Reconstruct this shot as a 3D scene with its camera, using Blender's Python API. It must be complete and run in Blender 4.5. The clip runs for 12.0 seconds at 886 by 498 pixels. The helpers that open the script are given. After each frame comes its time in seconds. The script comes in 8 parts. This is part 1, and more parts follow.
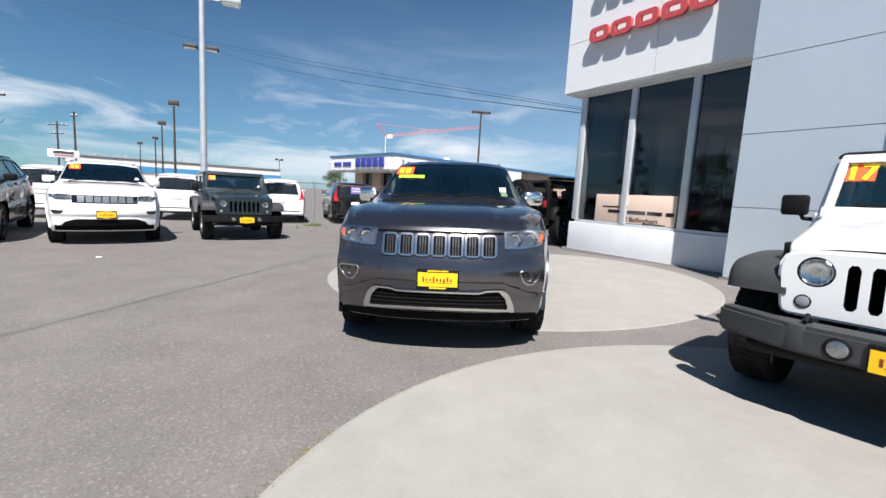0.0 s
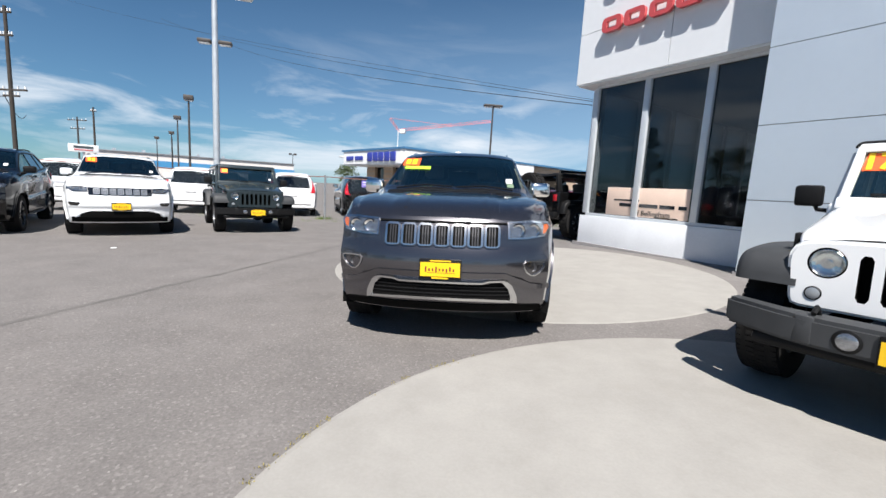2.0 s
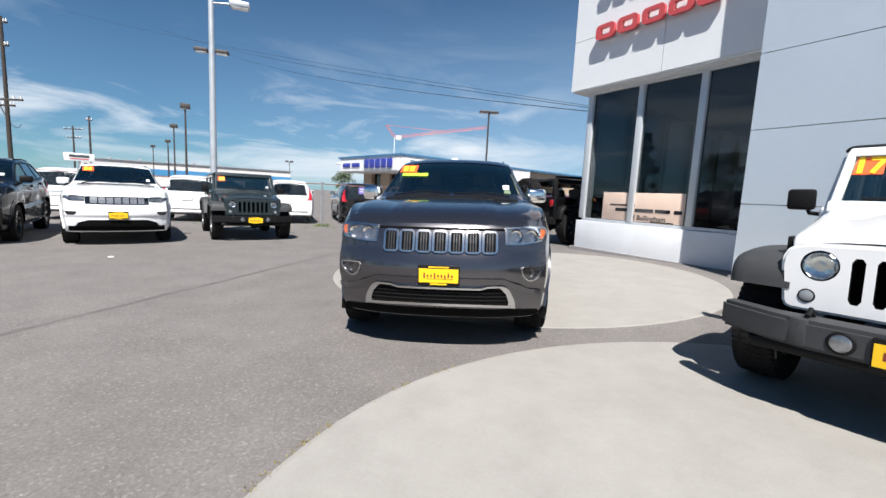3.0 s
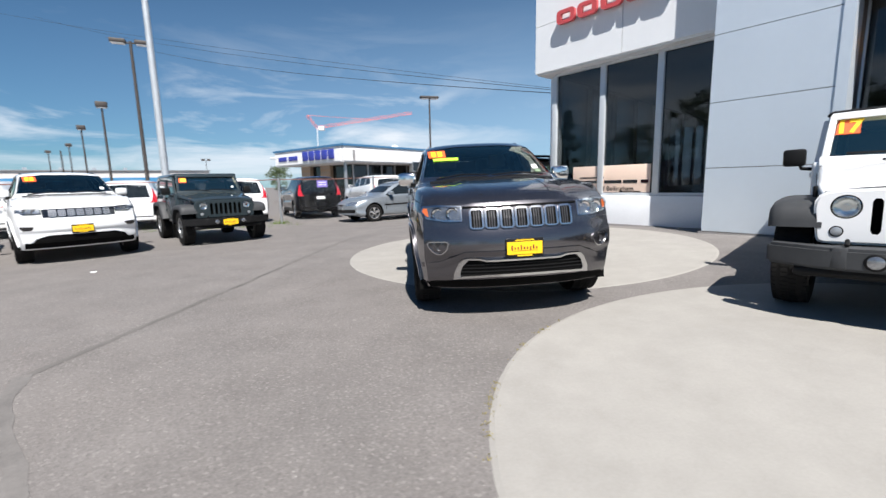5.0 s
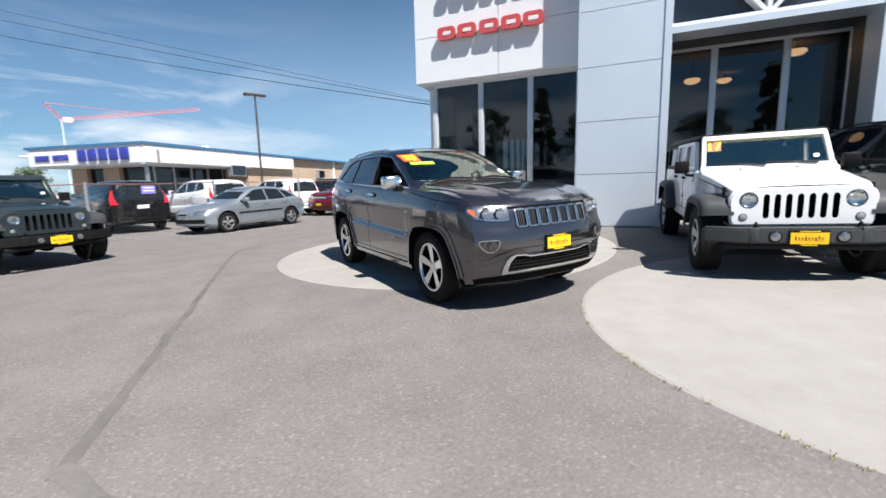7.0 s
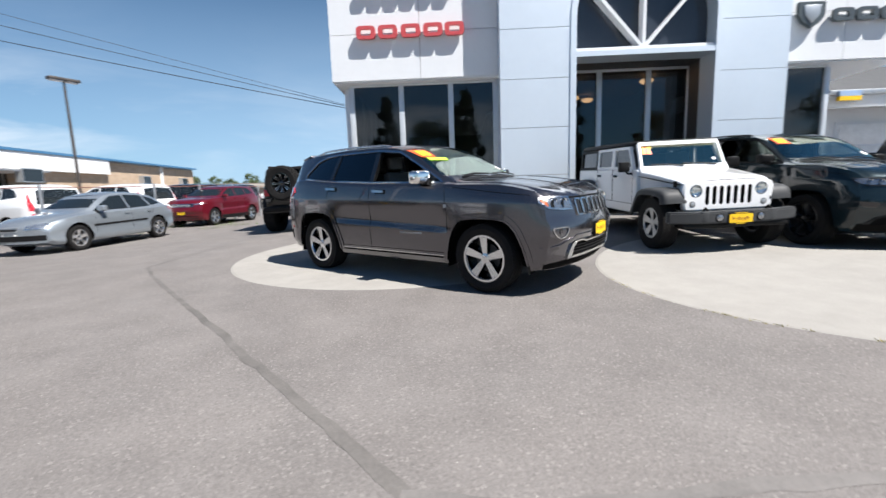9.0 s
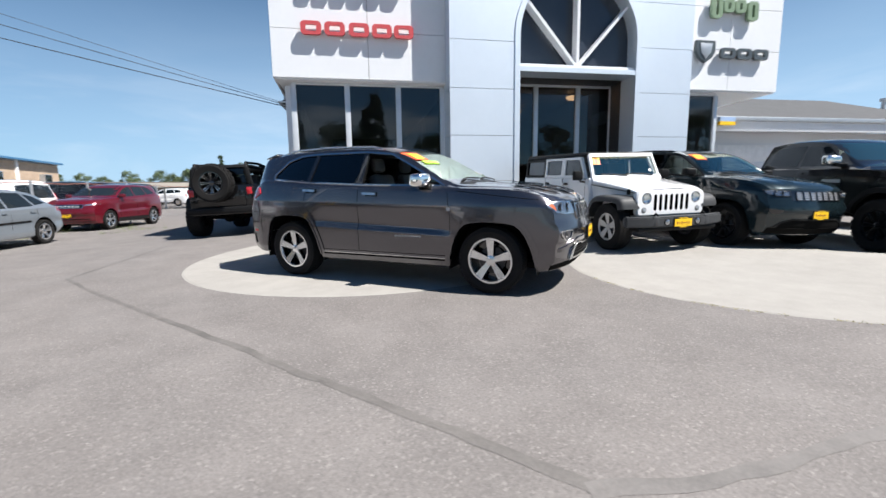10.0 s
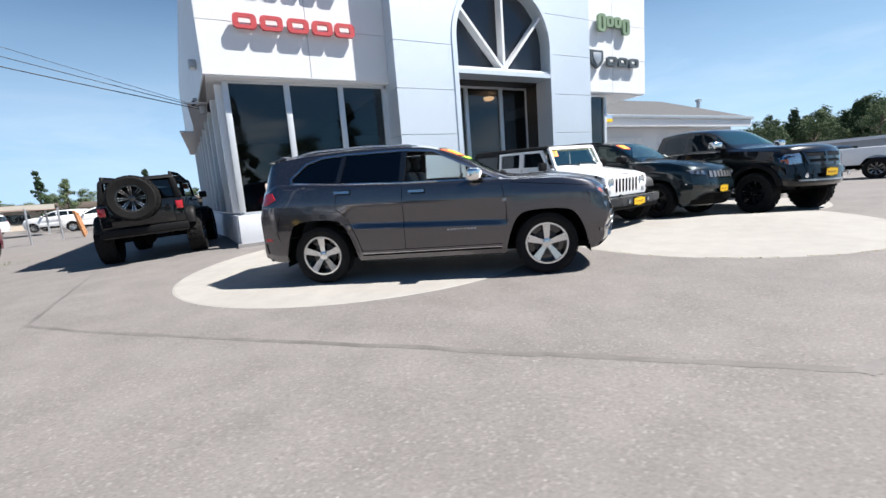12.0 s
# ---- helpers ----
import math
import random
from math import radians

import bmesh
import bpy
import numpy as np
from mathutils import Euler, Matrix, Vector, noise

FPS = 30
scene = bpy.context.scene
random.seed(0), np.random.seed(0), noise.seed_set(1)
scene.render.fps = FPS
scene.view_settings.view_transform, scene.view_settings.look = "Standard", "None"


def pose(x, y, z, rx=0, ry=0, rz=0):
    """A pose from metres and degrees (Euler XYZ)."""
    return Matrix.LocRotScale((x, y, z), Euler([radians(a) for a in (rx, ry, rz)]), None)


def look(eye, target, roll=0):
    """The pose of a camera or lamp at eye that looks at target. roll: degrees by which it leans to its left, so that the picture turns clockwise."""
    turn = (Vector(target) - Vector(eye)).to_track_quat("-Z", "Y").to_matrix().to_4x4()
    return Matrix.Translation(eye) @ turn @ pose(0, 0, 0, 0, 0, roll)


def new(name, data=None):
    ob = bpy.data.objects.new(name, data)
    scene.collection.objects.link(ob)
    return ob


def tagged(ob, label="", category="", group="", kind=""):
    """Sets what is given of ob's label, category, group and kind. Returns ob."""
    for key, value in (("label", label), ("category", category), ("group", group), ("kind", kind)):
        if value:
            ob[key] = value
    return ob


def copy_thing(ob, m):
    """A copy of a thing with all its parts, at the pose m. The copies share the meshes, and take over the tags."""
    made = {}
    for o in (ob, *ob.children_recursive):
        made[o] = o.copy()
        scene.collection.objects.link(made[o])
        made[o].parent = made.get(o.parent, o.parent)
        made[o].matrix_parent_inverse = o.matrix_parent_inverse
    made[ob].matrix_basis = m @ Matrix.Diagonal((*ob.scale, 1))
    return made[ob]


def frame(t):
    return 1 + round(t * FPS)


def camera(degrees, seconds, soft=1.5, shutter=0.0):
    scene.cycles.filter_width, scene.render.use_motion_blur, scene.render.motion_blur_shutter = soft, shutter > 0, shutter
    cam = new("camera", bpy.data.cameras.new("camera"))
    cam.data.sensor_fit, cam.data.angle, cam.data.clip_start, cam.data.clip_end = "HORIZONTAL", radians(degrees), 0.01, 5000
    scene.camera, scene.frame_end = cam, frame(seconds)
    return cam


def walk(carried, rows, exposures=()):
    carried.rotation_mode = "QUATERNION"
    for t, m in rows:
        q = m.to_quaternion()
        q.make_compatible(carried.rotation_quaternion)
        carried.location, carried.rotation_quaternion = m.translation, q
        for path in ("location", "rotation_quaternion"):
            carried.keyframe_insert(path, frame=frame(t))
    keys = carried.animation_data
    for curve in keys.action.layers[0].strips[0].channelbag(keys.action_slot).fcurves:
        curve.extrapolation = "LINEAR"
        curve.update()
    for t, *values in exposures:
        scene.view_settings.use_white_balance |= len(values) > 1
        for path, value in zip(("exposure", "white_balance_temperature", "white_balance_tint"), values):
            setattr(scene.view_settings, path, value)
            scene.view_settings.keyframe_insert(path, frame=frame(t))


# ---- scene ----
cam = camera(92.4, 12.0, shutter=0.4)
PATH = [
    (0, (0.048, 0.139, 1.327), (-0.016, 2.122, 1.077), 3.2),
    (0.5, (0.025, 0.132, 1.311), (-0.007, 2.117, 1.065), 2.8),
    (1, (0.028, 0.137, 1.298), (-0.031, 2.12, 1.046), 3.6),
    (1.5, (0.083, 0.138, 1.286), (-0.011, 2.119, 1.033), 2.4),
    (2, (0.122, 0.151, 1.291), (0.003, 2.128, 1.014), 3.3),
    (2.5, (0.154, 0.139, 1.305), (0.015, 2.12, 1.07), 3.0),
    (4.3, (-0.467, -0.132, 1.246), (-0.4, 1.843, 0.937), 1.1),
    (4.5, (-0.635, -0.199, 1.241), (-0.555, 1.778, 0.955), 0.5),
    (5, (-1.136, -0.14, 1.238), (-0.936, 1.826, 0.933), -1.3),
    (5.5, (-1.654, -0.09, 1.238), (-1.241, 1.847, 0.962), -1.2),
    (6, (-2.17, 0.044, 1.233), (-1.577, 1.934, 0.956), -0.7),
    (6.5, (-2.645, 0.252, 1.235), (-1.889, 2.085, 0.976), -0.0),
    (7, (-3.165, 0.431, 1.253), (-2.14, 2.123, 0.954), -1.4),
    (7.2, (-3.354, 0.552, 1.248), (-2.267, 2.201, 0.929), -2.1),
    (8.8, (-4.694, 1.735, 1.185), (-3.203, 3.036, 0.894), -1.3),
    (9, (-4.856, 1.883, 1.163), (-3.285, 3.087, 0.879), -1.9),
    (9.5, (-5.182, 2.367, 1.155), (-3.469, 3.346, 0.828), -1.8),
    (10, (-5.443, 2.821, 1.175), (-3.643, 3.649, 0.902), -0.8),
    (10.5, (-5.758, 3.29, 1.183), (-3.885, 3.94, 0.915), -2.5),
    (11, (-5.961, 3.817, 1.186), (-4.067, 4.401, 0.915), -3.0),
    (11.5, (-6.185, 4.352, 1.186), (-4.237, 4.712, 0.911), -4.0),
    (12, (-6.268, 4.923, 1.175), (-4.305, 5.173, 0.885), -4.5),
]
walk(cam, [(t, look(eye, target, roll)) for t, eye, target, roll in PATH],
     exposures=[(0, 0.80), (2.5, 0.80), (4.5, 0.80), (5.5, 0.85), (6.5, 0.92), (9.0, 1.0), (10.5, 1.05), (12, 1.15)])

# ---- light ----
SUN_DIR = Vector((0.085 * 0.574, -0.996 * 0.574, 0.819)).normalized()
world = bpy.data.worlds.new("sky")
scene.world = world
world.use_nodes = True
wn, wl = world.node_tree.nodes, world.node_tree.links
wn.clear()
w_out = wn.new("ShaderNodeOutputWorld")
w_bg = wn.new("ShaderNodeBackground")
sky = wn.new("ShaderNodeTexSky")
sky.sky_type = "NISHITA"
sky.sun_disc = False
sky.sun_elevation = math.asin(SUN_DIR.z)
sky.sun_rotation = math.atan2(SUN_DIR.x, SUN_DIR.y)
sky.air_density, sky.dust_density, sky.ozone_density = 1.0, 0.0, 3.0
w_bg.inputs["Strength"].default_value = 0.048
# thin streaky summer clouds low over the horizon
w_tc = wn.new("ShaderNodeTexCoord")
w_map = wn.new("ShaderNodeMapping")
w_map.inputs["Scale"].default_value = (1.0, 1.0, 4.2)
w_map.inputs["Location"].default_value = (0.35, 0.1, 0.15)
w_map.inputs["Rotation"].default_value = (0.10, 0.16, 0.0)
w_n1 = wn.new("ShaderNodeTexNoise")
w_n1.inputs["Scale"].default_value = 3.1
w_n1.inputs["Detail"].default_value = 9.0
w_n1.inputs["Roughness"].default_value = 0.58
w_n1.inputs["Distortion"].default_value = 0.5
w_r1 = wn.new("ShaderNodeValToRGB")
w_r1.color_ramp.elements[0].position, w_r1.color_ramp.elements[1].position = 0.47, 0.67
w_sep = wn.new("ShaderNodeSeparateXYZ")
w_r2 = wn.new("ShaderNodeValToRGB")
cr = w_r2.color_ramp
cr.elements[0].position, cr.elements[0].color = 0.0, (0.55, 0.55, 0.55, 1)
cr.elements[1].position, cr.elements[1].color = 0.55, (0.0, 0.0, 0.0, 1)
e = cr.elements.new(0.10)
e.color = (1, 1, 1, 1)
e = cr.elements.new(0.16)
e.color = (0.9, 0.9, 0.9, 1)
e = cr.elements.new(0.25)
e.color = (0.16, 0.16, 0.16, 1)
e = cr.elements.new(0.36)
e.color = (0.035, 0.035, 0.035, 1)
w_mul = wn.new("ShaderNodeMath")
w_mul.operation = "MULTIPLY"
w_mix = wn.new("ShaderNodeMixRGB")
w_mix.inputs["Color2"].default_value = (10.2, 11.0, 12.0, 1)
wl.new(w_tc.outputs["Generated"], w_map.inputs["Vector"])
wl.new(w_map.outputs["Vector"], w_n1.inputs["Vector"])
wl.new(w_n1.outputs["Fac"], w_r1.inputs["Fac"])
wl.new(w_tc.outputs["Generated"], w_sep.inputs["Vector"])
wl.new(w_sep.outputs["Z"], w_r2.inputs["Fac"])
w_r4 = wn.new("ShaderNodeValToRGB")
w_r4.color_ramp.elements[0].position, w_r4.color_ramp.elements[0].color = 0.0, (1, 1, 1, 1)
w_r4.color_ramp.elements[1].position, w_r4.color_ramp.elements[1].color = 0.30, (0.16, 0.16, 0.16, 1)
w_m2 = wn.new("ShaderNodeMath")
w_m2.operation = "MULTIPLY"
wl.new(w_sep.outputs["X"], w_r4.inputs["Fac"])
wl.new(w_r1.outputs["Color"], w_m2.inputs[0])
wl.new(w_r4.outputs["Color"], w_m2.inputs[1])
wl.new(w_m2.outputs["Value"], w_mul.inputs[0])
wl.new(w_r2.outputs["Color"], w_mul.inputs[1])
wl.new(w_mul.outputs["Value"], w_mix.inputs["Fac"])
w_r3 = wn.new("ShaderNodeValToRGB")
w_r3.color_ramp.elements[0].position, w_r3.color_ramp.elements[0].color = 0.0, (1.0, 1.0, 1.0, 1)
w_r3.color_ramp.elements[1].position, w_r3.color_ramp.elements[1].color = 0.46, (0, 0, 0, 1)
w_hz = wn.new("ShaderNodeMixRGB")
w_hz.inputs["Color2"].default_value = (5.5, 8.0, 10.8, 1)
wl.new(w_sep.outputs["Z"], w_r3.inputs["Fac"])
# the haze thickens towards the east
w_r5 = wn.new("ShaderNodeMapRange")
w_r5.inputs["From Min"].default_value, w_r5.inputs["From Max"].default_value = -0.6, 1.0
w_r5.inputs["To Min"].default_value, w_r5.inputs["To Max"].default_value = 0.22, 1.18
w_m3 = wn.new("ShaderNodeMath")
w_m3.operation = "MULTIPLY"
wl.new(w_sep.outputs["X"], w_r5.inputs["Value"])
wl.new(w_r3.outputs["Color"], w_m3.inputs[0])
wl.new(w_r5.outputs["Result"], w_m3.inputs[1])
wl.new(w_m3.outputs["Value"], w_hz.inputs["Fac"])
w_tint = wn.new("ShaderNodeMixRGB")
w_tint.blend_type = "MULTIPLY"
w_tint.inputs["Fac"].default_value = 1.0
w_tint.inputs["Color2"].default_value = (0.36, 0.67, 0.86, 1)
wl.new(sky.outputs["Color"], w_tint.inputs["Color1"])
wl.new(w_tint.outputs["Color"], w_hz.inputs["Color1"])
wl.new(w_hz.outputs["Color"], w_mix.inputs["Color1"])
wl.new(w_mix.outputs["Color"], w_bg.inputs["Color"])
wl.new(w_bg.outputs["Background"], w_out.inputs["Surface"])

sun_data = bpy.data.lights.new("sun", "SUN")
sun_data.energy, sun_data.angle, sun_data.color = 5.0, radians(0.55), (1.0, 0.965, 0.92)
sun = new("sun", sun_data)
sun.matrix_world = look(tuple(SUN_DIR * 60), (0, 0, 0))


# ---- materials ----
def node_mat(name):
    m = bpy.data.materials.new(name)
    m.use_nodes = True
    n = m.node_tree.nodes
    return m, n, m.node_tree.links, n["Principled BSDF"]


def coords(n, l, scale, kind="Object"):
    tc = n.new("ShaderNodeTexCoord")
    mp = n.new("ShaderNodeMapping")
    mp.inputs["Scale"].default_value = (scale, scale, scale) if not isinstance(scale, tuple) else scale
    l.new(tc.outputs[kind], mp.inputs["Vector"])
    return mp.outputs["Vector"]


def noise_node(n, l, vec, scale, detail=4.0, rough=0.55):
    t = n.new("ShaderNodeTexNoise")
    t.inputs["Scale"].default_value, t.inputs["Detail"].default_value, t.inputs["Roughness"].default_value = scale, detail, rough
    l.new(vec, t.inputs["Vector"])
    return t.outputs["Fac"]


def ramp_node(n, l, fac, stops):
    r = n.new("ShaderNodeValToRGB")
    els = r.color_ramp.elements
    els[0].position, els[0].color = stops[0][0], (*stops[0][1], 1)
    els[1].position, els[1].color = stops[-1][0], (*stops[-1][1], 1)
    for p, c in stops[1:-1]:
        q = els.new(p)
        q.color = (*c, 1)
    l.new(fac, r.inputs["Fac"])
    return r.outputs["Color"]


def mix_node(n, l, fac, a, b, how="MIX"):
    m = n.new("ShaderNodeMixRGB")
    m.blend_type = how
    for sock, v in (("Fac", fac), ("Color1", a), ("Color2", b)):
        if hasattr(v, "is_linked"):
            l.new(v, m.inputs[sock])
        else:
            m.inputs[sock].default_value = v if isinstance(v, (int, float)) else (*v, 1)
    return m.outputs["Color"]


def bump_node(n, l, height, strength, distance, b):
    u = n.new("ShaderNodeBump")
    u.inputs["Strength"].default_value, u.inputs["Distance"].default_value = strength, distance
    l.new(height, u.inputs["Height"])
    l.new(u.outputs["Normal"], b.inputs["Normal"])


def plain(name, color, rough=0.5, metal=0.0, coat=0.0, vary=0.12, scale=6.0, bump=0.0, spec=0.5, random_tint=0.0):
    """A surface with a soft two-scale variation of colour and roughness."""
    m, n, l, b = node_mat(name)
    v = coords(n, l, scale)
    big, fine = noise_node(n, l, v, 1.0, 3.0), noise_node(n, l, v, 14.0, 5.0)
    lo, hi = tuple(c * (1 - vary) for c in color), tuple(min(1, c * (1 + vary)) for c in color)
    c1 = ramp_node(n, l, big, [(0.3, lo), (0.7, hi)])
    c2 = mix_node(n, l, 0.35, c1, ramp_node(n, l, fine, [(0.3, lo), (0.7, hi)]))
    if random_tint:
        oi = n.new("ShaderNodeObjectInfo")
        r = ramp_node(n, l, oi.outputs["Random"], [(0.0, (1 - random_tint,) * 3), (1.0, (1.0,) * 3)])
        c2 = mix_node(n, l, 1.0, c2, r, "MULTIPLY")
    l.new(c2, b.inputs["Base Color"])
    rr = n.new("ShaderNodeMapRange")
    rr.inputs["To Min"].default_value, rr.inputs["To Max"].default_value = max(0.02, rough * 0.85), min(1, rough * 1.15)
    l.new(fine, rr.inputs["Value"])
    l.new(rr.outputs["Result"], b.inputs["Roughness"])
    b.inputs["Metallic"].default_value, b.inputs["Coat Weight"].default_value = metal, coat
    b.inputs["Coat Roughness"].default_value, b.inputs["Specular IOR Level"].default_value = 0.03, spec
    if bump:
        bump_node(n, l, fine, bump, 0.01, b)
    return m


def paint(name, color, metal=0.0, rough=0.4, flake=0.0, dust_most=0.018, spec=0.3):
    """Car paint: base coat with fine flakes under a clear coat, a little road dust low down in patches."""
    m, n, l, b = node_mat(name)
    v = coords(n, l, 1.0)
    dust = noise_node(n, l, v, 2.2, 5.0)
    fl = noise_node(n, l, v, 900.0, 1.0)
    base = ramp_node(n, l, fl, [(0.35, tuple(c * (1 - flake) for c in color)), (0.7, tuple(min(1, c * (1 + flake)) for c in color))])
    c = mix_node(n, l, ramp_node(n, l, dust, [(0.50, (0, 0, 0)), (0.90, (dust_most, dust_most, dust_most))]), base, (0.30, 0.28, 0.25))
    l.new(c, b.inputs["Base Color"])
    b.inputs["Metallic"].default_value, b.inputs["Roughness"].default_value = metal, rough
    b.inputs["Specular IOR Level"].default_value = spec
    b.inputs["Coat Weight"].default_value, b.inputs["Coat Roughness"].default_value = 1.0, 0.02
    return m


def pane(name, tint, base=0.06, gloss=(0.95, 0.97, 1.0), wave=0.0):
    """Thin glass: tinted see-through with a Fresnel reflection."""
    m, n, l, b = node_mat(name)
    n.remove(b)
    out = n["Material Output"]
    tr, gl, mx = n.new("ShaderNodeBsdfTransparent"), n.new("ShaderNodeBsdfGlossy"), n.new("ShaderNodeMixShader")
    fr, ad = n.new("ShaderNodeLayerWeight"), n.new("ShaderNodeMath")
    pw, ml = n.new("ShaderNodeMath"), n.new("ShaderNodeMath")
    fr.inputs["Blend"].default_value = 0.5
    pw.operation, ml.operation = "POWER", "MULTIPLY"
    pw.inputs[1].default_value = 3.1
    ml.inputs[1].default_value = 0.88
    tr.inputs["Color"].default_value = (*tint, 1)
    gl.inputs["Roughness"].default_value = 0.0
    gl.inputs["Color"].default_value = (*gloss, 1)
    ad.operation = "ADD"
    ad.inputs[1].default_value = base
    l.new(fr.outputs["Facing"], pw.inputs[0])
    l.new(pw.outputs["Value"], ml.inputs[0])
    l.new(ml.outputs["Value"], ad.inputs[0])
    l.new(ad.outputs["Value"], mx.inputs["Fac"])
    l.new(tr.outputs["BSDF"], mx.inputs[1])
    l.new(gl.outputs["BSDF"], mx.inputs[2])
    l.new(mx.outputs["Shader"], out.inputs["Surface"])
    if wave:
        v = coords(n, l, 1.0)
        u = n.new("ShaderNodeBump")
        u.inputs["Strength"].default_value, u.inputs["Distance"].default_value = wave, 0.02
        l.new(noise_node(n, l, v, 0.8, 1.0), u.inputs["Height"])
        l.new(u.outputs["Normal"], gl.inputs["Normal"])
    return m


def asphalt_mat():
    m, n, l, b = node_mat("asphalt")
    v = coords(n, l, 1.0)
    big, mid = noise_node(n, l, v, 0.16, 4.0), noise_node(n, l, v, 1.7, 5.0)
    grain = noise_node(n, l, v, 55.0, 3.0, 0.7)
    vo = n.new("ShaderNodeTexVoronoi")
    vo.inputs["Scale"].default_value = 95.0
    l.new(v, vo.inputs["Vector"])
    spots = n.new("ShaderNodeTexVoronoi")
    spots.inputs["Scale"].default_value = 9.0
    l.new(v, spots.inputs["Vector"])
    c = ramp_node(n, l, big, [(0.3, (0.144, 0.132, 0.127)), (0.7, (0.193, 0.179, 0.173))])
    c = mix_node(n, l, 0.5, c, ramp_node(n, l, mid, [(0.3, (0.128, 0.118, 0.113)), (0.7, (0.217, 0.203, 0.195))]))
    c = mix_node(n, l, 0.22, c, ramp_node(n, l, grain, [(0.32, (0.035, 0.032, 0.030)), (0.55, (0.171, 0.159, 0.152)), (0.74, (0.33, 0.31, 0.295))]))
    pale = n.new("ShaderNodeMath")
    pale.operation = "LESS_THAN"
    pale.inputs[1].default_value = 0.05
    l.new(spots.outputs["Distance"], pale.inputs[0])
    c = mix_node(n, l, pale.outputs["Value"], c, (0.30, 0.285, 0.27))
    stones = n.new("ShaderNodeTexVoronoi")
    stones.inputs["Scale"].default_value = 70.0
    l.new(v, stones.inputs["Vector"])
    sep = n.new("ShaderNodeSeparateColor")
    l.new(stones.outputs["Color"], sep.inputs["Color"])
    pick = ramp_node(n, l, sep.outputs["Red"], [(0.88, (0, 0, 0)), (0.99, (0.30, 0.30, 0.30))])
    c = mix_node(n, l, pick, c, (0.36, 0.34, 0.32))
    dark = ramp_node(n, l, sep.outputs["Green"], [(0.80, (0, 0, 0)), (0.97, (0.22, 0.22, 0.22))])
    c = mix_node(n, l, dark, c, (0.075, 0.07, 0.068))
    wear = noise_node(n, l, v, 0.7, 6.0, 0.7)
    c = mix_node(n, l, 1.0, c, ramp_node(n, l, wear, [(0.32, (0.93, 0.93, 0.93)), (0.62, (1.03, 1.02, 1.01))]), "MULTIPLY")
    l.new(c, b.inputs["Base Color"])
    b.inputs["Roughness"].default_value = 0.88
    b.inputs["Specular IOR Level"].default_value = 0.3
    bump_node(n, l, vo.outputs["Distance"], 0.22, 0.005, b)
    return m


def concrete_mat(name="concrete", lo=(0.265, 0.252, 0.234), hi=(0.338, 0.324, 0.302)):
    m, n, l, b = node_mat(name)
    v = coords(n, l, 1.0)
    big, mid, fine = noise_node(n, l, v, 0.55, 5.0, 0.6), noise_node(n, l, v, 3.2, 6.0, 0.65), noise_node(n, l, v, 60.0, 3.0)
    c = ramp_node(n, l, big, [(0.3, lo), (0.7, hi)])
    c = mix_node(n, l, 0.45, c, ramp_node(n, l, mid, [(0.3, tuple(0.82 * k for k in lo)), (0.68, hi)]))
    c = mix_node(n, l, 0.25, c, ramp_node(n, l, fine, [(0.3, lo), (0.7, hi)]))
    st = noise_node(n, l, v, 1.1, 2.0)
    c = mix_node(n, l, ramp_node(n, l, st, [(0.66, (0, 0, 0)), (0.80, (0.28, 0.28, 0.28))]), c, (0.24, 0.21, 0.18))
    l.new(c, b.inputs["Base Color"])
    b.inputs["Roughness"].default_value = 0.88
    b.inputs["Specular IOR Level"].default_value = 0.12
    bump_node(n, l, fine, 0.25, 0.004, b)
    return m


def leaf_mat(name, lo, hi):
    m, n, l, b = node_mat(name)
    g = n.new("ShaderNodeNewGeometry")
    c = ramp_node(n, l, g.outputs["Random Per Island"], [(0.0, lo), (1.0, hi)])
    l.new(c, b.inputs["Base Color"])
    b.inputs["Roughness"].default_value = 0.85
    b.inputs["Specular IOR Level"].default_value = 0.2
    return m


def brick_mat():
    m, n, l, b = node_mat("tan brickwork")
    v = coords(n, l, 1.0)
    br = n.new("ShaderNodeTexBrick")
    br.inputs["Scale"].default_value = 1.0
    br.inputs["Brick Width"].default_value, br.inputs["Row Height"].default_value, br.inputs["Mortar Size"].default_value = 0.4, 0.2, 0.012
    br.inputs["Color1"].default_value, br.inputs["Color2"].default_value = (0.40, 0.29, 0.20, 1), (0.50, 0.37, 0.26, 1)
    br.inputs["Mortar"].default_value = (0.42, 0.36, 0.30, 1)
    rot = n.new("ShaderNodeMapping")
    rot.inputs["Rotation"].default_value = (radians(90), 0, 0)
    l.new(v, rot.inputs["Vector"])
    l.new(rot.outputs["Vector"], br.inputs["Vector"])
    c = mix_node(n, l, 0.3, br.outputs["Color"], ramp_node(n, l, noise_node(n, l, v, 0.5, 4.0), [(0.3, (0.36, 0.26, 0.18)), (0.7, (0.54, 0.41, 0.30))]))
    l.new(c, b.inputs["Base Color"])
    b.inputs["Roughness"].default_value = 0.85
    return m


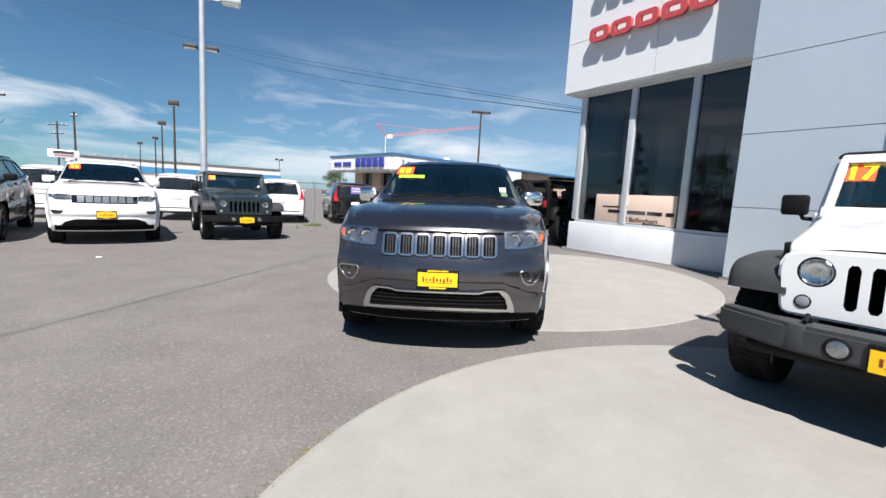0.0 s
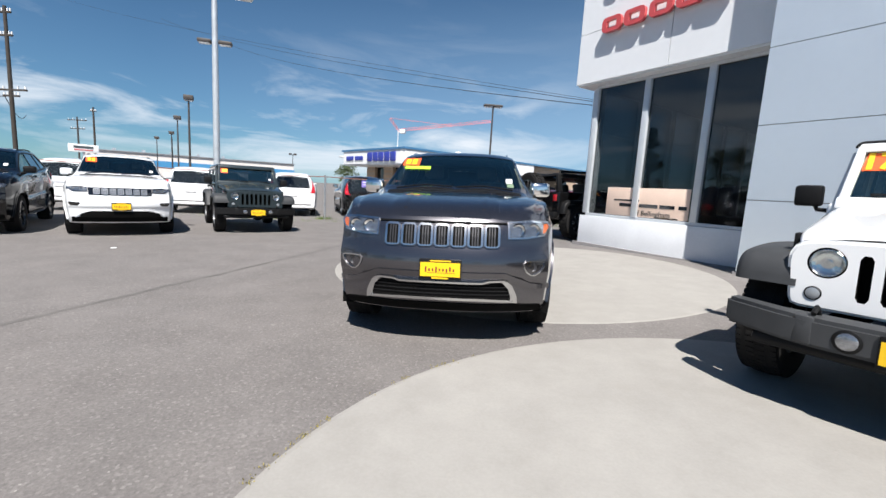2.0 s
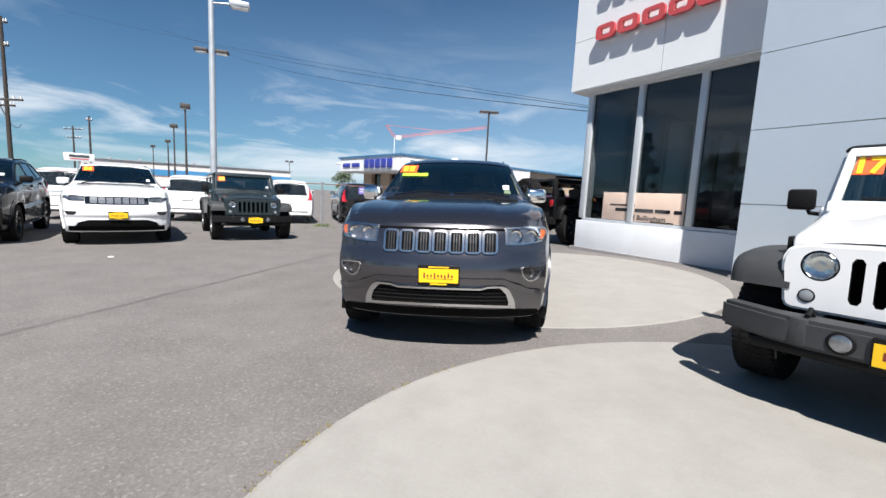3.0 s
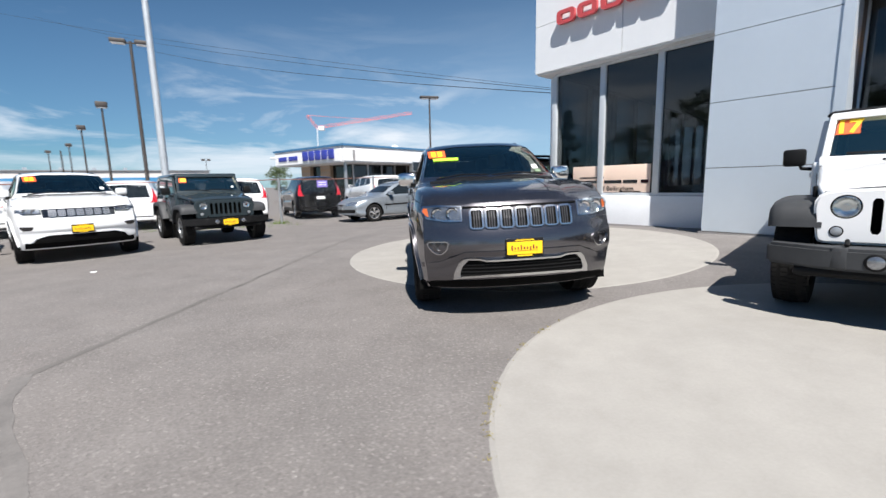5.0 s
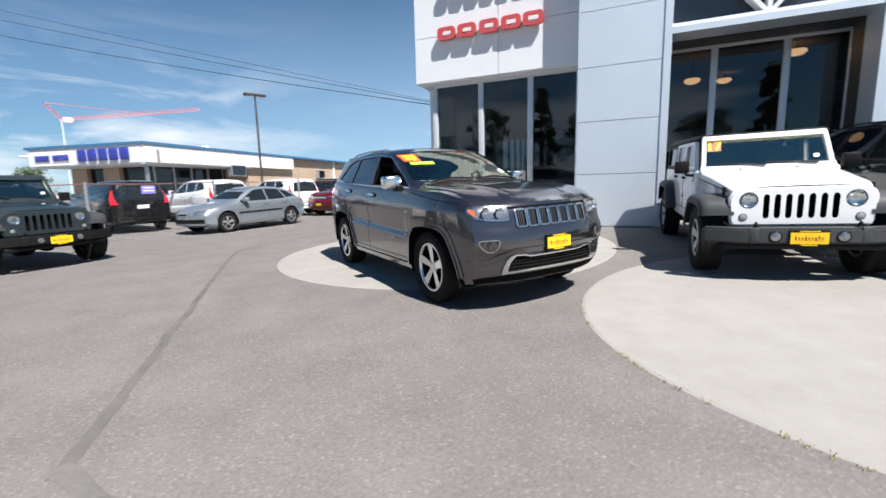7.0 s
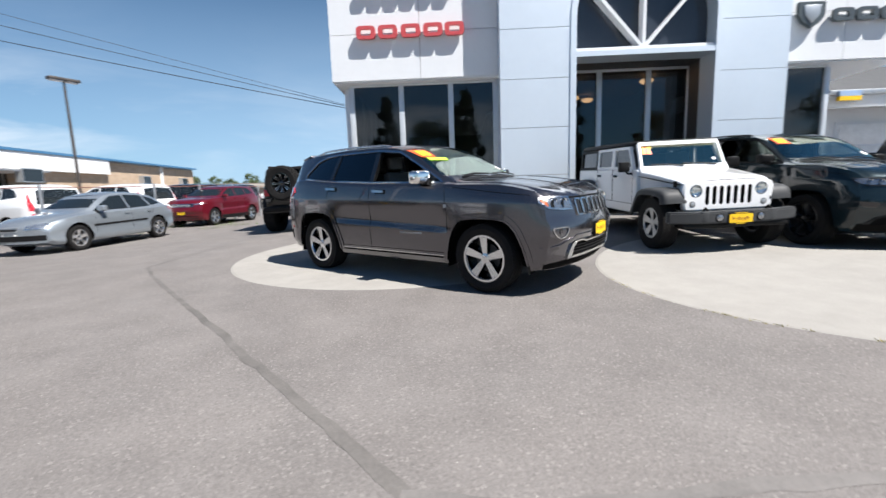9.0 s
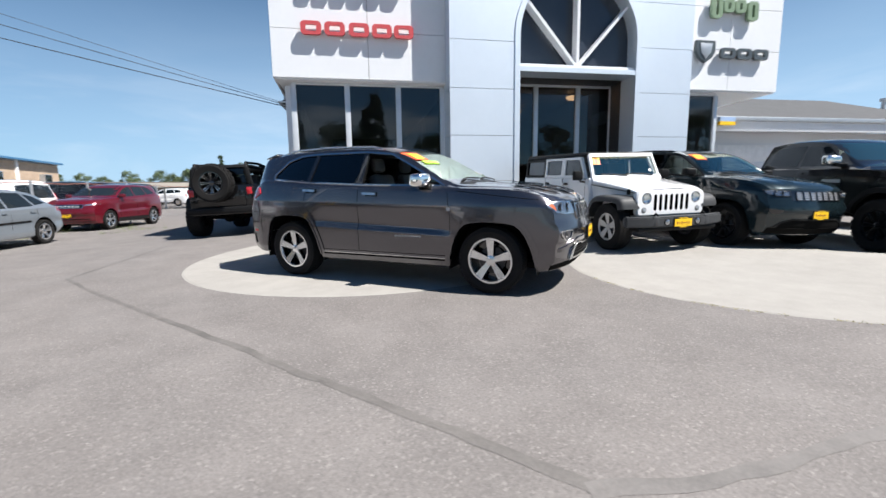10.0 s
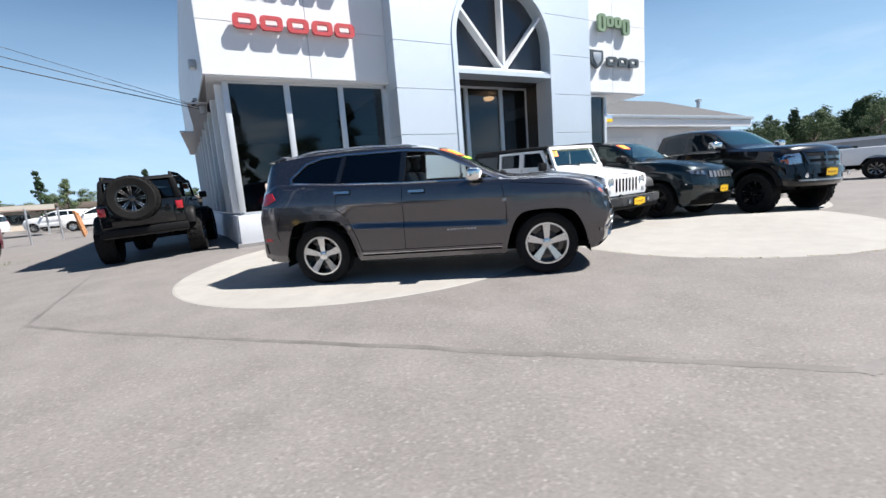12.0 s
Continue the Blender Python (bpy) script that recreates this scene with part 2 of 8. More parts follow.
M_ASPHALT, M_CONCRETE = asphalt_mat(), concrete_mat()
M_TAR = plain("crack sealer", (0.118, 0.109, 0.102), 0.8, vary=0.35, scale=3.0, bump=0.2)
M_TAR_PALE = plain("worn crack sealer", (0.148, 0.138, 0.131), 0.85, vary=0.3, scale=3.0, bump=0.2)
M_PANEL = plain("white aluminium panel", (0.74, 0.755, 0.775), 0.42, vary=0.03, scale=0.7)
M_PANEL_G = plain("silver aluminium panel", (0.64, 0.71, 0.78), 0.48, metal=0.5, vary=0.03, scale=0.7)
M_JOINT = plain("panel joint", (0.26, 0.25, 0.25), 0.8)
M_FRAME = plain("anodised window frame", (0.60, 0.63, 0.66), 0.4, metal=0.3, vary=0.05)
M_PLINTH = plain("painted plinth", (0.72, 0.74, 0.77), 0.6, vary=0.06, scale=2.0)
M_BRONZE = plain("bronze aluminium", (0.045, 0.045, 0.046), 0.45, metal=0.3)
M_ROOM = plain("showroom wall", (0.20, 0.19, 0.18), 0.8, vary=0.1, scale=1.0)
M_ROOMFLOOR = plain("showroom tile floor", (0.28, 0.27, 0.25), 0.3, vary=0.1, scale=1.0)
M_STORE = pane("storefront glass", (0.38, 0.40, 0.41), 0.05, wave=0.02)
M_CARGLASS = pane("car glass", (0.80, 0.84, 0.83), 0.05, (0.95, 1.0, 0.84))
M_FLATGLASS = pane("flat car glass", (0.70, 0.76, 0.75), 0.34, (1.0, 1.0, 0.72))
M_PRIVACY = pane("privacy glass", (0.09, 0.10, 0.11), 0.045)
M_LAMPGLASS = pane("clear lamp lens", (0.92, 0.94, 0.95), 0.03)
M_RED_SIGN = plain("red sign acrylic", (0.52, 0.075, 0.08), 0.4, vary=0.06)
M_GREEN_SIGN = plain("green sign metal", (0.22, 0.30, 0.19), 0.4, metal=0.2)
M_GREY_SIGN = plain("dark grey sign metal", (0.10, 0.115, 0.12), 0.35, metal=0.4)
M_CHROME = plain("chrome", (0.90, 0.885, 0.86), 0.13, metal=1.0, vary=0.03)
M_SATIN = plain("satin bright trim", (0.60, 0.60, 0.60), 0.22, metal=1.0, vary=0.03)
M_ALLOY = plain("machined alloy", (0.74, 0.75, 0.76), 0.20, metal=0.9, vary=0.05)
M_ALLOY_SATIN = plain("satin silver alloy", (0.40, 0.41, 0.42), 0.38, metal=0.8, vary=0.08)
M_ROTOR = plain("brake disc steel", (0.045, 0.045, 0.047), 0.45, metal=0.7)
M_HOUSING = plain("lamp housing", (0.30, 0.31, 0.33), 0.22, metal=0.8, vary=0.5, scale=30.0)
M_ALLOY_D = plain("dark alloy pocket", (0.06, 0.06, 0.065), 0.4, metal=0.6)
M_BLACK = plain("black plastic", (0.009, 0.009, 0.0095), 0.5, vary=0.15, bump=0.05, spec=0.16)
M_GREYPLASTIC = plain("weathered dark grey plastic", (0.040, 0.042, 0.045), 0.6, vary=0.15, bump=0.08, spec=0.4)
M_TYRE = plain("tyre rubber", (0.012, 0.0115, 0.0115), 0.85, vary=0.25, scale=8.0, bump=0.15, spec=0.2)
M_GLOSSBLACK = plain("gloss black", (0.008, 0.008, 0.009), 0.12, coat=1.0)
M_YELLOW = plain("yellow plate", (0.85, 0.52, 0.01), 0.45, vary=0.05)
M_PLATE_INK = plain("dark plate ink", (0.20, 0.03, 0.02), 0.5)
M_AMBER = plain("amber lens", (0.55, 0.12, 0.03), 0.15, coat=0.5)
M_TAIL = plain("red tail lens", (0.50, 0.014, 0.024), 0.14, coat=1.0)
M_STICK_R = plain("orange red sticker", (0.85, 0.12, 0.03), 0.5)
M_STICK_Y = plain("yellow sticker ink", (0.95, 0.62, 0.02), 0.5)
M_STICK_G = plain("lime sticker", (0.42, 0.75, 0.05), 0.5)
M_WHITE = plain("white label", (0.80, 0.80, 0.80), 0.55)
M_REFLECT = plain("pale reflector", (0.34, 0.35, 0.37), 0.22, metal=0.45, vary=0.1, scale=20.0)
M_SEAT = plain("black leather", (0.055, 0.053, 0.051), 0.5, vary=0.2, bump=0.1)
M_UNDER = plain("underbody black", (0.006, 0.006, 0.006), 0.9, spec=0.04)
M_STEEL = plain("galvanised steel", (0.45, 0.47, 0.49), 0.42, metal=0.7, vary=0.15)
M_BROWN = plain("brown painted steel", (0.050, 0.042, 0.038), 0.6, vary=0.15)
M_WOODPOLE = plain("weathered wood pole", (0.045, 0.037, 0.031), 0.9, vary=0.3, bump=0.3)
M_CABLE = plain("black cable", (0.02, 0.02, 0.02), 0.6)
P_GREY = paint("granite grey metallic paint", (0.112, 0.108, 0.118), metal=0.9, rough=0.22, flake=0.12, dust_most=0.008)
P_WHITE = paint("white paint", (0.80, 0.81, 0.82), rough=0.45)
P_BLACK = paint("black paint", (0.004, 0.004, 0.0045), rough=0.3, dust_most=0.006, spec=0.1)
P_TEAL = paint("dark green grey paint", (0.008, 0.016, 0.020), metal=0.2, rough=0.35, flake=0.2, dust_most=0.004, spec=0.03)
P_RHINO = paint("slate grey paint", (0.024, 0.034, 0.039), rough=0.4, dust_most=0.01, spec=0.1)
P_SILVER = paint("silver paint", (0.31, 0.345, 0.38), metal=0.6, rough=0.38, flake=0.2)
P_RED = paint("dark red paint", (0.125, 0.004, 0.012), metal=0.3, rough=0.35, flake=0.2)


# ---- mesh tools ----
def to_mesh(name, verts, faces, mats, smooth=False, sharp=None):
    me = bpy.data.meshes.new(name)
    me.from_pydata([tuple(v) for v in verts], [], [tuple(f) for f in faces])
    for m in mats if isinstance(mats, (list, tuple)) else [mats]:
        me.materials.append(m)
    me.validate()
    me.update()
    if smooth:
        me.shade_smooth()
        if sharp:
            me.set_sharp_from_angle(angle=radians(sharp))
    return me


def part(name, me, parent=None, label="", m=None):
    """Links one mesh as an object, under a thing or a part."""
    ob = new(name, me)
    if m is not None:
        ob.matrix_basis = m
    if parent is not None:
        ob.parent = parent
    return tagged(ob, label) if label else ob


def bm_mesh(name, bm, mat, smooth=False, sharp=35):
    me = bpy.data.meshes.new(name)
    bmesh.ops.recalc_face_normals(bm, faces=bm.faces)
    bm.to_mesh(me)
    bm.free()
    for m in mat if isinstance(mat, (list, tuple)) else [mat]:
        me.materials.append(m)
    if smooth:
        me.shade_smooth()
        me.set_sharp_from_angle(angle=radians(sharp))
    return me


def add_box(bm, x0, x1, y0, y1, z0, z1, bevel=0.0, m=None, seg=2):
    r = bmesh.ops.create_cube(bm, size=1.0)
    vs = r["verts"]
    for v in vs:
        v.co = Vector((x0 + (v.co.x + 0.5) * (x1 - x0), y0 + (v.co.y + 0.5) * (y1 - y0), z0 + (v.co.z + 0.5) * (z1 - z0)))
    if bevel:
        es = list({e for v in vs for e in v.link_edges})
        r2 = bmesh.ops.bevel(bm, geom=es, offset=bevel, segments=seg, affect="EDGES", profile=0.5)
        vs = list({v for f in r2["faces"] for v in f.verts} | {v for v in vs if v.is_valid})
    if m is not None:
        bmesh.ops.transform(bm, matrix=m, verts=vs)
    return vs


def box(name, x0, x1, y0, y1, z0, z1, mat, bevel=0.0, parent=None, label="", smooth=True):
    bm = bmesh.new()
    add_box(bm, x0, x1, y0, y1, z0, z1, bevel)
    return part(name, bm_mesh(name, bm, mat, smooth and bevel > 0), parent, label)


def add_tube(bm, pts, r, sides=8, caps=True):
    """A round bar along pts; r: one radius or one a point."""
    pts = [Vector(p) for p in pts]
    rs = r if isinstance(r, (list, tuple)) else [r] * len(pts)
    rings = []
    for i, p in enumerate(pts):
        d = (pts[min(i + 1, len(pts) - 1)] - pts[max(i - 1, 0)]).normalized()
        a = d.cross(Vector((0, 0, 1)))
        if a.length < 0.05:
            a = d.cross(Vector((1, 0, 0)))
        a.normalize()
        b = d.cross(a)
        rings.append([bm.verts.new(p + (a * math.cos(k * 2 * math.pi / sides) + b * math.sin(k * 2 * math.pi / sides)) * rs[i]) for k in range(sides)])
    for q, s in zip(rings, rings[1:]):
        for k in range(sides):
            bm.faces.new((q[k], q[(k + 1) % sides], s[(k + 1) % sides], s[k]))
    if caps:
        bm.faces.new(list(reversed(rings[0])))
        bm.faces.new(rings[-1])


def tube(name, pts, r, mat, parent=None, label="", sides=8):
    bm = bmesh.new()
    add_tube(bm, pts, r, sides)
    return part(name, bm_mesh(name, bm, mat, True, 50), parent, label)


def add_prism(bm, poly, lo, hi, axis="y"):
    """A polygon pushed along an axis. axis y: poly in (x, z); x: poly in (y, z); z: poly in (x, y)."""
    def at(p, h):
        return {"y": (p[0], h, p[1]), "x": (h, p[0], p[1]), "z": (p[0], p[1], h)}[axis]
    a, b = [bm.verts.new(at(p, lo)) for p in poly], [bm.verts.new(at(p, hi)) for p in poly]
    n = len(poly)
    fs = [bm.faces.new(a), bm.faces.new(list(reversed(b)))]
    for i in range(n):
        fs.append(bm.faces.new((a[i], b[i], b[(i + 1) % n], a[(i + 1) % n])))
    return a + b


def prism(name, poly, lo, hi, axis, mat, bevel=0.0, parent=None, label="", seg=2):
    bm = bmesh.new()
    add_prism(bm, poly, lo, hi, axis)
    bmesh.ops.recalc_face_normals(bm, faces=bm.faces)
    if bevel:
        bmesh.ops.bevel(bm, geom=bm.edges[:], offset=bevel, segments=seg, affect="EDGES", profile=0.5)
    return part(name, bm_mesh(name, bm, mat, bevel > 0), parent, label)


def lathe_faces(profile, n, axis="y"):
    """Verts and faces of a profile [(r, h)] turned round an axis, closed on itself."""
    vs, fs, k = [], [], len(profile)
    for i in range(n):
        a = 2 * math.pi * i / n
        for r, h in profile:
            c, s = r * math.cos(a), r * math.sin(a)
            vs.append((c, h, s) if axis == "y" else (c, s, h))
    for i in range(n):
        for j in range(k):
            p, q = i * k + j, i * k + (j + 1) % k
            u, w = ((i + 1) % n) * k + j, ((i + 1) % n) * k + (j + 1) % k
            fs.append((p, q, w, u))
    return vs, fs


def empty(name, m, label, category, group=""):
    ob = new(name)
    ob.matrix_basis = m
    return tagged(ob, label, category, group)


# ---- ground ----
def ground_z(x, y):
    xx = min(x, 2.9)
    fade = min(1.0, max(0.0, (18 - y) / 7))
    u = xx - 0.3
    low = min(1.0, max(0.0, (y - 11) / 5))
    east = min(max(0.0, x - 2.9), 3.0)
    ew = min(1.0, max(0.0, (x - 2.6) / 1.6))
    return max(-0.09, 0.01 * (xx + 1)) + 0.045 * fade * 0.5 * (u + math.sqrt(u * u + 1)) - 0.06 * low * low * (3 - 2 * low) + fade * (0.042 * east + 0.04 * ew * ew * (3 - 2 * ew) * min(0.0, max(-5.0, y - 3.53)))


def steps_axis(near, far):
    out = [-far, -far / 2, -far / 5, -140, -80, -50, -36]
    v = -26.0
    while v <= 30:
        out.append(v)
        v += near
    return out + [40, 55, 80, 140, far / 5, far / 2, far]


gx, gy = steps_axis(0.5, 2500), steps_axis(0.5, 2500)
gv = [(x, y, ground_z(x, y)) for y in gy for x in gx]
gf = [(j * len(gx) + i, j * len(gx) + i + 1, (j + 1) * len(gx) + i + 1, (j + 1) * len(gx) + i) for j in range(len(gy) - 1) for i in range(len(gx) - 1)]
ground = part("ground", to_mesh("ground", gv, gf, M_ASPHALT, True))
tagged(ground, "worn grey asphalt of the car lot", "asphalt", kind="structure")


def pad(cx, cy, r, label):
    """A round concrete slab let into the asphalt."""
    vs, fs, rings, seg = [], [], 14, 72
    for k in range(rings + 1):
        for i in range(seg):
            a = 2 * math.pi * i / seg
            rr = r * k / rings
            x, y = cx + rr * math.cos(a), cy + rr * math.sin(a)
            vs.append((x, y, ground_z(x, y) + 0.006))
    for i in range(seg):
        a = 2 * math.pi * i / seg
        x, y = cx + (r + 0.05) * math.cos(a), cy + (r + 0.05) * math.sin(a)
        vs.append((x, y, ground_z(x, y) - 0.004))
    for k in range(rings + 1):
        for i in range(seg):
            j = (i + 1) % seg
            fs.append((k * seg + i, k * seg + j, (k + 1) * seg + j, (k + 1) * seg + i))
    ob = part("pavement", to_mesh("pavement", vs, fs, M_CONCRETE))
    return tagged(ob, label, "concrete pad", kind="structure")


pad(1.0, 7.2, 2.96, "pale round concrete display pad under the grey SUV")
pad(1.87, 1.21, 2.635, "pale round concrete display pad in the asphalt")
pad(6.2, -0.9, 2.5, "pale round concrete pad under the black pickup")


def ground_strip(name, pts, widths, mat, lift, label, category, rough=0.25, seed=3):
    """A ragged strip lying on the ground along pts."""
    rnd = random.Random(seed)
    fine = []
    for a, b in zip(pts, pts[1:]):
        n = max(2, int(math.dist(a, b) / 0.12))
        fine += [(a[0] + (b[0] - a[0]) * i / n, a[1] + (b[1] - a[1]) * i / n) for i in range(n)]
    fine.append(pts[-1])
    vs, fs = [], []
    drift = 0.0
    for i, p in enumerate(fine):
        q, s = fine[min(i + 1, len(fine) - 1)], fine[max(i - 1, 0)]
        d = Vector((q[0] - s[0], q[1] - s[1])).normalized()
        k = i / (len(fine) - 1) * (len(widths) - 1)
        w = widths[int(k)] + (widths[min(int(k) + 1, len(widths) - 1)] - widths[int(k)]) * (k - int(k))
        drift = drift * 0.85 + rnd.uniform(-1, 1) * w * 0.16
        for sgn in (-1, 1):
            h = w * 0.5 * (1 + rnd.uniform(-rough, rough))
            x, y = p[0] - d.y * (h * sgn + drift), p[1] + d.x * (h * sgn + drift)
            vs.append((x, y, ground_z(x, y) + lift))
    for i in range(len(fine) - 1):
        fs.append((2 * i, 2 * i + 1, 2 * i + 3, 2 * i + 2))
    ob = part(name, to_mesh(name, vs, fs, mat))
    return tagged(ob, label, category, kind="structure")


ground_strip("trim", [(3.6, 14.6), (1.1, 12.8), (-2.25, 10.2), (-2.5, 9.3), (-3.1, 6.2), (-3.52, 4.1), (-3.78, 2.85)], [0.02, 0.03, 0.055, 0.065, 0.075], M_TAR, 0.0015, "dark tar-sealed crack across the asphalt", "crack sealer")
ground_strip("trim", [(-3.80, 2.95), (-3.55, 2.5), (-3.2, 2.12), (-2.6, 1.4), (-1.8, 0.5)], [0.09, 0.08, 0.08, 0.05], M_TAR_PALE, 0.002, "dark tar-sealed crack running back to the pad", "crack sealer", seed=5)


# ---- dealership building (x along the front, y into the building) ----
BM = Matrix.Translation((2.283, 10.694, 0.0)) @ Matrix.Rotation(math.atan2(-0.8213, 0.5705), 4, "Z")


def setting(name, me, label, category, m=BM):
    ob = part(name, me, m=m)
    return tagged(ob, label, category, kind="structure")


def boxes_mesh(name, boxes, mat, bevel=0.0):
    bm = bmesh.new()
    for b in boxes:
        add_box(bm, *b, bevel=bevel)
    return bm_mesh(name, bm, mat, bevel > 0)


def panel(parent, poly, front, thick, mat):
    """One cladding panel, a polygon in (x, z) that stands proud of its backing wall."""
    bm = bmesh.new()
    add_prism(bm, poly, front, front + thick, "y")
    return part("panel", bm_mesh("panel", bm, mat), parent)


GAP = 0.006
FLOOR_Z, SOFFIT, TOP_W, TOP_T = 0.20, 3.88, 7.2, 8.6
ROWS_T = [0.27, 1.40, 2.52, 3.64, 4.76, 5.87, 6.99, 8.6]
ROWS_W = [3.88, 4.98, 6.09, 7.2]
ARC_X, ARC_Z, ARC_R, TRIM = 7.50, 4.95, 1.575, 0.135

# wing over the showroom windows, with its panels
wing_l = setting("wall_west", boxes_mesh("wall_west", [(0.02, 4.2, 0.18, 0.53, SOFFIT + 0.02, TOP_W)], M_JOINT), "white panel-clad upper wall above showroom windows", "wall")
for z0, z1 in zip(ROWS_W, ROWS_W[1:]):
    for x0, x1 in ((0.0, 2.24), (2.24, 4.15)):
        panel(wing_l, [(x0 + GAP, z0 + GAP), (x1 - GAP, z0 + GAP), (x1 - GAP, z1 - GAP), (x0 + GAP, z1 - GAP)], 0.15, 0.03, M_PANEL)
BS = BM @ Matrix.Translation((0.0, 0.15, 0.0)) @ Matrix.Rotation(radians(3.5), 4, "Z") @ Matrix.Translation((0.0, -0.15, 0.0))
side_l = setting("wall_side", boxes_mesh("wall_side", [(0.03, 0.30, 0.531, 16.0, SOFFIT + 0.02, TOP_W)], M_JOINT), "white panel-clad side wall over the windows", "wall", BS)
for z0, z1 in zip(ROWS_W, ROWS_W[1:]):
    for k in range(7):
        y0 = 0.15 + k * 2.286
        bm = bmesh.new()
        add_box(bm, 0.0, 0.03, y0 + (GAP if k else 0.032), y0 + 2.286 - GAP, z0 + GAP, z1 - GAP)
        part("panel", bm_mesh("panel", bm, M_PANEL), side_l)
wing_r = setting("wall_east", boxes_mesh("wall_east", [(10.6, 13.92, 0.18, 0.53, SOFFIT + 0.02, TOP_W)], M_JOINT), "white panel-clad upper wall beside the arch", "wall")
for z0, z1 in zip(ROWS_W, ROWS_W[1:]):
    for x0, x1 in ((10.71, 12.3), (12.3, 13.95)):
        panel(wing_r, [(x0 + GAP, z0 + GAP), (x1 - GAP, z0 + GAP), (x1 - GAP, z1 - GAP), (x0 + GAP, z1 - GAP)], 0.15, 0.03, M_PANEL)
setting("wall_end", boxes_mesh("wall_end", [(13.65, 13.949, 0.531, 12.0, SOFFIT, TOP_W)], M_PANEL), "white end wall of the upper storey", "wall")
setting("ceiling", boxes_mesh("ceiling", [(-0.9, 0.42, 8.0, 16.0, SOFFIT - 0.03, SOFFIT + 0.014), (-0.43, 0.42, 3.0, 7.999, SOFFIT - 0.03, SOFFIT + 0.014), (0.04, 4.3, 0.19, 16.0, SOFFIT - 0.03, SOFFIT + 0.015), (10.5, 13.9, 0.19, 12.0, SOFFIT - 0.03, SOFFIT + 0.015)], M_PANEL), "white soffit under the overhanging upper wall", "soffit")
setting("roof", boxes_mesh("roof", [(0.3, 13.64, 0.535, 16.0, TOP_W - 0.4, TOP_W - 0.2)], M_JOINT), "flat dark roof", "roof")


# tower with the arched window
def arc_x(z, r):
    return math.sqrt(max(0.0, r * r - (z - ARC_Z) ** 2)) if z > ARC_Z else r


OUT_R = ARC_R + TRIM
TF = -0.34
bm = bmesh.new()
for x0, x1 in ((4.18, ARC_X - OUT_R - 0.01), (ARC_X + OUT_R + 0.01, 10.68)):
    add_box(bm, x0, x1, TF + 0.03, 0.9, 0.0, 4.2)
curve_l = [(ARC_X - OUT_R * math.cos(a), ARC_Z + OUT_R * math.sin(a)) for a in [i * math.pi / 2 / 12 for i in range(13)]]
for sgn in (-1, 1):
    pts = [(ARC_X + sgn * (ARC_X - p[0]), p[1]) for p in curve_l]
    side_x = 4.19 if sgn < 0 else 10.67
    add_prism(bm, [(side_x, 4.2), (ARC_X + sgn * OUT_R, 4.2)] + pts + [(ARC_X, TOP_T), (side_x, TOP_T)], TF + 0.03, 0.9, "y")
tower = setting("wall_tower", bm_mesh("wall_tower", bm, M_JOINT), "silver panel-clad entrance tower with an arch", "wall")
for z0, z1 in zip(ROWS_T, ROWS_T[1:]):
    for sgn, edge in ((-1, 4.15), (1, 10.71)):
        zs = sorted({z0 + GAP, z1 - GAP, *[z for z in [ARC_Z + OUT_R * i / 14 for i in range(15)] if z0 + GAP < z < z1 - GAP]})
        inner = [(ARC_X + sgn * max(arc_x(z, OUT_R), GAP), z) for z in zs]
        panel(tower, [(edge, z0 + GAP)] + inner + [(edge, z1 - GAP)], TF, 0.03, M_PANEL_G)
# the tower's cheeks
for x0, x1 in ((4.15, 4.18), (10.68, 10.71)):
    for z0, z1 in zip(ROWS_T, ROWS_T[1:]):
        bm = bmesh.new()
        add_box(bm, x0, x1, TF + 0.031, 0.9, z0 + GAP, z1 - GAP)
        part("panel", bm_mesh("panel", bm, M_PANEL_G), tower)
# arch trim
bm = bmesh.new()
inner = [(ARC_X - ARC_R * math.cos(a), ARC_Z + ARC_R * math.sin(a)) for a in [i * math.pi / 32 for i in range(33)]]
outer = [(ARC_X - OUT_R * math.cos(a), ARC_Z + OUT_R * math.sin(a)) for a in [i * math.pi / 32 for i in range(33)]]
inner = [(inner[0][0], 0.22)] + inner + [(inner[-1][0], 0.22)]
outer = [(outer[0][0], 0.22)] + outer + [(outer[-1][0], 0.22)]
for i in range(len(inner) - 1):
    add_prism(bm, [inner[i], inner[i + 1], outer[i + 1], outer[i]], TF - 0.02, 0.30, "y")
setting("trim", bm_mesh("trim", bm, M_PANEL_G), "silver metal band round the arch", "arch trim")
setting("trim", boxes_mesh("trim", [(ARC_X - ARC_R + 0.003, ARC_X + ARC_R - 0.003, TF - 0.01, 0.25, 4.08, 4.20)], M_PANEL_G), "silver beam above the entrance", "beam")
# arched window: glass, spokes
win_arch = setting("window_1", to_mesh("window_1", [(ARC_X, 0.06, 4.6)] + [(p[0], 0.06, p[1]) for p in [(ARC_X - ARC_R, 4.2)] + inner[1:-1] + [(ARC_X + ARC_R, 4.2)]], [(0, i, i + 1) for i in range(1, 35)] + [(0, 35, 1)], plain("blue grey spandrel glass", (0.035, 0.042, 0.055), 0.10, vary=0.05, scale=0.8)), "dark arched window with white spokes", "window")
bm = bmesh.new()
for ang in (0, 41.5, -41.5):
    ln = ARC_R + 0.68 if ang == 0 else 2.06
    add_box(bm, -0.035, 0.035, TF + 0.10, 0.02, 0.0, ln, 0.0, Matrix.Translation((ARC_X, 0, 4.24)) @ Matrix.Rotation(radians(ang), 4, "Y"))
add_box(bm, ARC_X - ARC_R, ARC_X + ARC_R, TF + 0.08, 0.02, 4.205, 4.285)
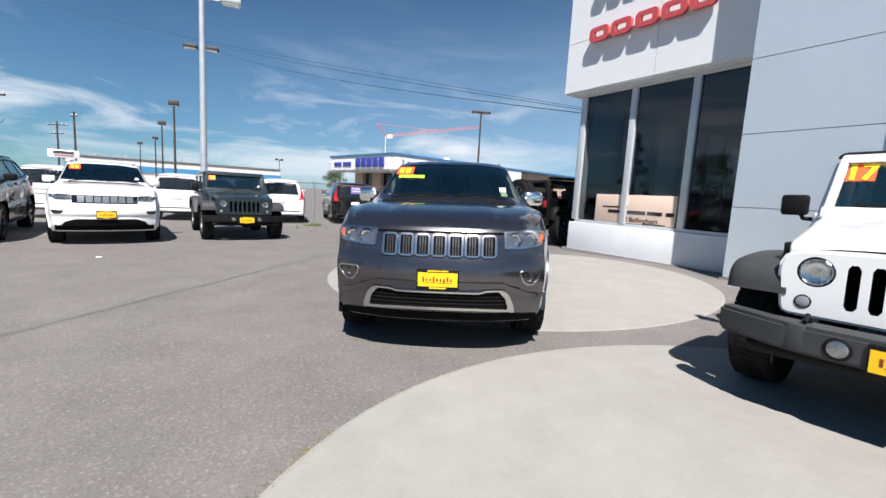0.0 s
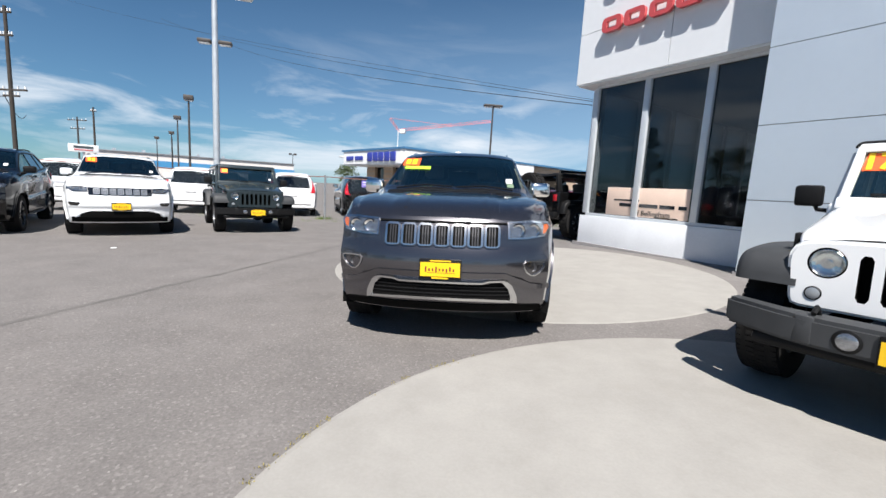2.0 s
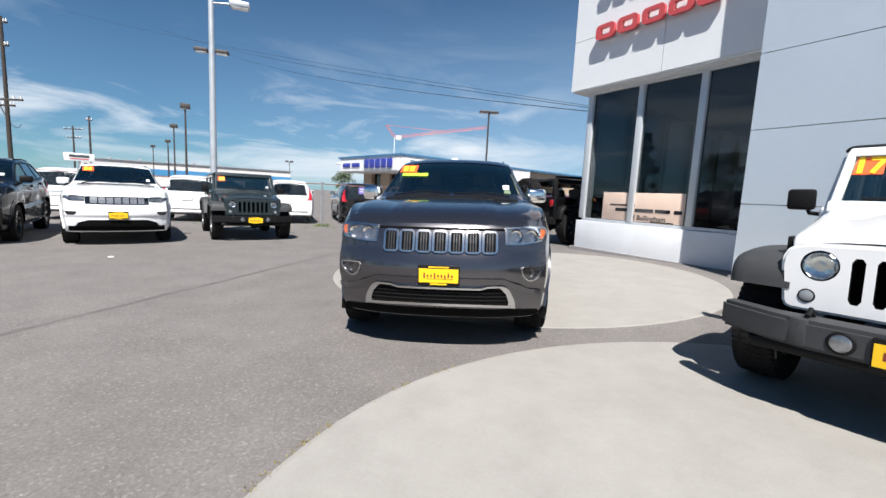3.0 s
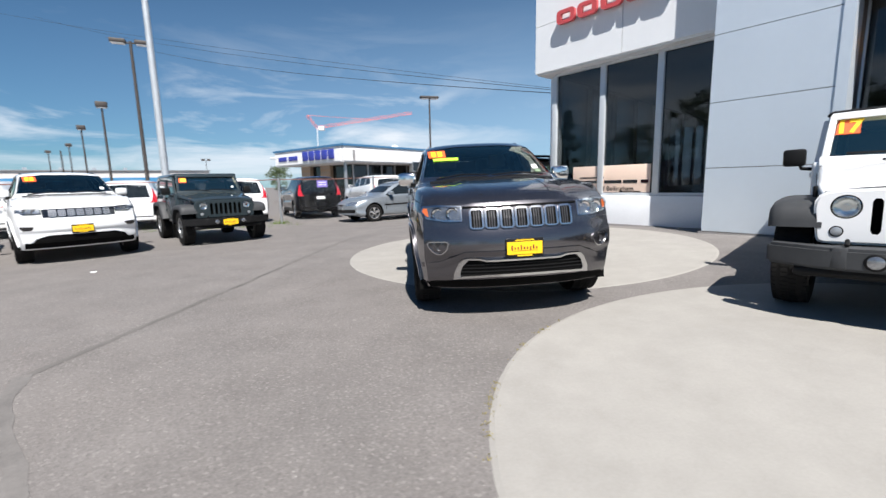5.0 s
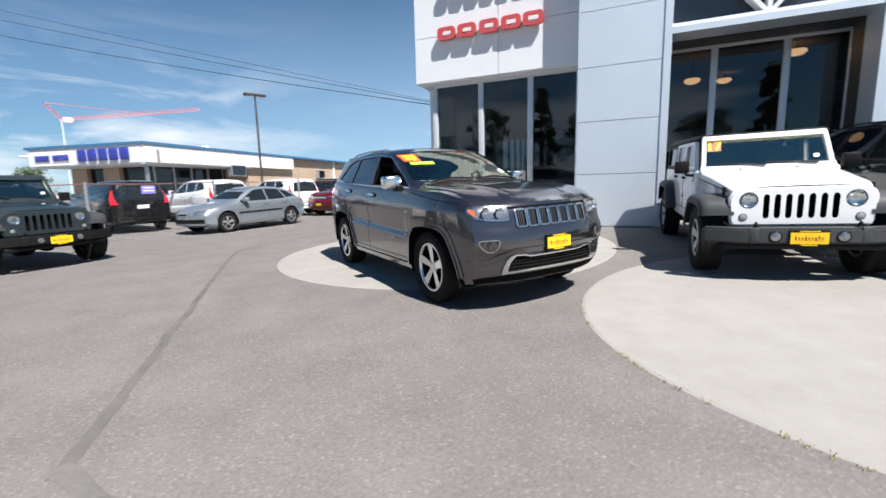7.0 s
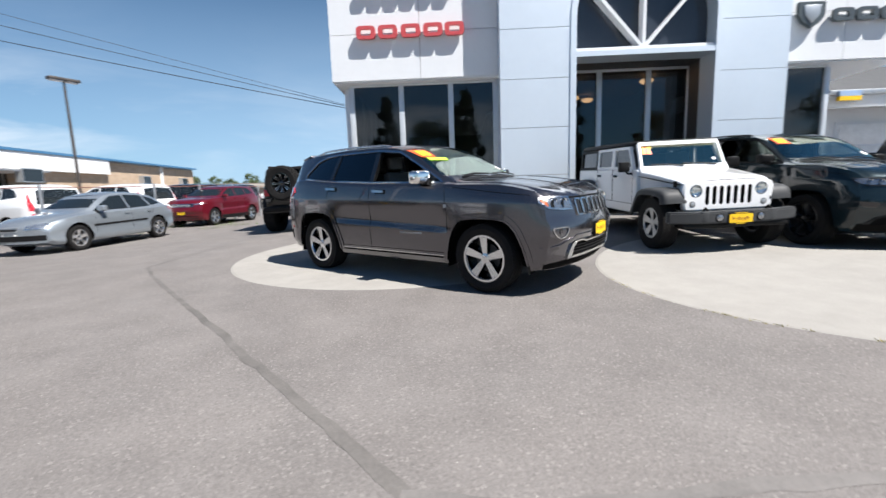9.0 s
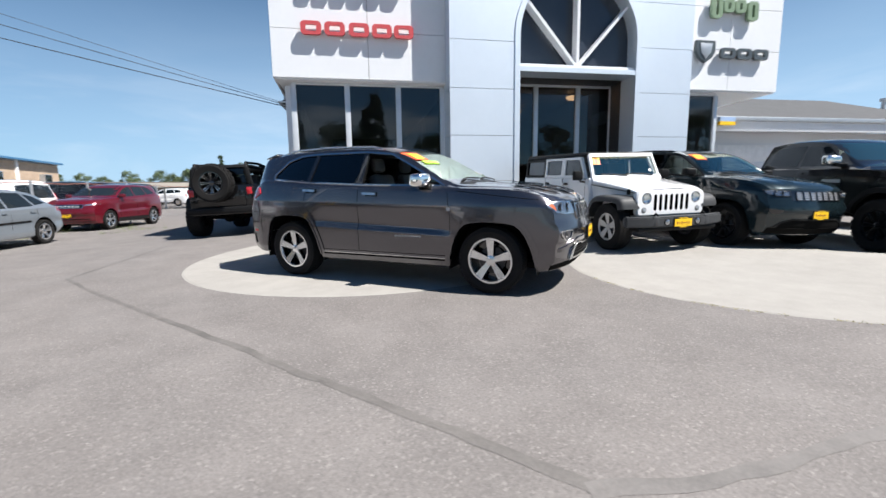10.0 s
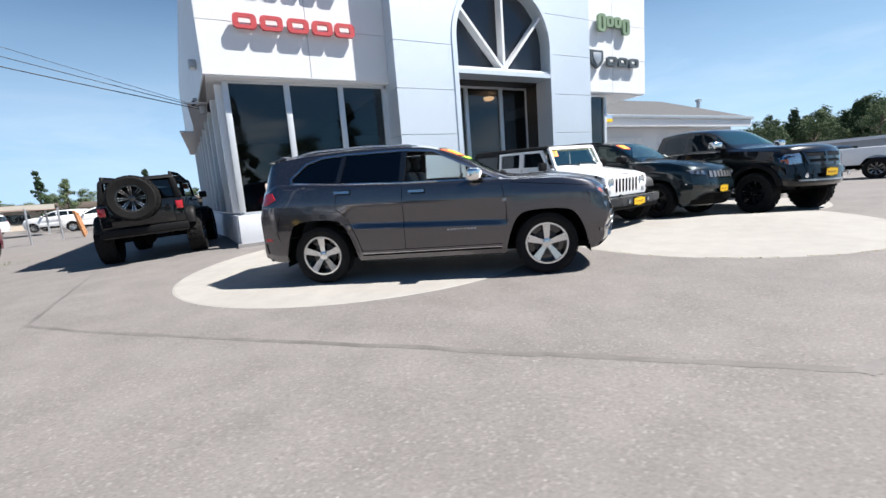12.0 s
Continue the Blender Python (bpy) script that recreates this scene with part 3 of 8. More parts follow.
part("window_frame", bm_mesh("window_frame", bm, M_PANEL), win_arch, "white spokes and sill bar")


# showroom windows with frames
def storefront(name, xs, y, z0, z1, label, posts, glass=M_STORE):
    w = setting(name, boxes_mesh(name, [(xs[0], xs[-1], y - 0.05, y + 0.05, z0, z0 + 0.06), (xs[0], xs[-1], y - 0.05, y + 0.05, z1 - 0.06, z1)], M_FRAME, 0.004), label, "window")
    for x in xs:
        part("window_frame", boxes_mesh("window_frame", [(x - posts / 2, x + posts / 2, y - 0.07, y + 0.06, z0 + 0.061, z1 - 0.061)], M_FRAME, 0.006), w)
    for a, b in zip(xs, xs[1:]):
        g = part("pane", boxes_mesh("pane", [(a + posts / 2, b - posts / 2, y - 0.004, y + 0.004, z0 + 0.06, z1 - 0.06)], glass), w)
        g.visible_shadow = False
    return w


storefront("window_2", [0.40, 1.69, 2.96, 4.10], 0.48, 0.88, SOFFIT - 0.03, "showroom window wall of dark glass in silver frames", 0.13)
storefront("window_3", [11.05, 12.22], 0.48, 0.30, SOFFIT - 0.03, "narrow dark showroom window in a silver frame", 0.10)
storefront("window_4", [5.89, 6.82, 8.08, 9.12], 0.86, 0.24, 4.06, "recessed glass entrance doors in silver frames", 0.12)
setting("wall_plinth", boxes_mesh("wall_plinth", [(0.28, 4.15, 0.38, 0.60, 0.0, 0.875)], M_PLINTH, 0.01), "white painted plinth under the showroom windows", "plinth")
setting("wall_plinth", boxes_mesh("wall_plinth", [(0.281, 0.50, 0.601, 16.0, 0.0, 0.875)], M_PLINTH, 0.01), "white painted plinth along the side", "plinth", BS)
setting("baseboard", boxes_mesh("baseboard", [(0.20, 4.12, 0.30, 0.38, 0.0, 0.235), (4.1, 5.7, TF - 0.0, TF + 0.03, 0.0, 0.262), (9.2, 10.7, TF, TF + 0.03, 0.0, 0.262)], M_JOINT), "dark strip along the foot of the wall", "base strip")
# right return of the entrance recess
setting("wall_recess", boxes_mesh("wall_recess", [(9.075, 9.17, 0.31, 0.80, 0.2, 4.2), (5.83, 5.92, 0.31, 0.80, 0.2, 4.2)], M_BRONZE), "dark bronze return wall of the entrance", "wall")
setting("ceiling", boxes_mesh("ceiling", [(5.93, 9.07, 0.26, 0.95, 4.07, 4.19)], M_BRONZE), "dark ceiling of the entrance recess", "ceiling")
# side windows along the lane
sw = setting("window_5", boxes_mesh("window_5", [(0.36, 0.44, 0.5, 15.9, 0.88, 0.94), (0.36, 0.44, 0.5, 15.9, SOFFIT - 0.10, SOFFIT - 0.03)], M_FRAME), "row of tall side windows with white posts", "window", BS)
for k in range(10):
    y0 = 0.52 + k * 1.6
    part("window_frame", boxes_mesh("window_frame", [(0.22, 0.46, y0 + 0.02, y0 + 0.18, 0.94, SOFFIT - 0.10)], M_PANEL, 0.006), sw)
    g = part("pane", boxes_mesh("pane", [(0.396, 0.404, y0 + 0.18, y0 + 1.62, 0.94, SOFFIT - 0.10)], M_STORE), sw)
    g.visible_shadow = False

# showroom inside
setting("floor", boxes_mesh("floor", [(0.5, 12.18, 0.53, 12.0, 0.0, 0.24)], M_ROOMFLOOR), "tiled showroom floor", "floor")
setting("ceiling", boxes_mesh("ceiling", [(0.5, 12.18, 1.0, 12.0, 4.2, 4.3)], M_ROOM), "showroom ceiling", "ceiling")
setting("wall_back", boxes_mesh("wall_back", [(0.5, 12.27, 12.0, 12.2, 0.0, 4.3), (12.05, 12.18, 0.56, 12.0, 0.24, 4.2), (4.2, 4.35, 5.5, 12.0, 0.24, 4.2), (9.3, 9.45, 2.5, 12.0, 0.24, 4.2)], M_ROOM), "grey inner walls of the showroom", "wall")
setting("wall_corner", boxes_mesh("wall_corner", [(12.19, 12.27, 0.56, 12.0, 0.0, SOFFIT - 0.03)], M_PLINTH), "white outer wall behind the overhang", "wall")
M_WARM = bpy.data.materials.new("warm lamp")
M_WARM.use_nodes = True
M_WARM.node_tree.nodes["Principled BSDF"].inputs["Emission Color"].default_value = (1.0, 0.55, 0.25, 1)
M_WARM.node_tree.nodes["Principled BSDF"].inputs["Emission Strength"].default_value = 2.2
for lx, ly, lz in ((2.3, 1.9, 4.0), (3.6, 2.6, 4.0), (6.6, 2.6, 3.7), (8.6, 2.2, 4.02), (11.8, 2.2, 3.9), (1.2, 4.6, 4.0), (3.2, 4.6, 4.0), (7.6, 4.6, 4.0)):
    lamp = tagged(part("pendant_lamp", boxes_mesh("pendant_lamp", [(lx - 0.02, lx + 0.02, ly - 0.02, ly + 0.02, lz + 0.06, 4.2)], M_BRONZE), m=BM), "round warm ceiling lamp in the showroom", "lamp", "showroom lamps")
    vs, fs = lathe_faces([(0.001, lz - 0.07), (0.12, lz - 0.06), (0.19, lz), (0.17, lz + 0.05), (0.001, lz + 0.06)], 20, "z")
    part("shade", to_mesh("shade", [(v[0] + lx, v[1] + ly, v[2]) for v in vs], fs, M_WARM, True), lamp, "glowing amber shade")

# sign board standing behind the showroom glass
sign_in = tagged(part("window_sign", boxes_mesh("window_sign", [(0.95, 2.84, 0.462, 0.470, 0.95, 1.56)], plain("tan sign board", (0.72, 0.55, 0.45), 0.7, vary=0.08, scale=2.0), 0.004), m=BM), "tan sign board with dark lettering behind glass", "sign")


def text_mesh(words, size, mat, depth=0.003, bold=0.0):
    c = bpy.data.curves.new("lettering", "FONT")
    c.body, c.size, c.extrude, c.align_x, c.offset = words, size, depth, "CENTER", bold
    t = bpy.data.objects.new("lettering", c)
    scene.collection.objects.link(t)
    bpy.context.view_layer.update()
    me = bpy.data.meshes.new_from_object(t.evaluated_get(bpy.context.evaluated_depsgraph_get()))
    bpy.data.objects.remove(t)
    me.materials.clear()
    me.materials.append(mat)
    return me


part("lettering", text_mesh("of Bellingham", 0.15, M_GLOSSBLACK), sign_in, m=pose(2.08, 0.459, 0.985, 90, 0, 0))
bars = []
for i, (x, w, z, h) in enumerate(((1.30, 0.32, 1.155, 0.07), (1.78, 0.42, 1.155, 0.07), (2.24, 0.32, 1.155, 0.07), (2.64, 0.16, 1.155, 0.07), (1.15, 0.62, 1.275, 0.03), (2.15, 0.50, 0.955, 0.02))):
    bars.append((x, x + w, 0.456, 0.461, z, z + h))
for b in bars:
    part("lettering", boxes_mesh("lettering", [b], M_GLOSSBLACK), sign_in)


# raised signs: plain blocks in their colours
def ring_block(cx, cz, w, h, t, depth, mat, parent, y):
    """A rounded hollow block that stands off the wall on pins."""
    def rr(w2, h2, r):
        pts = []
        for sx, sz, a0 in ((1, 1, 0), (-1, 1, 90), (-1, -1, 180), (1, -1, 270)):
            for k in range(5):
                a = radians(a0 + 22.5 * k)
                pts.append((cx + sx * (w2 - r) + r * math.cos(a), cz + sz * (h2 - r) + r * math.sin(a)))
        return pts
    o, i = rr(w / 2, h / 2, min(w, h) * 0.30), rr(w / 2 - t * 1.5, h / 2 - t, min(w, h) * 0.10)
    bm = bmesh.new()
    n = len(o)
    for k in range(n):
        j = (k + 1) % n
        add_prism(bm, [o[k], o[j], i[j], i[k]], y - depth, y, "y")
    bmesh.ops.remove_doubles(bm, verts=bm.verts, dist=0.0005)
    return part("letter_block", bm_mesh("letter_block", bm, mat), parent)


sign_red = tagged(part("wall_sign", boxes_mesh("wall_sign", [(0.75, 3.25, 0.10, 0.149, 4.93, 4.96)], M_PANEL), m=BM), "row of raised red sign blocks on white wall", "sign")
for cx in (0.94, 1.48, 2.04, 2.58, 3.10):
    ring_block(cx, 4.97, 0.47, 0.30, 0.075, 0.08, M_RED_SIGN, sign_red, 0.08)
sign_top = tagged(part("wall_sign", boxes_mesh("wall_sign", [(0.75, 3.25, 0.10, 0.149, 5.92, 5.98)], M_PANEL), m=BM), "dark raised sign blocks high on white wall", "sign")
for cx in (0.95, 1.35, 1.75, 2.15, 2.55, 2.95):
    ring_block(cx, 5.98, 0.32, 0.28, 0.07, 0.07, M_GREY_SIGN, sign_top, 0.08)
sign_grey = tagged(part("wall_sign", boxes_mesh("wall_sign", [(11.9, 13.4, 0.10, 0.149, 4.83, 4.87)], M_PANEL), m=BM), "raised dark grey sign blocks with a shield", "sign")
for cx in (12.13, 12.66, 13.20):
    ring_block(cx, 4.85, 0.47, 0.28, 0.075, 0.08, M_GREY_SIGN, sign_grey, 0.08)
bm = bmesh.new()
add_prism(bm, [(11.08, 5.15), (11.70, 5.15), (11.70, 4.85), (11.60, 4.70), (11.39, 4.56), (11.18, 4.70), (11.08, 4.85)], -0.02, 0.08, "y")
bmesh.ops.bevel(bm, geom=bm.edges[:], offset=0.02, segments=2, affect="EDGES")
part("shield", bm_mesh("shield", bm, M_GREY_SIGN, True), sign_grey, "dark shield")
prism("shield_inlay", [(11.2, 5.07), (11.58, 5.07), (11.55, 4.84), (11.39, 4.66), (11.23, 4.84)], -0.04, -0.021, "y", M_STEEL, 0.006, parent=sign_grey)
sign_green = tagged(part("wall_sign", boxes_mesh("wall_sign", [(11.5, 12.95, 0.10, 0.149, 6.05, 6.10)], M_PANEL), m=BM), "raised sage green sign blocks on white wall", "sign")
for cx, h, cz in ((11.68, 0.55, 6.02), (12.05, 0.34, 6.08), (12.42, 0.34, 6.08), (12.82, 0.50, 5.98)):
    ring_block(cx, cz, 0.34, h, 0.085, 0.09, M_GREEN_SIGN, sign_green, 0.08)
# small fixtures on the lane side
wl1 = tagged(part("wall_lamp", boxes_mesh("wall_lamp", [(-0.16, -0.001, 1.4, 1.62, 4.35, 4.52)], M_STEEL, 0.02), m=BS), "grey box lamp on the side wall", "wall lamp")
part("lens", boxes_mesh("lens", [(-0.13, -0.03, 1.43, 1.59, 4.32, 4.349)], M_WHITE), wl1)
cam1 = tagged(part("security_camera", boxes_mesh("security_camera", [(-0.10, 0.0, 3.1, 3.2, 3.95, 4.02)], M_STEEL, 0.01), m=BS), "small dark camera on the side wall", "camera")
part("dome", boxes_mesh("dome", [(-0.14, -0.04, 3.08, 3.22, 3.84, 3.949)], M_GLOSSBLACK, 0.03), cam1)

# low annex beyond the showroom
M_ROOF = plain("grey shingle roof", (0.062, 0.064, 0.068), 0.85, vary=0.15, scale=3.0, bump=0.3)
annex = empty("annex_building", BM, "low white service building with grey roof", "building")
part("wall", boxes_mesh("wall", [(12.7, 24.7, 3.0, 7.2, -0.2, 3.15)], M_PANEL), annex)
bm = bmesh.new()
ridge = [(15.0, 5.0, 4.78), (21.8, 5.0, 4.78)]
eave = [(12.3, 2.3, 3.55), (25.2, 2.3, 3.55), (25.2, 7.8, 3.55), (12.3, 7.8, 3.55)]
v = [bm.verts.new(p) for p in eave + ridge]
for f in ((0, 1, 5, 4), (1, 2, 5), (2, 3, 4, 5), (3, 0, 4)):
    bm.faces.new([v[i] for i in f])
bm.faces.new([v[i] for i in (3, 2, 1, 0)])
part("roof", bm_mesh("roof", bm, M_ROOF), annex, "grey hipped shingle roof")
part("fascia", boxes_mesh("fascia", [(12.3, 25.2, 2.25, 2.40, 3.07, 3.50)], M_PANEL, 0.01), annex)
part("gutter", boxes_mesh("gutter", [(12.3, 25.25, 2.15, 2.249, 3.40, 3.55)], M_STEEL, 0.02), annex)
for x0 in (14.6, 18.6):
    d = part("garage_door", boxes_mesh("garage_door", [(x0, x0 + 3.0, 2.94, 2.999, 0.0, 2.75)], M_PLINTH), annex, "white sectional garage door")
    for k in range(4):
        part("door_panel", boxes_mesh("door_panel", [(x0 + 0.08, x0 + 2.92, 2.915, 2.939, 0.12 + k * 0.65, 0.72 + k * 0.65)], M_WHITE, 0.008), d)
part("sign_board", boxes_mesh("sign_board", [(13.9, 14.5, 2.05, 2.14, 3.36, 3.50)], plain("blue sign", (0.30, 0.42, 0.62), 0.5)), annex, "blue sign board")
part("sign_board", boxes_mesh("sign_board", [(13.9, 14.5, 2.04, 2.14, 3.24, 3.355)], M_YELLOW), annex, "yellow sign board")
part("vent_pipe", boxes_mesh("vent_pipe", [(23.5, 23.62, 4.0, 4.12, 3.9, 4.62), (23.45, 23.67, 3.95, 4.17, 4.62, 4.74)], M_STEEL), annex, "steel roof vent")


# ---- vehicles (x ahead, y left, z up, origin on the ground between the axles) ----
from mathutils.bvhtree import BVHTree


def curve(tab):
    """A smooth monotone curve through a table of (x, value)."""
    xs, ys = [p[0] for p in tab], [p[1] for p in tab]
    n = len(xs)
    d = [(ys[i + 1] - ys[i]) / (xs[i + 1] - xs[i]) for i in range(n - 1)]
    m = [d[0]] + [0.0 if d[i - 1] * d[i] <= 0 else 2 * d[i - 1] * d[i] / (d[i - 1] + d[i]) for i in range(1, n - 1)] + [d[-1]]

    def f(x):
        if x <= xs[0]:
            return ys[0]
        if x >= xs[-1]:
            return ys[-1]
        i = max(k for k in range(n - 1) if xs[k] <= x)
        h = xs[i + 1] - xs[i]
        t = (x - xs[i]) / h
        return (1 + 2 * t) * (1 - t) ** 2 * ys[i] + t * (1 - t) ** 2 * h * m[i] + t * t * (3 - 2 * t) * ys[i + 1] + t * t * (t - 1) * h * m[i + 1]
    return f


def smooth_step(a, b, x):
    t = min(1.0, max(0.0, (x - a) / (b - a)))
    return t * t * (3 - 2 * t)


def sculpted_half(x, zt, zs, ws, w, wt, zb, crown):
    """Half a section of a modern SUV: undercut doors, a ledge low on the side, a shoulder and a raised hood."""
    zc = 0.71 - 0.036 * x
    zu = min(1.02 - 0.02 * x, zs - 0.06)
    cr = min(crown, (zt - zs) * 0.8)
    ze = zt - cr
    k0 = max(0.45, zb + 0.12)
    led = smooth_step(-1.15, -0.85, x) * (1 - smooth_step(0.80, 1.10, x))
    half = [(0, zb), (w * 0.5, zb), (w - 0.10, zb), (w - 0.045, zb + 0.015), (w - 0.024, zb + 0.09), (w - 0.018, k0), (w - 0.003, zc - 0.05), (w - 0.003 - 0.001 * led, zc - 0.035),
            (w - 0.003 - 0.031 * led, zc + 0.025), (w - 0.003 - 0.031 * led, zc + 0.05), (w - 0.005 - 0.013 * led, (zc + zu) / 2 + 0.03), (w - 0.010, zu - 0.03), (w - 0.012, zu), ((w - 0.012) * 0.45 + ws * 0.55, zu * 0.4 + (zs - 0.012) * 0.6),
            (ws, zs - 0.014), (ws - 0.010, zs - 0.001), (ws - 0.035, zs + 0.012 * (1 if zt > zs + 0.06 else 0))]
    bx, bz = half[-1]
    half += [(bx + (wt - bx) * k, bz + (ze - bz) * k) for k in (0.33, 0.66, 0.93)]
    half += [(wt - 0.015, ze + cr * 0.22), (wt - 0.07, ze + cr * 0.48)]
    hk = smooth_step(0.95, 1.2, x)
    for (ry, rz), (hy, hz) in zip(((0.76, 0.70), (0.62, 0.84), (0.45, 0.92), (0.3, 0.965)), ((0.53, 0.56), (0.47, 0.63), (0.42, 0.93), (0.22, 0.985))):
        half.append((wt * ry * (1 - hk) + hy * hk, ze + cr * (rz * (1 - hk) + hz * hk)))
    return half + [(0, zt)]


def body_loft(spec, inset=0.0):
    """Verts and faces of a closed body from the curves of spec."""
    C = {k: curve(spec[k]) for k in ("zt", "zs", "ws", "w", "wt", "zb")}
    x0, x1 = spec["ends"]
    x0, x1 = x0 + inset, x1 - inset
    n = 88 if spec.get("sculpt") else 64
    xs = sorted({x0 + (x1 - x0) * i / n for i in range(n + 1)} | {x for x in spec.get("cuts", ()) if x0 < x < x1})
    secs = []
    for x in xs:
        zt, zs, ws, w, wt, zb = (C[k](x) for k in ("zt", "zs", "ws", "w", "wt", "zb"))
        zt, zb = zt - inset, zb + inset
        ws, w, wt = ws - inset, w - inset, wt - inset
        zs = min(zs, zt - 0.02)
        if spec.get("sculpt"):
            half = sculpted_half(x, zt, zs, ws, w, wt, zb, spec.get("crown", 0.06))
            secs.append((x, [(a[0] + (b[0] - a[0]) * q, a[1] + (b[1] - a[1]) * q) for a, b in zip(half, half[1:]) for q in (0.0, 0.5)] + [half[-1]]))
            continue
        cr = min(spec.get("crown", 0.06), (zt - zs) * 0.8)
        ze = zt - cr
        h = zs - zb
        half = [(0, zb), (w * 0.5, zb), (w * 0.90, zb), (w * 0.965, zb + 0.04), (w * 0.985, zb + 0.12 * h), (w * 0.998, zb + 0.24 * h), (w * 0.968, zb + 0.36 * h), (w * 0.980, zb + 0.58 * h),
                (w * 0.992, zb + 0.73 * h), (ws * 0.5 + w * 0.494, zb + 0.86 * h), (ws, zs - 0.015), (ws - 0.035, zs + 0.012 * (1 if zt > zs + 0.06 else 0))]
        bx, bz = half[-1]
        half += [(bx + (wt - bx) * k, bz + (ze - bz) * k) for k in (0.33, 0.66, 0.93)]
        half += [(wt - 0.015, ze + cr * 0.22), (wt - 0.07, ze + cr * 0.48), (wt * 0.62, ze + cr * 0.84), (wt * 0.3, ze + cr * 0.96), (0, zt)]
        secs.append((x, half))
    k = len(secs[0][1])
    ring = 2 * k - 2
    vs, fs = [], []
    for x, half in secs:
        vs += [(x, y, z) for y, z in half] + [(x, -y, z) for y, z in reversed(half[1:-1])]
    for i in range(len(secs) - 1):
        for j in range(ring):
            a, b = i * ring + j, i * ring + (j + 1) % ring
            fs.append((a, b, b + ring, a + ring))
    for i, rev in ((0, False), (len(secs) - 1, True)):
        x, half = secs[i]
        cols = 24 if spec.get("sculpt") else 12
        rows = []
        for j, (y, z) in enumerate(half):
            row = []
            for c in range(cols + 1):
                if c == 0:
                    row.append(i * ring + j)
                elif c == cols:
                    row.append(i * ring + (ring - j) % ring)
                elif j in (0, k - 1):
                    row.append(i * ring + j)
                else:
                    vs.append((x, y * (1 - 2 * c / cols), z))
                    row.append(len(vs) - 1)
            rows.append(row)
        for p, q in zip(rows, rows[1:]):
            for c in range(cols):
                f = [p[c], p[c + 1], q[c + 1], q[c]]
                u = []
                for e in f:
                    if e not in u:
                        u.append(e)
                if len(u) > 2:
                    fs.append(tuple(reversed(u)) if rev else tuple(u))
    wf = spec["warp"]
    return [Vector(wf(*v)) for v in vs], fs


def cut_mesh(me, cutters):
    """me with the cutter meshes taken away."""
    ob = bpy.data.objects.new("cut", me)
    scene.collection.objects.link(ob)
    extra = [ob]
    for c in cutters:
        co = bpy.data.objects.new("cutter", c)
        scene.collection.objects.link(co)
        extra.append(co)
        md = ob.modifiers.new("cut", "BOOLEAN")
        md.operation, md.object, md.solver, md.material_mode = "DIFFERENCE", co, "EXACT", "TRANSFER"
    bpy.context.view_layer.update()
    out = bpy.data.meshes.new_from_object(ob.evaluated_get(bpy.context.evaluated_depsgraph_get()))
    for o in extra:
        bpy.data.objects.remove(o)
    return out


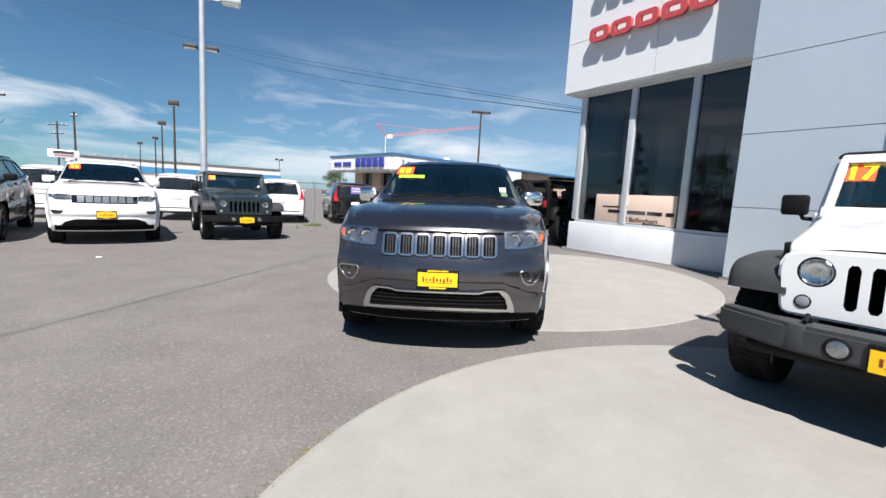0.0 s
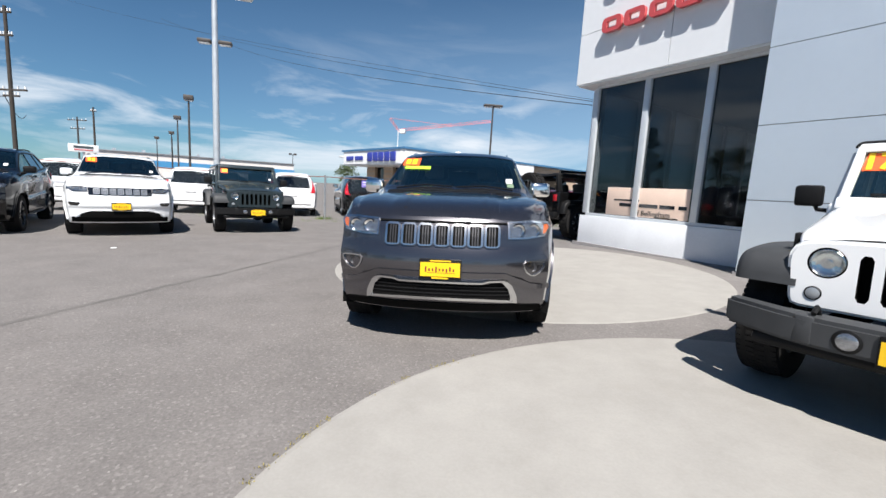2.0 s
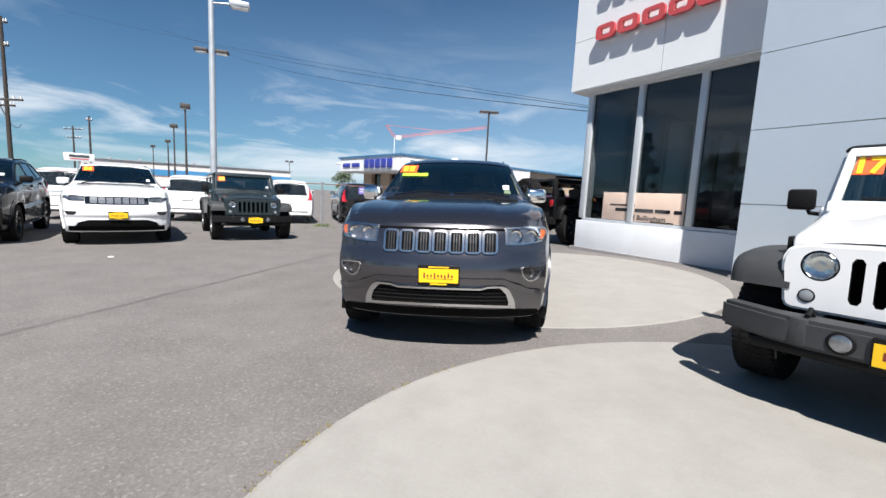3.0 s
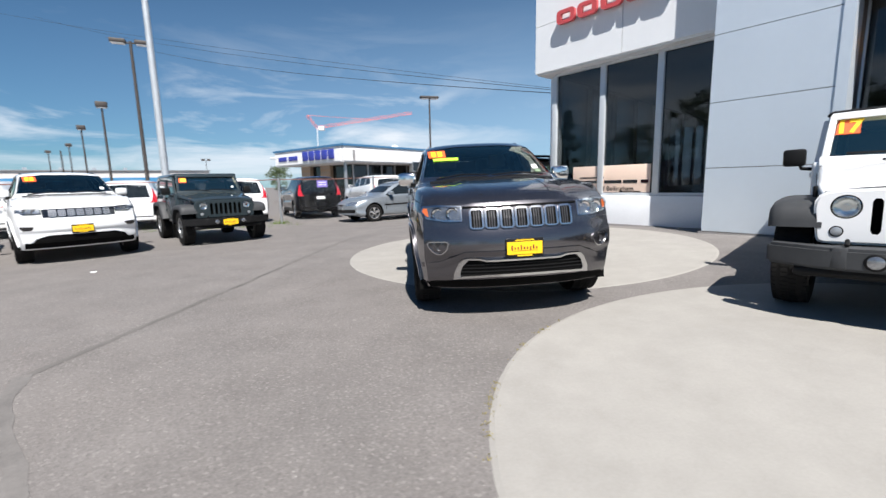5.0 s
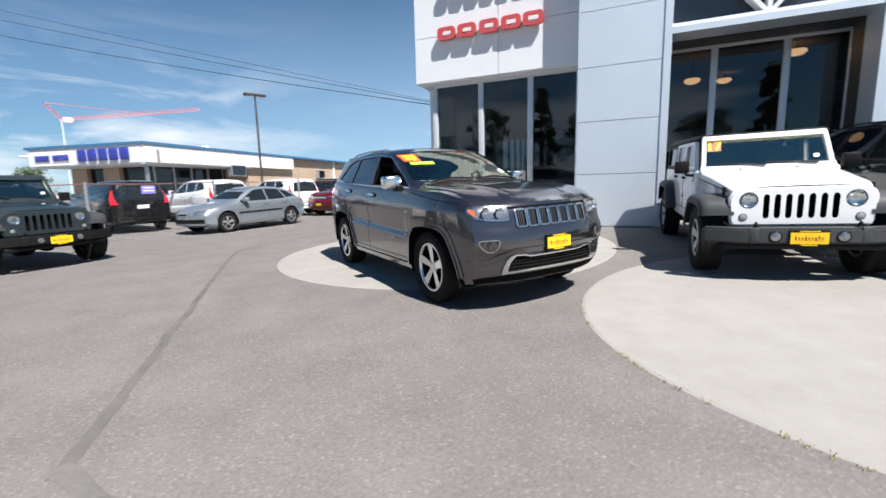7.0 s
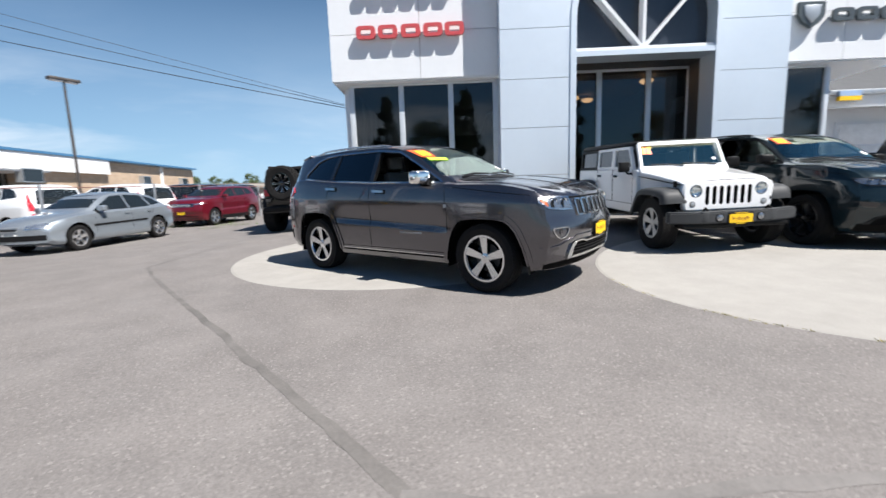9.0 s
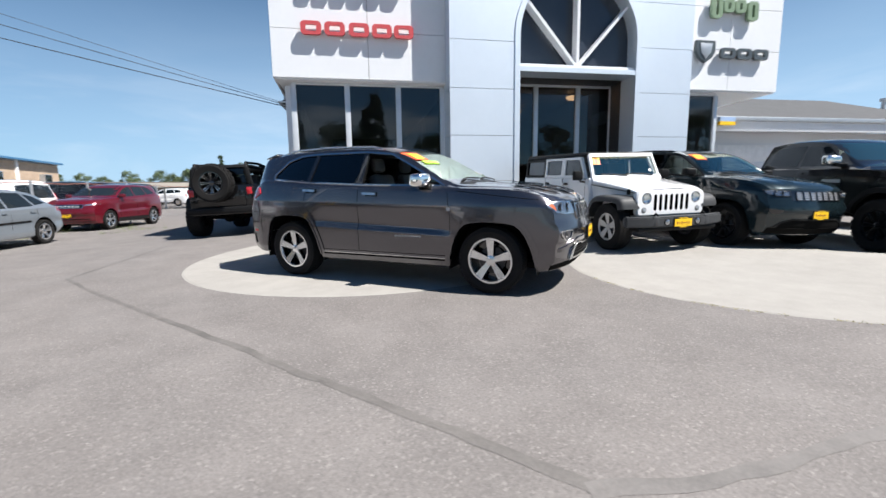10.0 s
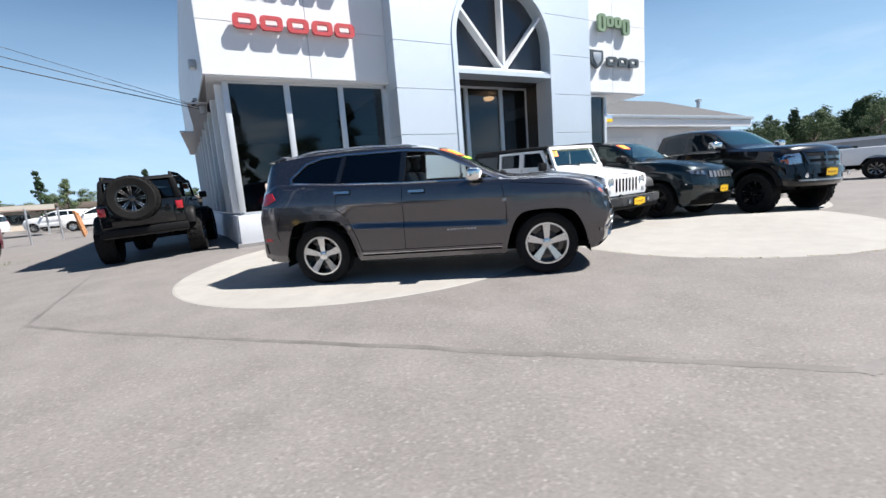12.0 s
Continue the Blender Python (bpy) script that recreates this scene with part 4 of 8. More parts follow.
class Skin:
    """The outer surface of a body, on which flat outlines are laid."""

    def __init__(self, vs, fs):
        self.tree = BVHTree.FromPolygons([tuple(v) for v in vs], [tuple(f) for f in fs])

    def hit(self, side, a, b):
        o, d = {"l": ((a, 3, b), (0, -1, 0)), "r": ((a, -3, b), (0, 1, 0)), "f": ((5, a, b), (-1, 0, 0)), "b": ((-5, a, b), (1, 0, 0)), "t": ((a, b, 4), (0, 0, -1))}[side]
        p, nrm, _, _ = self.tree.ray_cast(Vector(o), Vector(d))
        if p is None:
            p, nrm, _, _ = self.tree.find_nearest(Vector(o) + Vector(d) * 2.2)
        if nrm.dot(Vector(d)) > 0:
            nrm = -nrm
        return p, nrm

    def patch(self, side, poly, out=0.004, deep=0.012, fine=0.06):
        """A piece that follows the surface inside the outline poly."""
        bm = bmesh.new()
        f = bm.faces.new([bm.verts.new((p[0], p[1], 0)) for p in poly])
        for axis in (0, 1):
            lo, hi = min(p[axis] for p in poly), max(p[axis] for p in poly)
            for k in range(1, min(40, int((hi - lo) / fine) + 1)):
                c = lo + (hi - lo) * k / (int((hi - lo) / fine) + 1)
                co, no = [0, 0, 0], [0, 0, 0]
                co[axis], no[axis] = c, 1
                bmesh.ops.bisect_plane(bm, geom=bm.verts[:] + bm.edges[:] + bm.faces[:], plane_co=co, plane_no=no)
        bmesh.ops.triangulate(bm, faces=[q for q in bm.faces if len(q.verts) > 4])
        vs, fs = [], []
        bm.verts.index_update()
        n = len(bm.verts)
        tops, lows = [], []
        for v in bm.verts:
            p, nr = self.hit(side, v.co.x, v.co.y)
            tops.append(p + nr * out)
            lows.append(p - nr * deep)
        for q in bm.faces:
            ix = [v.index for v in q.verts]
            fs.append(ix)
            fs.append([i + n for i in reversed(ix)])
        for e in bm.edges:
            if len(e.link_faces) == 1:
                a, b = e.verts[0].index, e.verts[1].index
                fs.append([a, b, b + n, a + n])
        bm.free()
        bm2 = bmesh.new()
        bv = [bm2.verts.new(p) for p in tops + lows]
        for q in fs:
            try:
                bm2.faces.new([bv[i] for i in q])
            except ValueError:
                pass
        return bm2

    def strip(self, side, pts, width, out=0.006, deep=0.008, closed=False, fine=0.07, bm=None):
        """A band along a line on the surface."""
        line = list(pts) + ([pts[0]] if closed else [])
        fl = []
        for a, b in zip(line, line[1:]):
            m = max(1, int(math.dist(a, b) / fine))
            fl += [(a[0] + (b[0] - a[0]) * i / m, a[1] + (b[1] - a[1]) * i / m) for i in range(m)]
        if not closed:
            fl.append(line[-1])
        n = len(fl)
        bm = bm or bmesh.new()
        rows = []
        for i, p in enumerate(fl):
            q = fl[(i + 1) % n] if closed or i < n - 1 else fl[i]
            s = fl[i - 1] if closed or i > 0 else fl[i]
            d = Vector((q[0] - s[0], q[1] - s[1]))
            d = d.normalized() if d.length > 1e-6 else Vector((1, 0))
            row = []
            for k in (-0.5, 0.5):
                a, b = p[0] - d.y * width * k, p[1] + d.x * width * k
                pt, nr = self.hit(side, a, b)
                row.append((pt + nr * out, pt - nr * deep))
            rows.append([bm.verts.new(row[0][0]), bm.verts.new(row[1][0]), bm.verts.new(row[1][1]), bm.verts.new(row[0][1])])
        for i in range(n if closed else n - 1):
            p, q = rows[i], rows[(i + 1) % n]
            for k in range(4):
                bm.faces.new((p[k], p[(k + 1) % 4], q[(k + 1) % 4], q[k]))
        if not closed:
            bm.faces.new(rows[0])
            bm.faces.new(list(reversed(rows[-1])))
        return bm


def wheel_meshes(r, rim, width, spokes, spoke_w, m_face, m_pocket, knobby=False, split=False, seg=40, milled=None):
    """Tyre and rim as two meshes; the outer face looks along +y."""
    h = width / 2
    tp = [(rim, -h * 0.80), (rim + 0.02, -h * 0.92), (r - 0.045, -h), (r - 0.012, -h * 0.88), (r, -h * 0.60), (r, 0.0), (r, h * 0.60), (r - 0.012, h * 0.88), (r - 0.045, h), (rim + 0.02, h * 0.92), (rim, h * 0.80), (rim - 0.01, 0)]
    vs, fs = lathe_faces(tp, seg)
    bm = bmesh.new()
    bv = [bm.verts.new(v) for v in vs]
    for f in fs:
        bm.faces.new([bv[i] for i in f])
    nt = 60 if not knobby else 26
    for i in range(nt):
        a = 2 * math.pi * i / nt
        for lo, hi, off in ((-0.92, -0.50, 0.0), (-0.42, -0.04, 0.5), (0.04, 0.42, 0.0), (0.50, 0.92, 0.5)):
            aa = a + off * math.pi / nt
            lug = 0.009 if not knobby else 0.018
            m = Matrix.Rotation(-aa, 4, "Y") @ Matrix.Translation((r - 0.004, (lo + hi) / 2 * h, 0))
            wl2 = 2 * math.pi * r / nt * (0.36 if not knobby else 0.33)
            add_box(bm, -0.012, lug * (0.6 if abs(lo) > 0.45 else 1) - 0.004 * (abs(lo) > 0.45), -(hi - lo) / 2 * h, (hi - lo) / 2 * h, -wl2, wl2, 0.0, m)
    tyre = bm_mesh("tyre", bm, M_TYRE, True, 30)
    # rim: barrel, hub, spokes and lugs
    bm = bmesh.new()

    def ring_add(prof, mat, n=seg):
        vs2, fs2 = lathe_faces(prof, n)
        b2 = [bm.verts.new(v) for v in vs2]
        for f in fs2:
            try:
                bm.faces.new([b2[i] for i in f]).material_index = mat
            except ValueError:
                pass
    ring_add([(rim + 0.004, h * 0.80), (rim + 0.012, h * 0.86), (rim - 0.012, h * 0.86), (rim - 0.020, h * 0.70), (rim - 0.002, h * 0.70)], 0)
    ring_add([(rim + 0.003, h * 0.695), (rim - 0.021, h * 0.695), (rim - 0.03, -h * 0.75), (rim + 0.004, -h * 0.8)], 1)
    ring_add([(0.001, -h * 0.10), (rim - 0.028, -h * 0.10), (rim - 0.028, -h * 0.16), (0.001, -h * 0.16)], 1)
    ring_add([(0.001, h * 0.22), (rim * 0.62, h * 0.16), (rim * 0.62, h * 0.08), (0.001, h * 0.08)], 2, 28)
    ring_add([(0.001, h * 0.70), (0.030, h * 0.70), (0.066, h * 0.60), (0.078, h * 0.44), (0.078, h * 0.1), (0.001, h * 0.1)], 0, 24)
    for i in range(spokes):
        a = 2 * math.pi * i / spokes + math.pi / 2
        rot = Matrix.Rotation(-a, 4, "Y")
        arms = ((0.0, 1.0),) if not split else ((-0.5, 0.55), (0.5, 0.55))
        for off, wk in arms:
            w0, w1 = spoke_w * 0.62 * wk, spoke_w * wk
            sh = off * spoke_w * 1.1
            prof = [(0.05, h * 0.62, w0), (rim * 0.55, h * 0.70, (w0 + w1) / 2), (rim - 0.018, h * 0.80, w1)]
            rows = []
            for rr, yy, ww in prof:
                s2 = sh * (rr / rim)
                rows.append([bm.verts.new(rot @ Vector(p)) for p in ((rr, yy, s2 - ww), (rr, yy, s2 + ww), (rr, yy - h * 0.38, s2 + ww * 1.25), (rr, yy - h * 0.38, s2 - ww * 1.25))])
            for p, q in zip(rows, rows[1:]):
                for k in range(4):
                    bm.faces.new((p[k], p[(k + 1) % 4], q[(k + 1) % 4], q[k])).material_index = 0 if k == 0 else 1
            if milled:
                # small bright cuts near the tip of each arm
                for r0, r1, w in ((0.58, 0.72, 0.006), (0.80, 0.90, 0.011)):
                    cut = []
                    for rr, ww in ((rim * r0, w * 0.4), (rim * r1, w)):
                        yy, s2 = h * (0.70 + 0.10 * (rr / rim - 0.55) / 0.38) + 0.004, sh * 1.6 * (rr / rim)
                        cut += [bm.verts.new(rot @ Vector((rr, yy, s2 - ww))), bm.verts.new(rot @ Vector((rr, yy, s2 + ww)))]
                    bm.faces.new((cut[0], cut[1], cut[3], cut[2])).material_index = 3
        b2 = Matrix.Rotation(-a - math.pi / spokes, 4, "Y") @ Matrix.Translation((0.057, h * 0.52, 0))
        vv = bmesh.ops.create_cone(bm, cap_ends=True, segments=6, radius1=0.011, radius2=0.009, depth=0.03, matrix=b2 @ Matrix.Rotation(radians(-90), 4, "X"))
        for f in {f for v in vv["verts"] for f in v.link_faces}:
            f.material_index = 2
    rim_me = bm_mesh("rim", bm, [m_face, m_pocket, M_ROTOR] + ([milled] if milled else []), True, 30)
    return tyre, rim_me


def put_wheel(car, meshes, x, y, r, steer=0.0):
    w = new("wheel")
    w.parent = car
    w.matrix_basis = Matrix.Translation((x, y, r)) @ Matrix.Rotation(radians(steer + (0 if y > 0 else 180)), 4, "Z")
    part("tyre", meshes[0], w)
    part("rim", meshes[1], w)
    return w


def stand(x, y, heading, base, track=0.8):
    """The pose of a vehicle at rest on the ground: heading is its way ahead (dx, dy)."""
    f = Vector((heading[0], heading[1], 0)).normalized()
    l = Vector((-f.y, f.x, 0))
    c = Vector((x, y, 0))

    def gz(a, b):
        p = c + f * a + l * b
        return ground_z(p.x, p.y)
    fl, fr, rl, rr = gz(base / 2, track), gz(base / 2, -track), gz(-base / 2, track), gz(-base / 2, -track)
    ff = (f + Vector((0, 0, (fl + fr - rl - rr) / 2 / base))).normalized()
    ll = (l + Vector((0, 0, (fl + rl - fr - rr) / 2 / (2 * track)))).normalized()
    up = ff.cross(ll).normalized()
    ll = up.cross(ff)
    m = Matrix((ff, ll, up)).transposed().to_4x4()
    m.translation = (x, y, (fl + fr + rl + rr) / 4 + 0.008)
    return m


def cyl_mesh(x, z, r, y0, y1, seg=40):
    bm = bmesh.new()
    add_prism(bm, [(x + r * math.cos(2 * math.pi * i / seg), z + r * math.sin(2 * math.pi * i / seg)) for i in range(seg)], y0, y1, "y")
    return bm_mesh("cutter", bm, M_UNDER)


def prism_mesh(poly, lo, hi, axis, mat=None):
    bm = bmesh.new()
    add_prism(bm, poly, lo, hi, axis)
    return bm_mesh("cutter", bm, mat or M_UNDER)


def flip(poly):
    return [(-p[0], p[1]) for p in poly]


def front_warp(xa, bow, lean, chin, xr, rbow):
    def f(x, y, z):
        if x > xa:
            k = (x - xa) / (2.36 - xa)
            x2 = x - bow * k * k * (abs(y) / 0.92) ** 2.6
            x2 -= k * k * (lean * max(0.0, z - 0.72) + chin * max(0.0, 0.50 - z))
            return x2, y, z
        if x < xr:
            k = (x - xr) / (-2.46 - xr)
            return x + rbow * k * k * (abs(y) / 0.92) ** 2.4, y, z
        return x, y, z
    return f


NOSE = curve([(0.24, 0.19), (0.30, 0.13), (0.36, 0.075), (0.42, 0.05), (0.52, 0.04), (0.575, 0.028), (0.61, 0.005), (0.66, 0.0), (0.755, 0.002), (0.785, 0.036), (0.82, 0.043), (0.92, 0.068), (1.0, 0.10), (1.06, 0.14), (1.12, 0.19)])


def gc_warp(x, y, z):
    if x > 1.3:
        k = (x - 1.3) / 1.085
        return x - 0.225 * k * k * (abs(y) / 0.90) ** 2.7 - k ** 4 * NOSE(z), y, z
    if x < -1.6:
        k = (x + 1.6) / -0.84
        return x + 0.17 * k * k * (abs(y) / 0.92) ** 2.4, y, z
    return x, y, z


GC = dict(
    ends=(-2.44, 2.385), cuts=(0.17, 1.02, -2.12, -2.06, 2.31, 2.345, -2.41), sculpt=True,
    zt=[(-2.44, 1.02), (-2.40, 1.16), (-2.33, 1.39), (-2.20, 1.655), (-2.12, 1.70), (-1.6, 1.748), (-0.8, 1.765), (-0.1, 1.738), (0.17, 1.685), (1.02, 1.265), (1.12, 1.242), (1.5, 1.225), (1.9, 1.178), (2.2, 1.125), (2.33, 1.085), (2.385, 1.04)],
    zs=[(-2.44, 0.99), (-2.3, 1.20), (-2.0, 1.325), (-1.75, 1.318), (-0.62, 1.242), (0.45, 1.198), (1.0, 1.185), (1.6, 1.168), (2.0, 1.12), (2.25, 1.07), (2.385, 1.0)],
    ws=[(-2.44, 0.78), (-2.2, 0.84), (-1.0, 0.895), (1.0, 0.895), (1.7, 0.88), (2.2, 0.82), (2.385, 0.785)],
    w=[(-2.44, 0.86), (-2.1, 0.935), (-1.4575, 0.962), (-0.7, 0.945), (0.7, 0.945), (1.4575, 0.958), (2.1, 0.905), (2.385, 0.85)],
    wt=[(-2.44, 0.62), (-2.12, 0.635), (-1.0, 0.68), (0.0, 0.69), (0.17, 0.69), (1.02, 0.80), (1.2, 0.81), (2.1, 0.765), (2.385, 0.72)],
    zb=[(-2.44, 0.36), (-2.2, 0.30), (-1.0, 0.265), (1.0, 0.265), (1.9, 0.25), (2.2, 0.26), (2.385, 0.275)],
    warp=gc_warp, crown=0.075)

GC_WIN = dict(
    front=[(0.84, 1.222), (0.11, 1.598), (-0.24, 1.638), (-0.28, 1.258)],
    rear=[(-0.35, 1.261), (-0.31, 1.641), (-1.05, 1.646), (-1.13, 1.302)],
    quarter=[(-1.19, 1.306), (-1.11, 1.645), (-1.38, 1.632), (-1.60, 1.572), (-1.795, 1.40), (-1.79, 1.355)])
GC_LOOP = [(0.885, 1.208), (0.105, 1.614), (-0.28, 1.654), (-1.08, 1.661), (-1.39, 1.648), (-1.615, 1.585), (-1.82, 1.405), (-1.81, 1.343), (-1.16, 1.291), (-0.31, 1.245)]
GC_SHIELD = [(-0.76, 1.29), (0.76, 1.29), (0.655, 1.638), (0.3, 1.675), (-0.3, 1.675), (-0.655, 1.638)]
GC_BACK = [(-0.66, 1.30), (0.66, 1.30), (0.55, 1.57), (0.0, 1.60), (-0.55, 1.57)]


def arch_line(ax, inset=0.0, rise=0.0):
    """The flat-topped outline of a wheel opening, from the sill behind to the sill ahead."""
    pts = [(-0.56, 0.24), (-0.545, 0.44), (-0.49, 0.62), (-0.41, 0.78 + rise), (-0.27, 0.872 + rise), (0.27, 0.872 + rise), (0.41, 0.78 + rise), (0.50, 0.62), (0.555, 0.44), (0.57, 0.24)]
    pts = [(ax + p[0] * (1 - inset / 0.56), p[1] - inset * (1 if p[1] > 0.3 else 0)) for p in pts]
    for _ in range(2):
        q = [pts[0]]
        for a, b in zip(pts, pts[1:]):
            q += [(a[0] * 0.75 + b[0] * 0.25, a[1] * 0.75 + b[1] * 0.25), (a[0] * 0.25 + b[0] * 0.75, a[1] * 0.25 + b[1] * 0.75)]
        pts = q + [pts[-1]]
    return pts


def car_shell(spec, wins, shield, back, axles, well, base_z, mat):
    """Body mesh with wheel wells, hollow cabin and window openings, and the closed skin it came from."""
    vs, fs = body_loft(spec)
    skin = Skin(vs, fs)
    me = to_mesh("body", vs, fs, [mat, M_UNDER])
    cut = []
    for ax, rr, zc in axles:
        for y0, y1 in ((0.58, 1.3), (-1.3, -0.58)):
            line = arch_line(ax, 0.06, 0.04 if ax < 0 else 0.0)
            cut.append(prism_mesh([(line[0][0], 0.1)] + line + [(line[-1][0], 0.1)], y0, y1, "y"))
    cab = spec["cabin"]
    iv, jf = body_loft(spec, 0.05)
    inner = to_mesh("cutter", iv, jf, M_SEAT)
    bm = bmesh.new()
    bm.from_mesh(inner)
    for co, no in (((cab[0], 0, 0), (-1, 0, 0)), ((cab[1], 0, 0), (1, 0, 0)), ((0, 0, 0.62), (0, 0, -1))):
        r = bmesh.ops.bisect_plane(bm, geom=bm.verts[:] + bm.edges[:] + bm.faces[:], plane_co=co, plane_no=no, clear_outer=True)
        es = [e for e in r["geom_cut"] if isinstance(e, bmesh.types.BMEdge)]
        bmesh.ops.holes_fill(bm, edges=es)
    bmesh.ops.recalc_face_normals(bm, faces=bm.faces)
    bm.to_mesh(inner)
    bm.free()
    cut.append(inner)
    for w in wins.values():
        cut.append(prism_mesh(w, 0.3, 1.3, "y"))
        cut.append(prism_mesh(w, -1.3, -0.3, "y"))
    cut.append(prism_mesh(shield, spec.get("shield_x", 0.1), 2.6, "x"))
    if back:
        cut.append(prism_mesh(back, -3.2, spec.get("back_x", -1.7), "x"))
    out = cut_mesh(me, cut)
    out.shade_smooth()
    out.set_sharp_from_angle(angle=radians(32))
    return out, skin


GC["cabin"] = (-2.0, 0.98)
AX = 1.4575


def seats(car, rows, z=0.62, w=0.36):
    for x in rows:
        for y in (-w, w):
            bm = bmesh.new()
            add_box(bm, x - 0.26, x + 0.26, y - 0.25, y + 0.25, z, z + 0.18, 0.06)
            add_box(bm, -0.07, 0.07, -0.24, 0.24, 0.0, 0.62, 0.06, Matrix.Translation((x - 0.22, y, z + 0.15)) @ Matrix.Rotation(radians(-14), 4, "Y"))
            add_box(bm, -0.05, 0.05, -0.13, 0.13, 0.0, 0.19, 0.045, Matrix.Translation((x - 0.39, y, z + 0.78)) @ Matrix.Rotation(radians(-8), 4, "Y"))
            part("seat", bm_mesh("seat", bm, M_SEAT, True), car)


def cabin_bits(car, dash_x=0.80, z=1.0, rows=(0.05, -0.95)):
    seats(car, rows)
    bm = bmesh.new()
    add_box(bm, dash_x - 0.45, dash_x + 0.15, -0.70, 0.70, z - 0.35, z + 0.12, 0.08)
    part("dashboard", bm_mesh("dashboard", bm, M_SEAT, True), car)
    vs, fs = lathe_faces([(0.185, -0.014), (0.20, 0.0), (0.185, 0.014), (0.17, 0.0)], 28, "z")
    m = Matrix.Translation((dash_x - 0.52, 0.36, z + 0.08)) @ Matrix.Rotation(radians(-65), 4, "Y")
    sw2 = part("steering_wheel", to_mesh("steering_wheel", [m @ Vector(v) for v in vs], fs, M_BLACK, True), car)
    bm = bmesh.new()
    add_box(bm, -0.18, 0.18, -0.03, 0.03, -0.012, 0.012, 0.008, m)
    part("spoke", bm_mesh("spoke", bm, M_BLACK, True), sw2)


def glass_set(car, skin, wins, shield, back, dark=("rear", "quarter"), opened=()):
    for name, w in wins.items():
        for side in ("l", "r"):
            if (name, side) in opened:
                continue
            bm = skin.patch(side, w, -0.010, 0.014, 0.12)
            g = part("window_glass", bm_mesh("window_glass", bm, M_PRIVACY if name in dark else M_CARGLASS, True), car)
            g.visible_shadow = name in dark
    bm = skin.patch("f", shield, -0.004, 0.009, 0.08)
    g = part("windshield", bm_mesh("windshield", bm, M_CARGLASS, True), car)
    g.visible_shadow = False
    if back:
        bm = skin.patch("b", back, -0.004, 0.009, 0.10)
        part("rear_glass", bm_mesh("rear_glass", bm, M_PRIVACY, True), car)


def plate(car, x, z, y=0.0, w=0.36, h=0.19, tilt=0.0, yellow=True):
    """A dealer plate: black frame, bright plate, bars for its writing."""
    m = Matrix.Translation((x, y, z)) @ Matrix.Rotation(radians(tilt), 4, "Y")
    bm = bmesh.new()
    add_box(bm, -0.02, 0.008, -w / 2, w / 2, -h / 2, h / 2, 0.006)
    p = part("plate", bm_mesh("plate", bm, M_BLACK, True), car, m=m)
    part("plate_face", boxes_mesh("plate_face", [(0.008, 0.012, -w / 2 + 0.010, w / 2 - 0.010, -h / 2 + 0.026, h / 2 - 0.026)], M_YELLOW if yellow else M_WHITE), p, "bright yellow plate" if yellow else "white plate")
    bs = []
    for k in range(9):
        y0 = -w * 0.36 + k * w * 0.082
        bs.append((0.012, 0.0135, y0, y0 + w * 0.04, -0.012 - 0.008 * (k % 3 == 0), 0.008 + 0.014 * (k in (0, 3, 7))))
    bs += [(0.012, 0.0135, -w * 0.30, w * 0.34, -0.026, -0.023)]
    for b in bs:
        part("lettering", boxes_mesh("lettering", [b], M_PLATE_INK), p)
    part("frame_mark", boxes_mesh("frame_mark", [(0.008, 0.0095, -w * 0.25, w * 0.25, h / 2 - 0.018, h / 2 - 0.008)], M_YELLOW), p)
    part("frame_mark", boxes_mesh("frame_mark", [(0.008, 0.0095, -w * 0.2, w * 0.2, -h / 2 + 0.008, -h / 2 + 0.02)], M_YELLOW), p)


def arch_flare(car, skin, ax, zc, r, width, mat, label="", a0=-8, a1=188, out=0.020, name="wheel_arch"):
    for side in ("l", "r"):
        pts = [(ax + r * math.cos(radians(a)), zc + r * math.sin(radians(a))) for a in [a0 + (a1 - a0) * i / 22 for i in range(23)]]
        bm = skin.strip(side, pts, width, out, 0.03)
        part(name, bm_mesh(name, bm, mat, True, 50), car, label)


def mirror(car, x, z, y, mat, cap, k=1.0):
    for sgn in (1, -1):
        bm = bmesh.new()
        add_box(bm, -0.085 * k, 0.085 * k, 0.0, 0.24 * k, -0.085 * k, 0.085 * k, 0.045 * k, seg=3)
        for v in bm.verts:
            v.co.y *= sgn
            v.co.x -= abs(v.co.y) * 0.15
        mo = part("mirror", bm_mesh("mirror", bm, cap, True), car, m=Matrix.Translation((x, sgn * y, z)))
        bm = bmesh.new()
        add_box(bm, -0.05, 0.07, -0.10 * sgn, 0.06 * sgn, -0.10 * k, -0.06 * k, 0.012)
        part("mirror_foot", bm_mesh("mirror_foot", bm, mat, True), mo)
        part("mirror_glass", boxes_mesh("mirror_glass", [(-0.125 * k, -0.112 * k, min(sgn * 0.04, sgn * 0.21) * k, max(sgn * 0.04, sgn * 0.21) * k, -0.06 * k, 0.06 * k)], M_CHROME), mo)


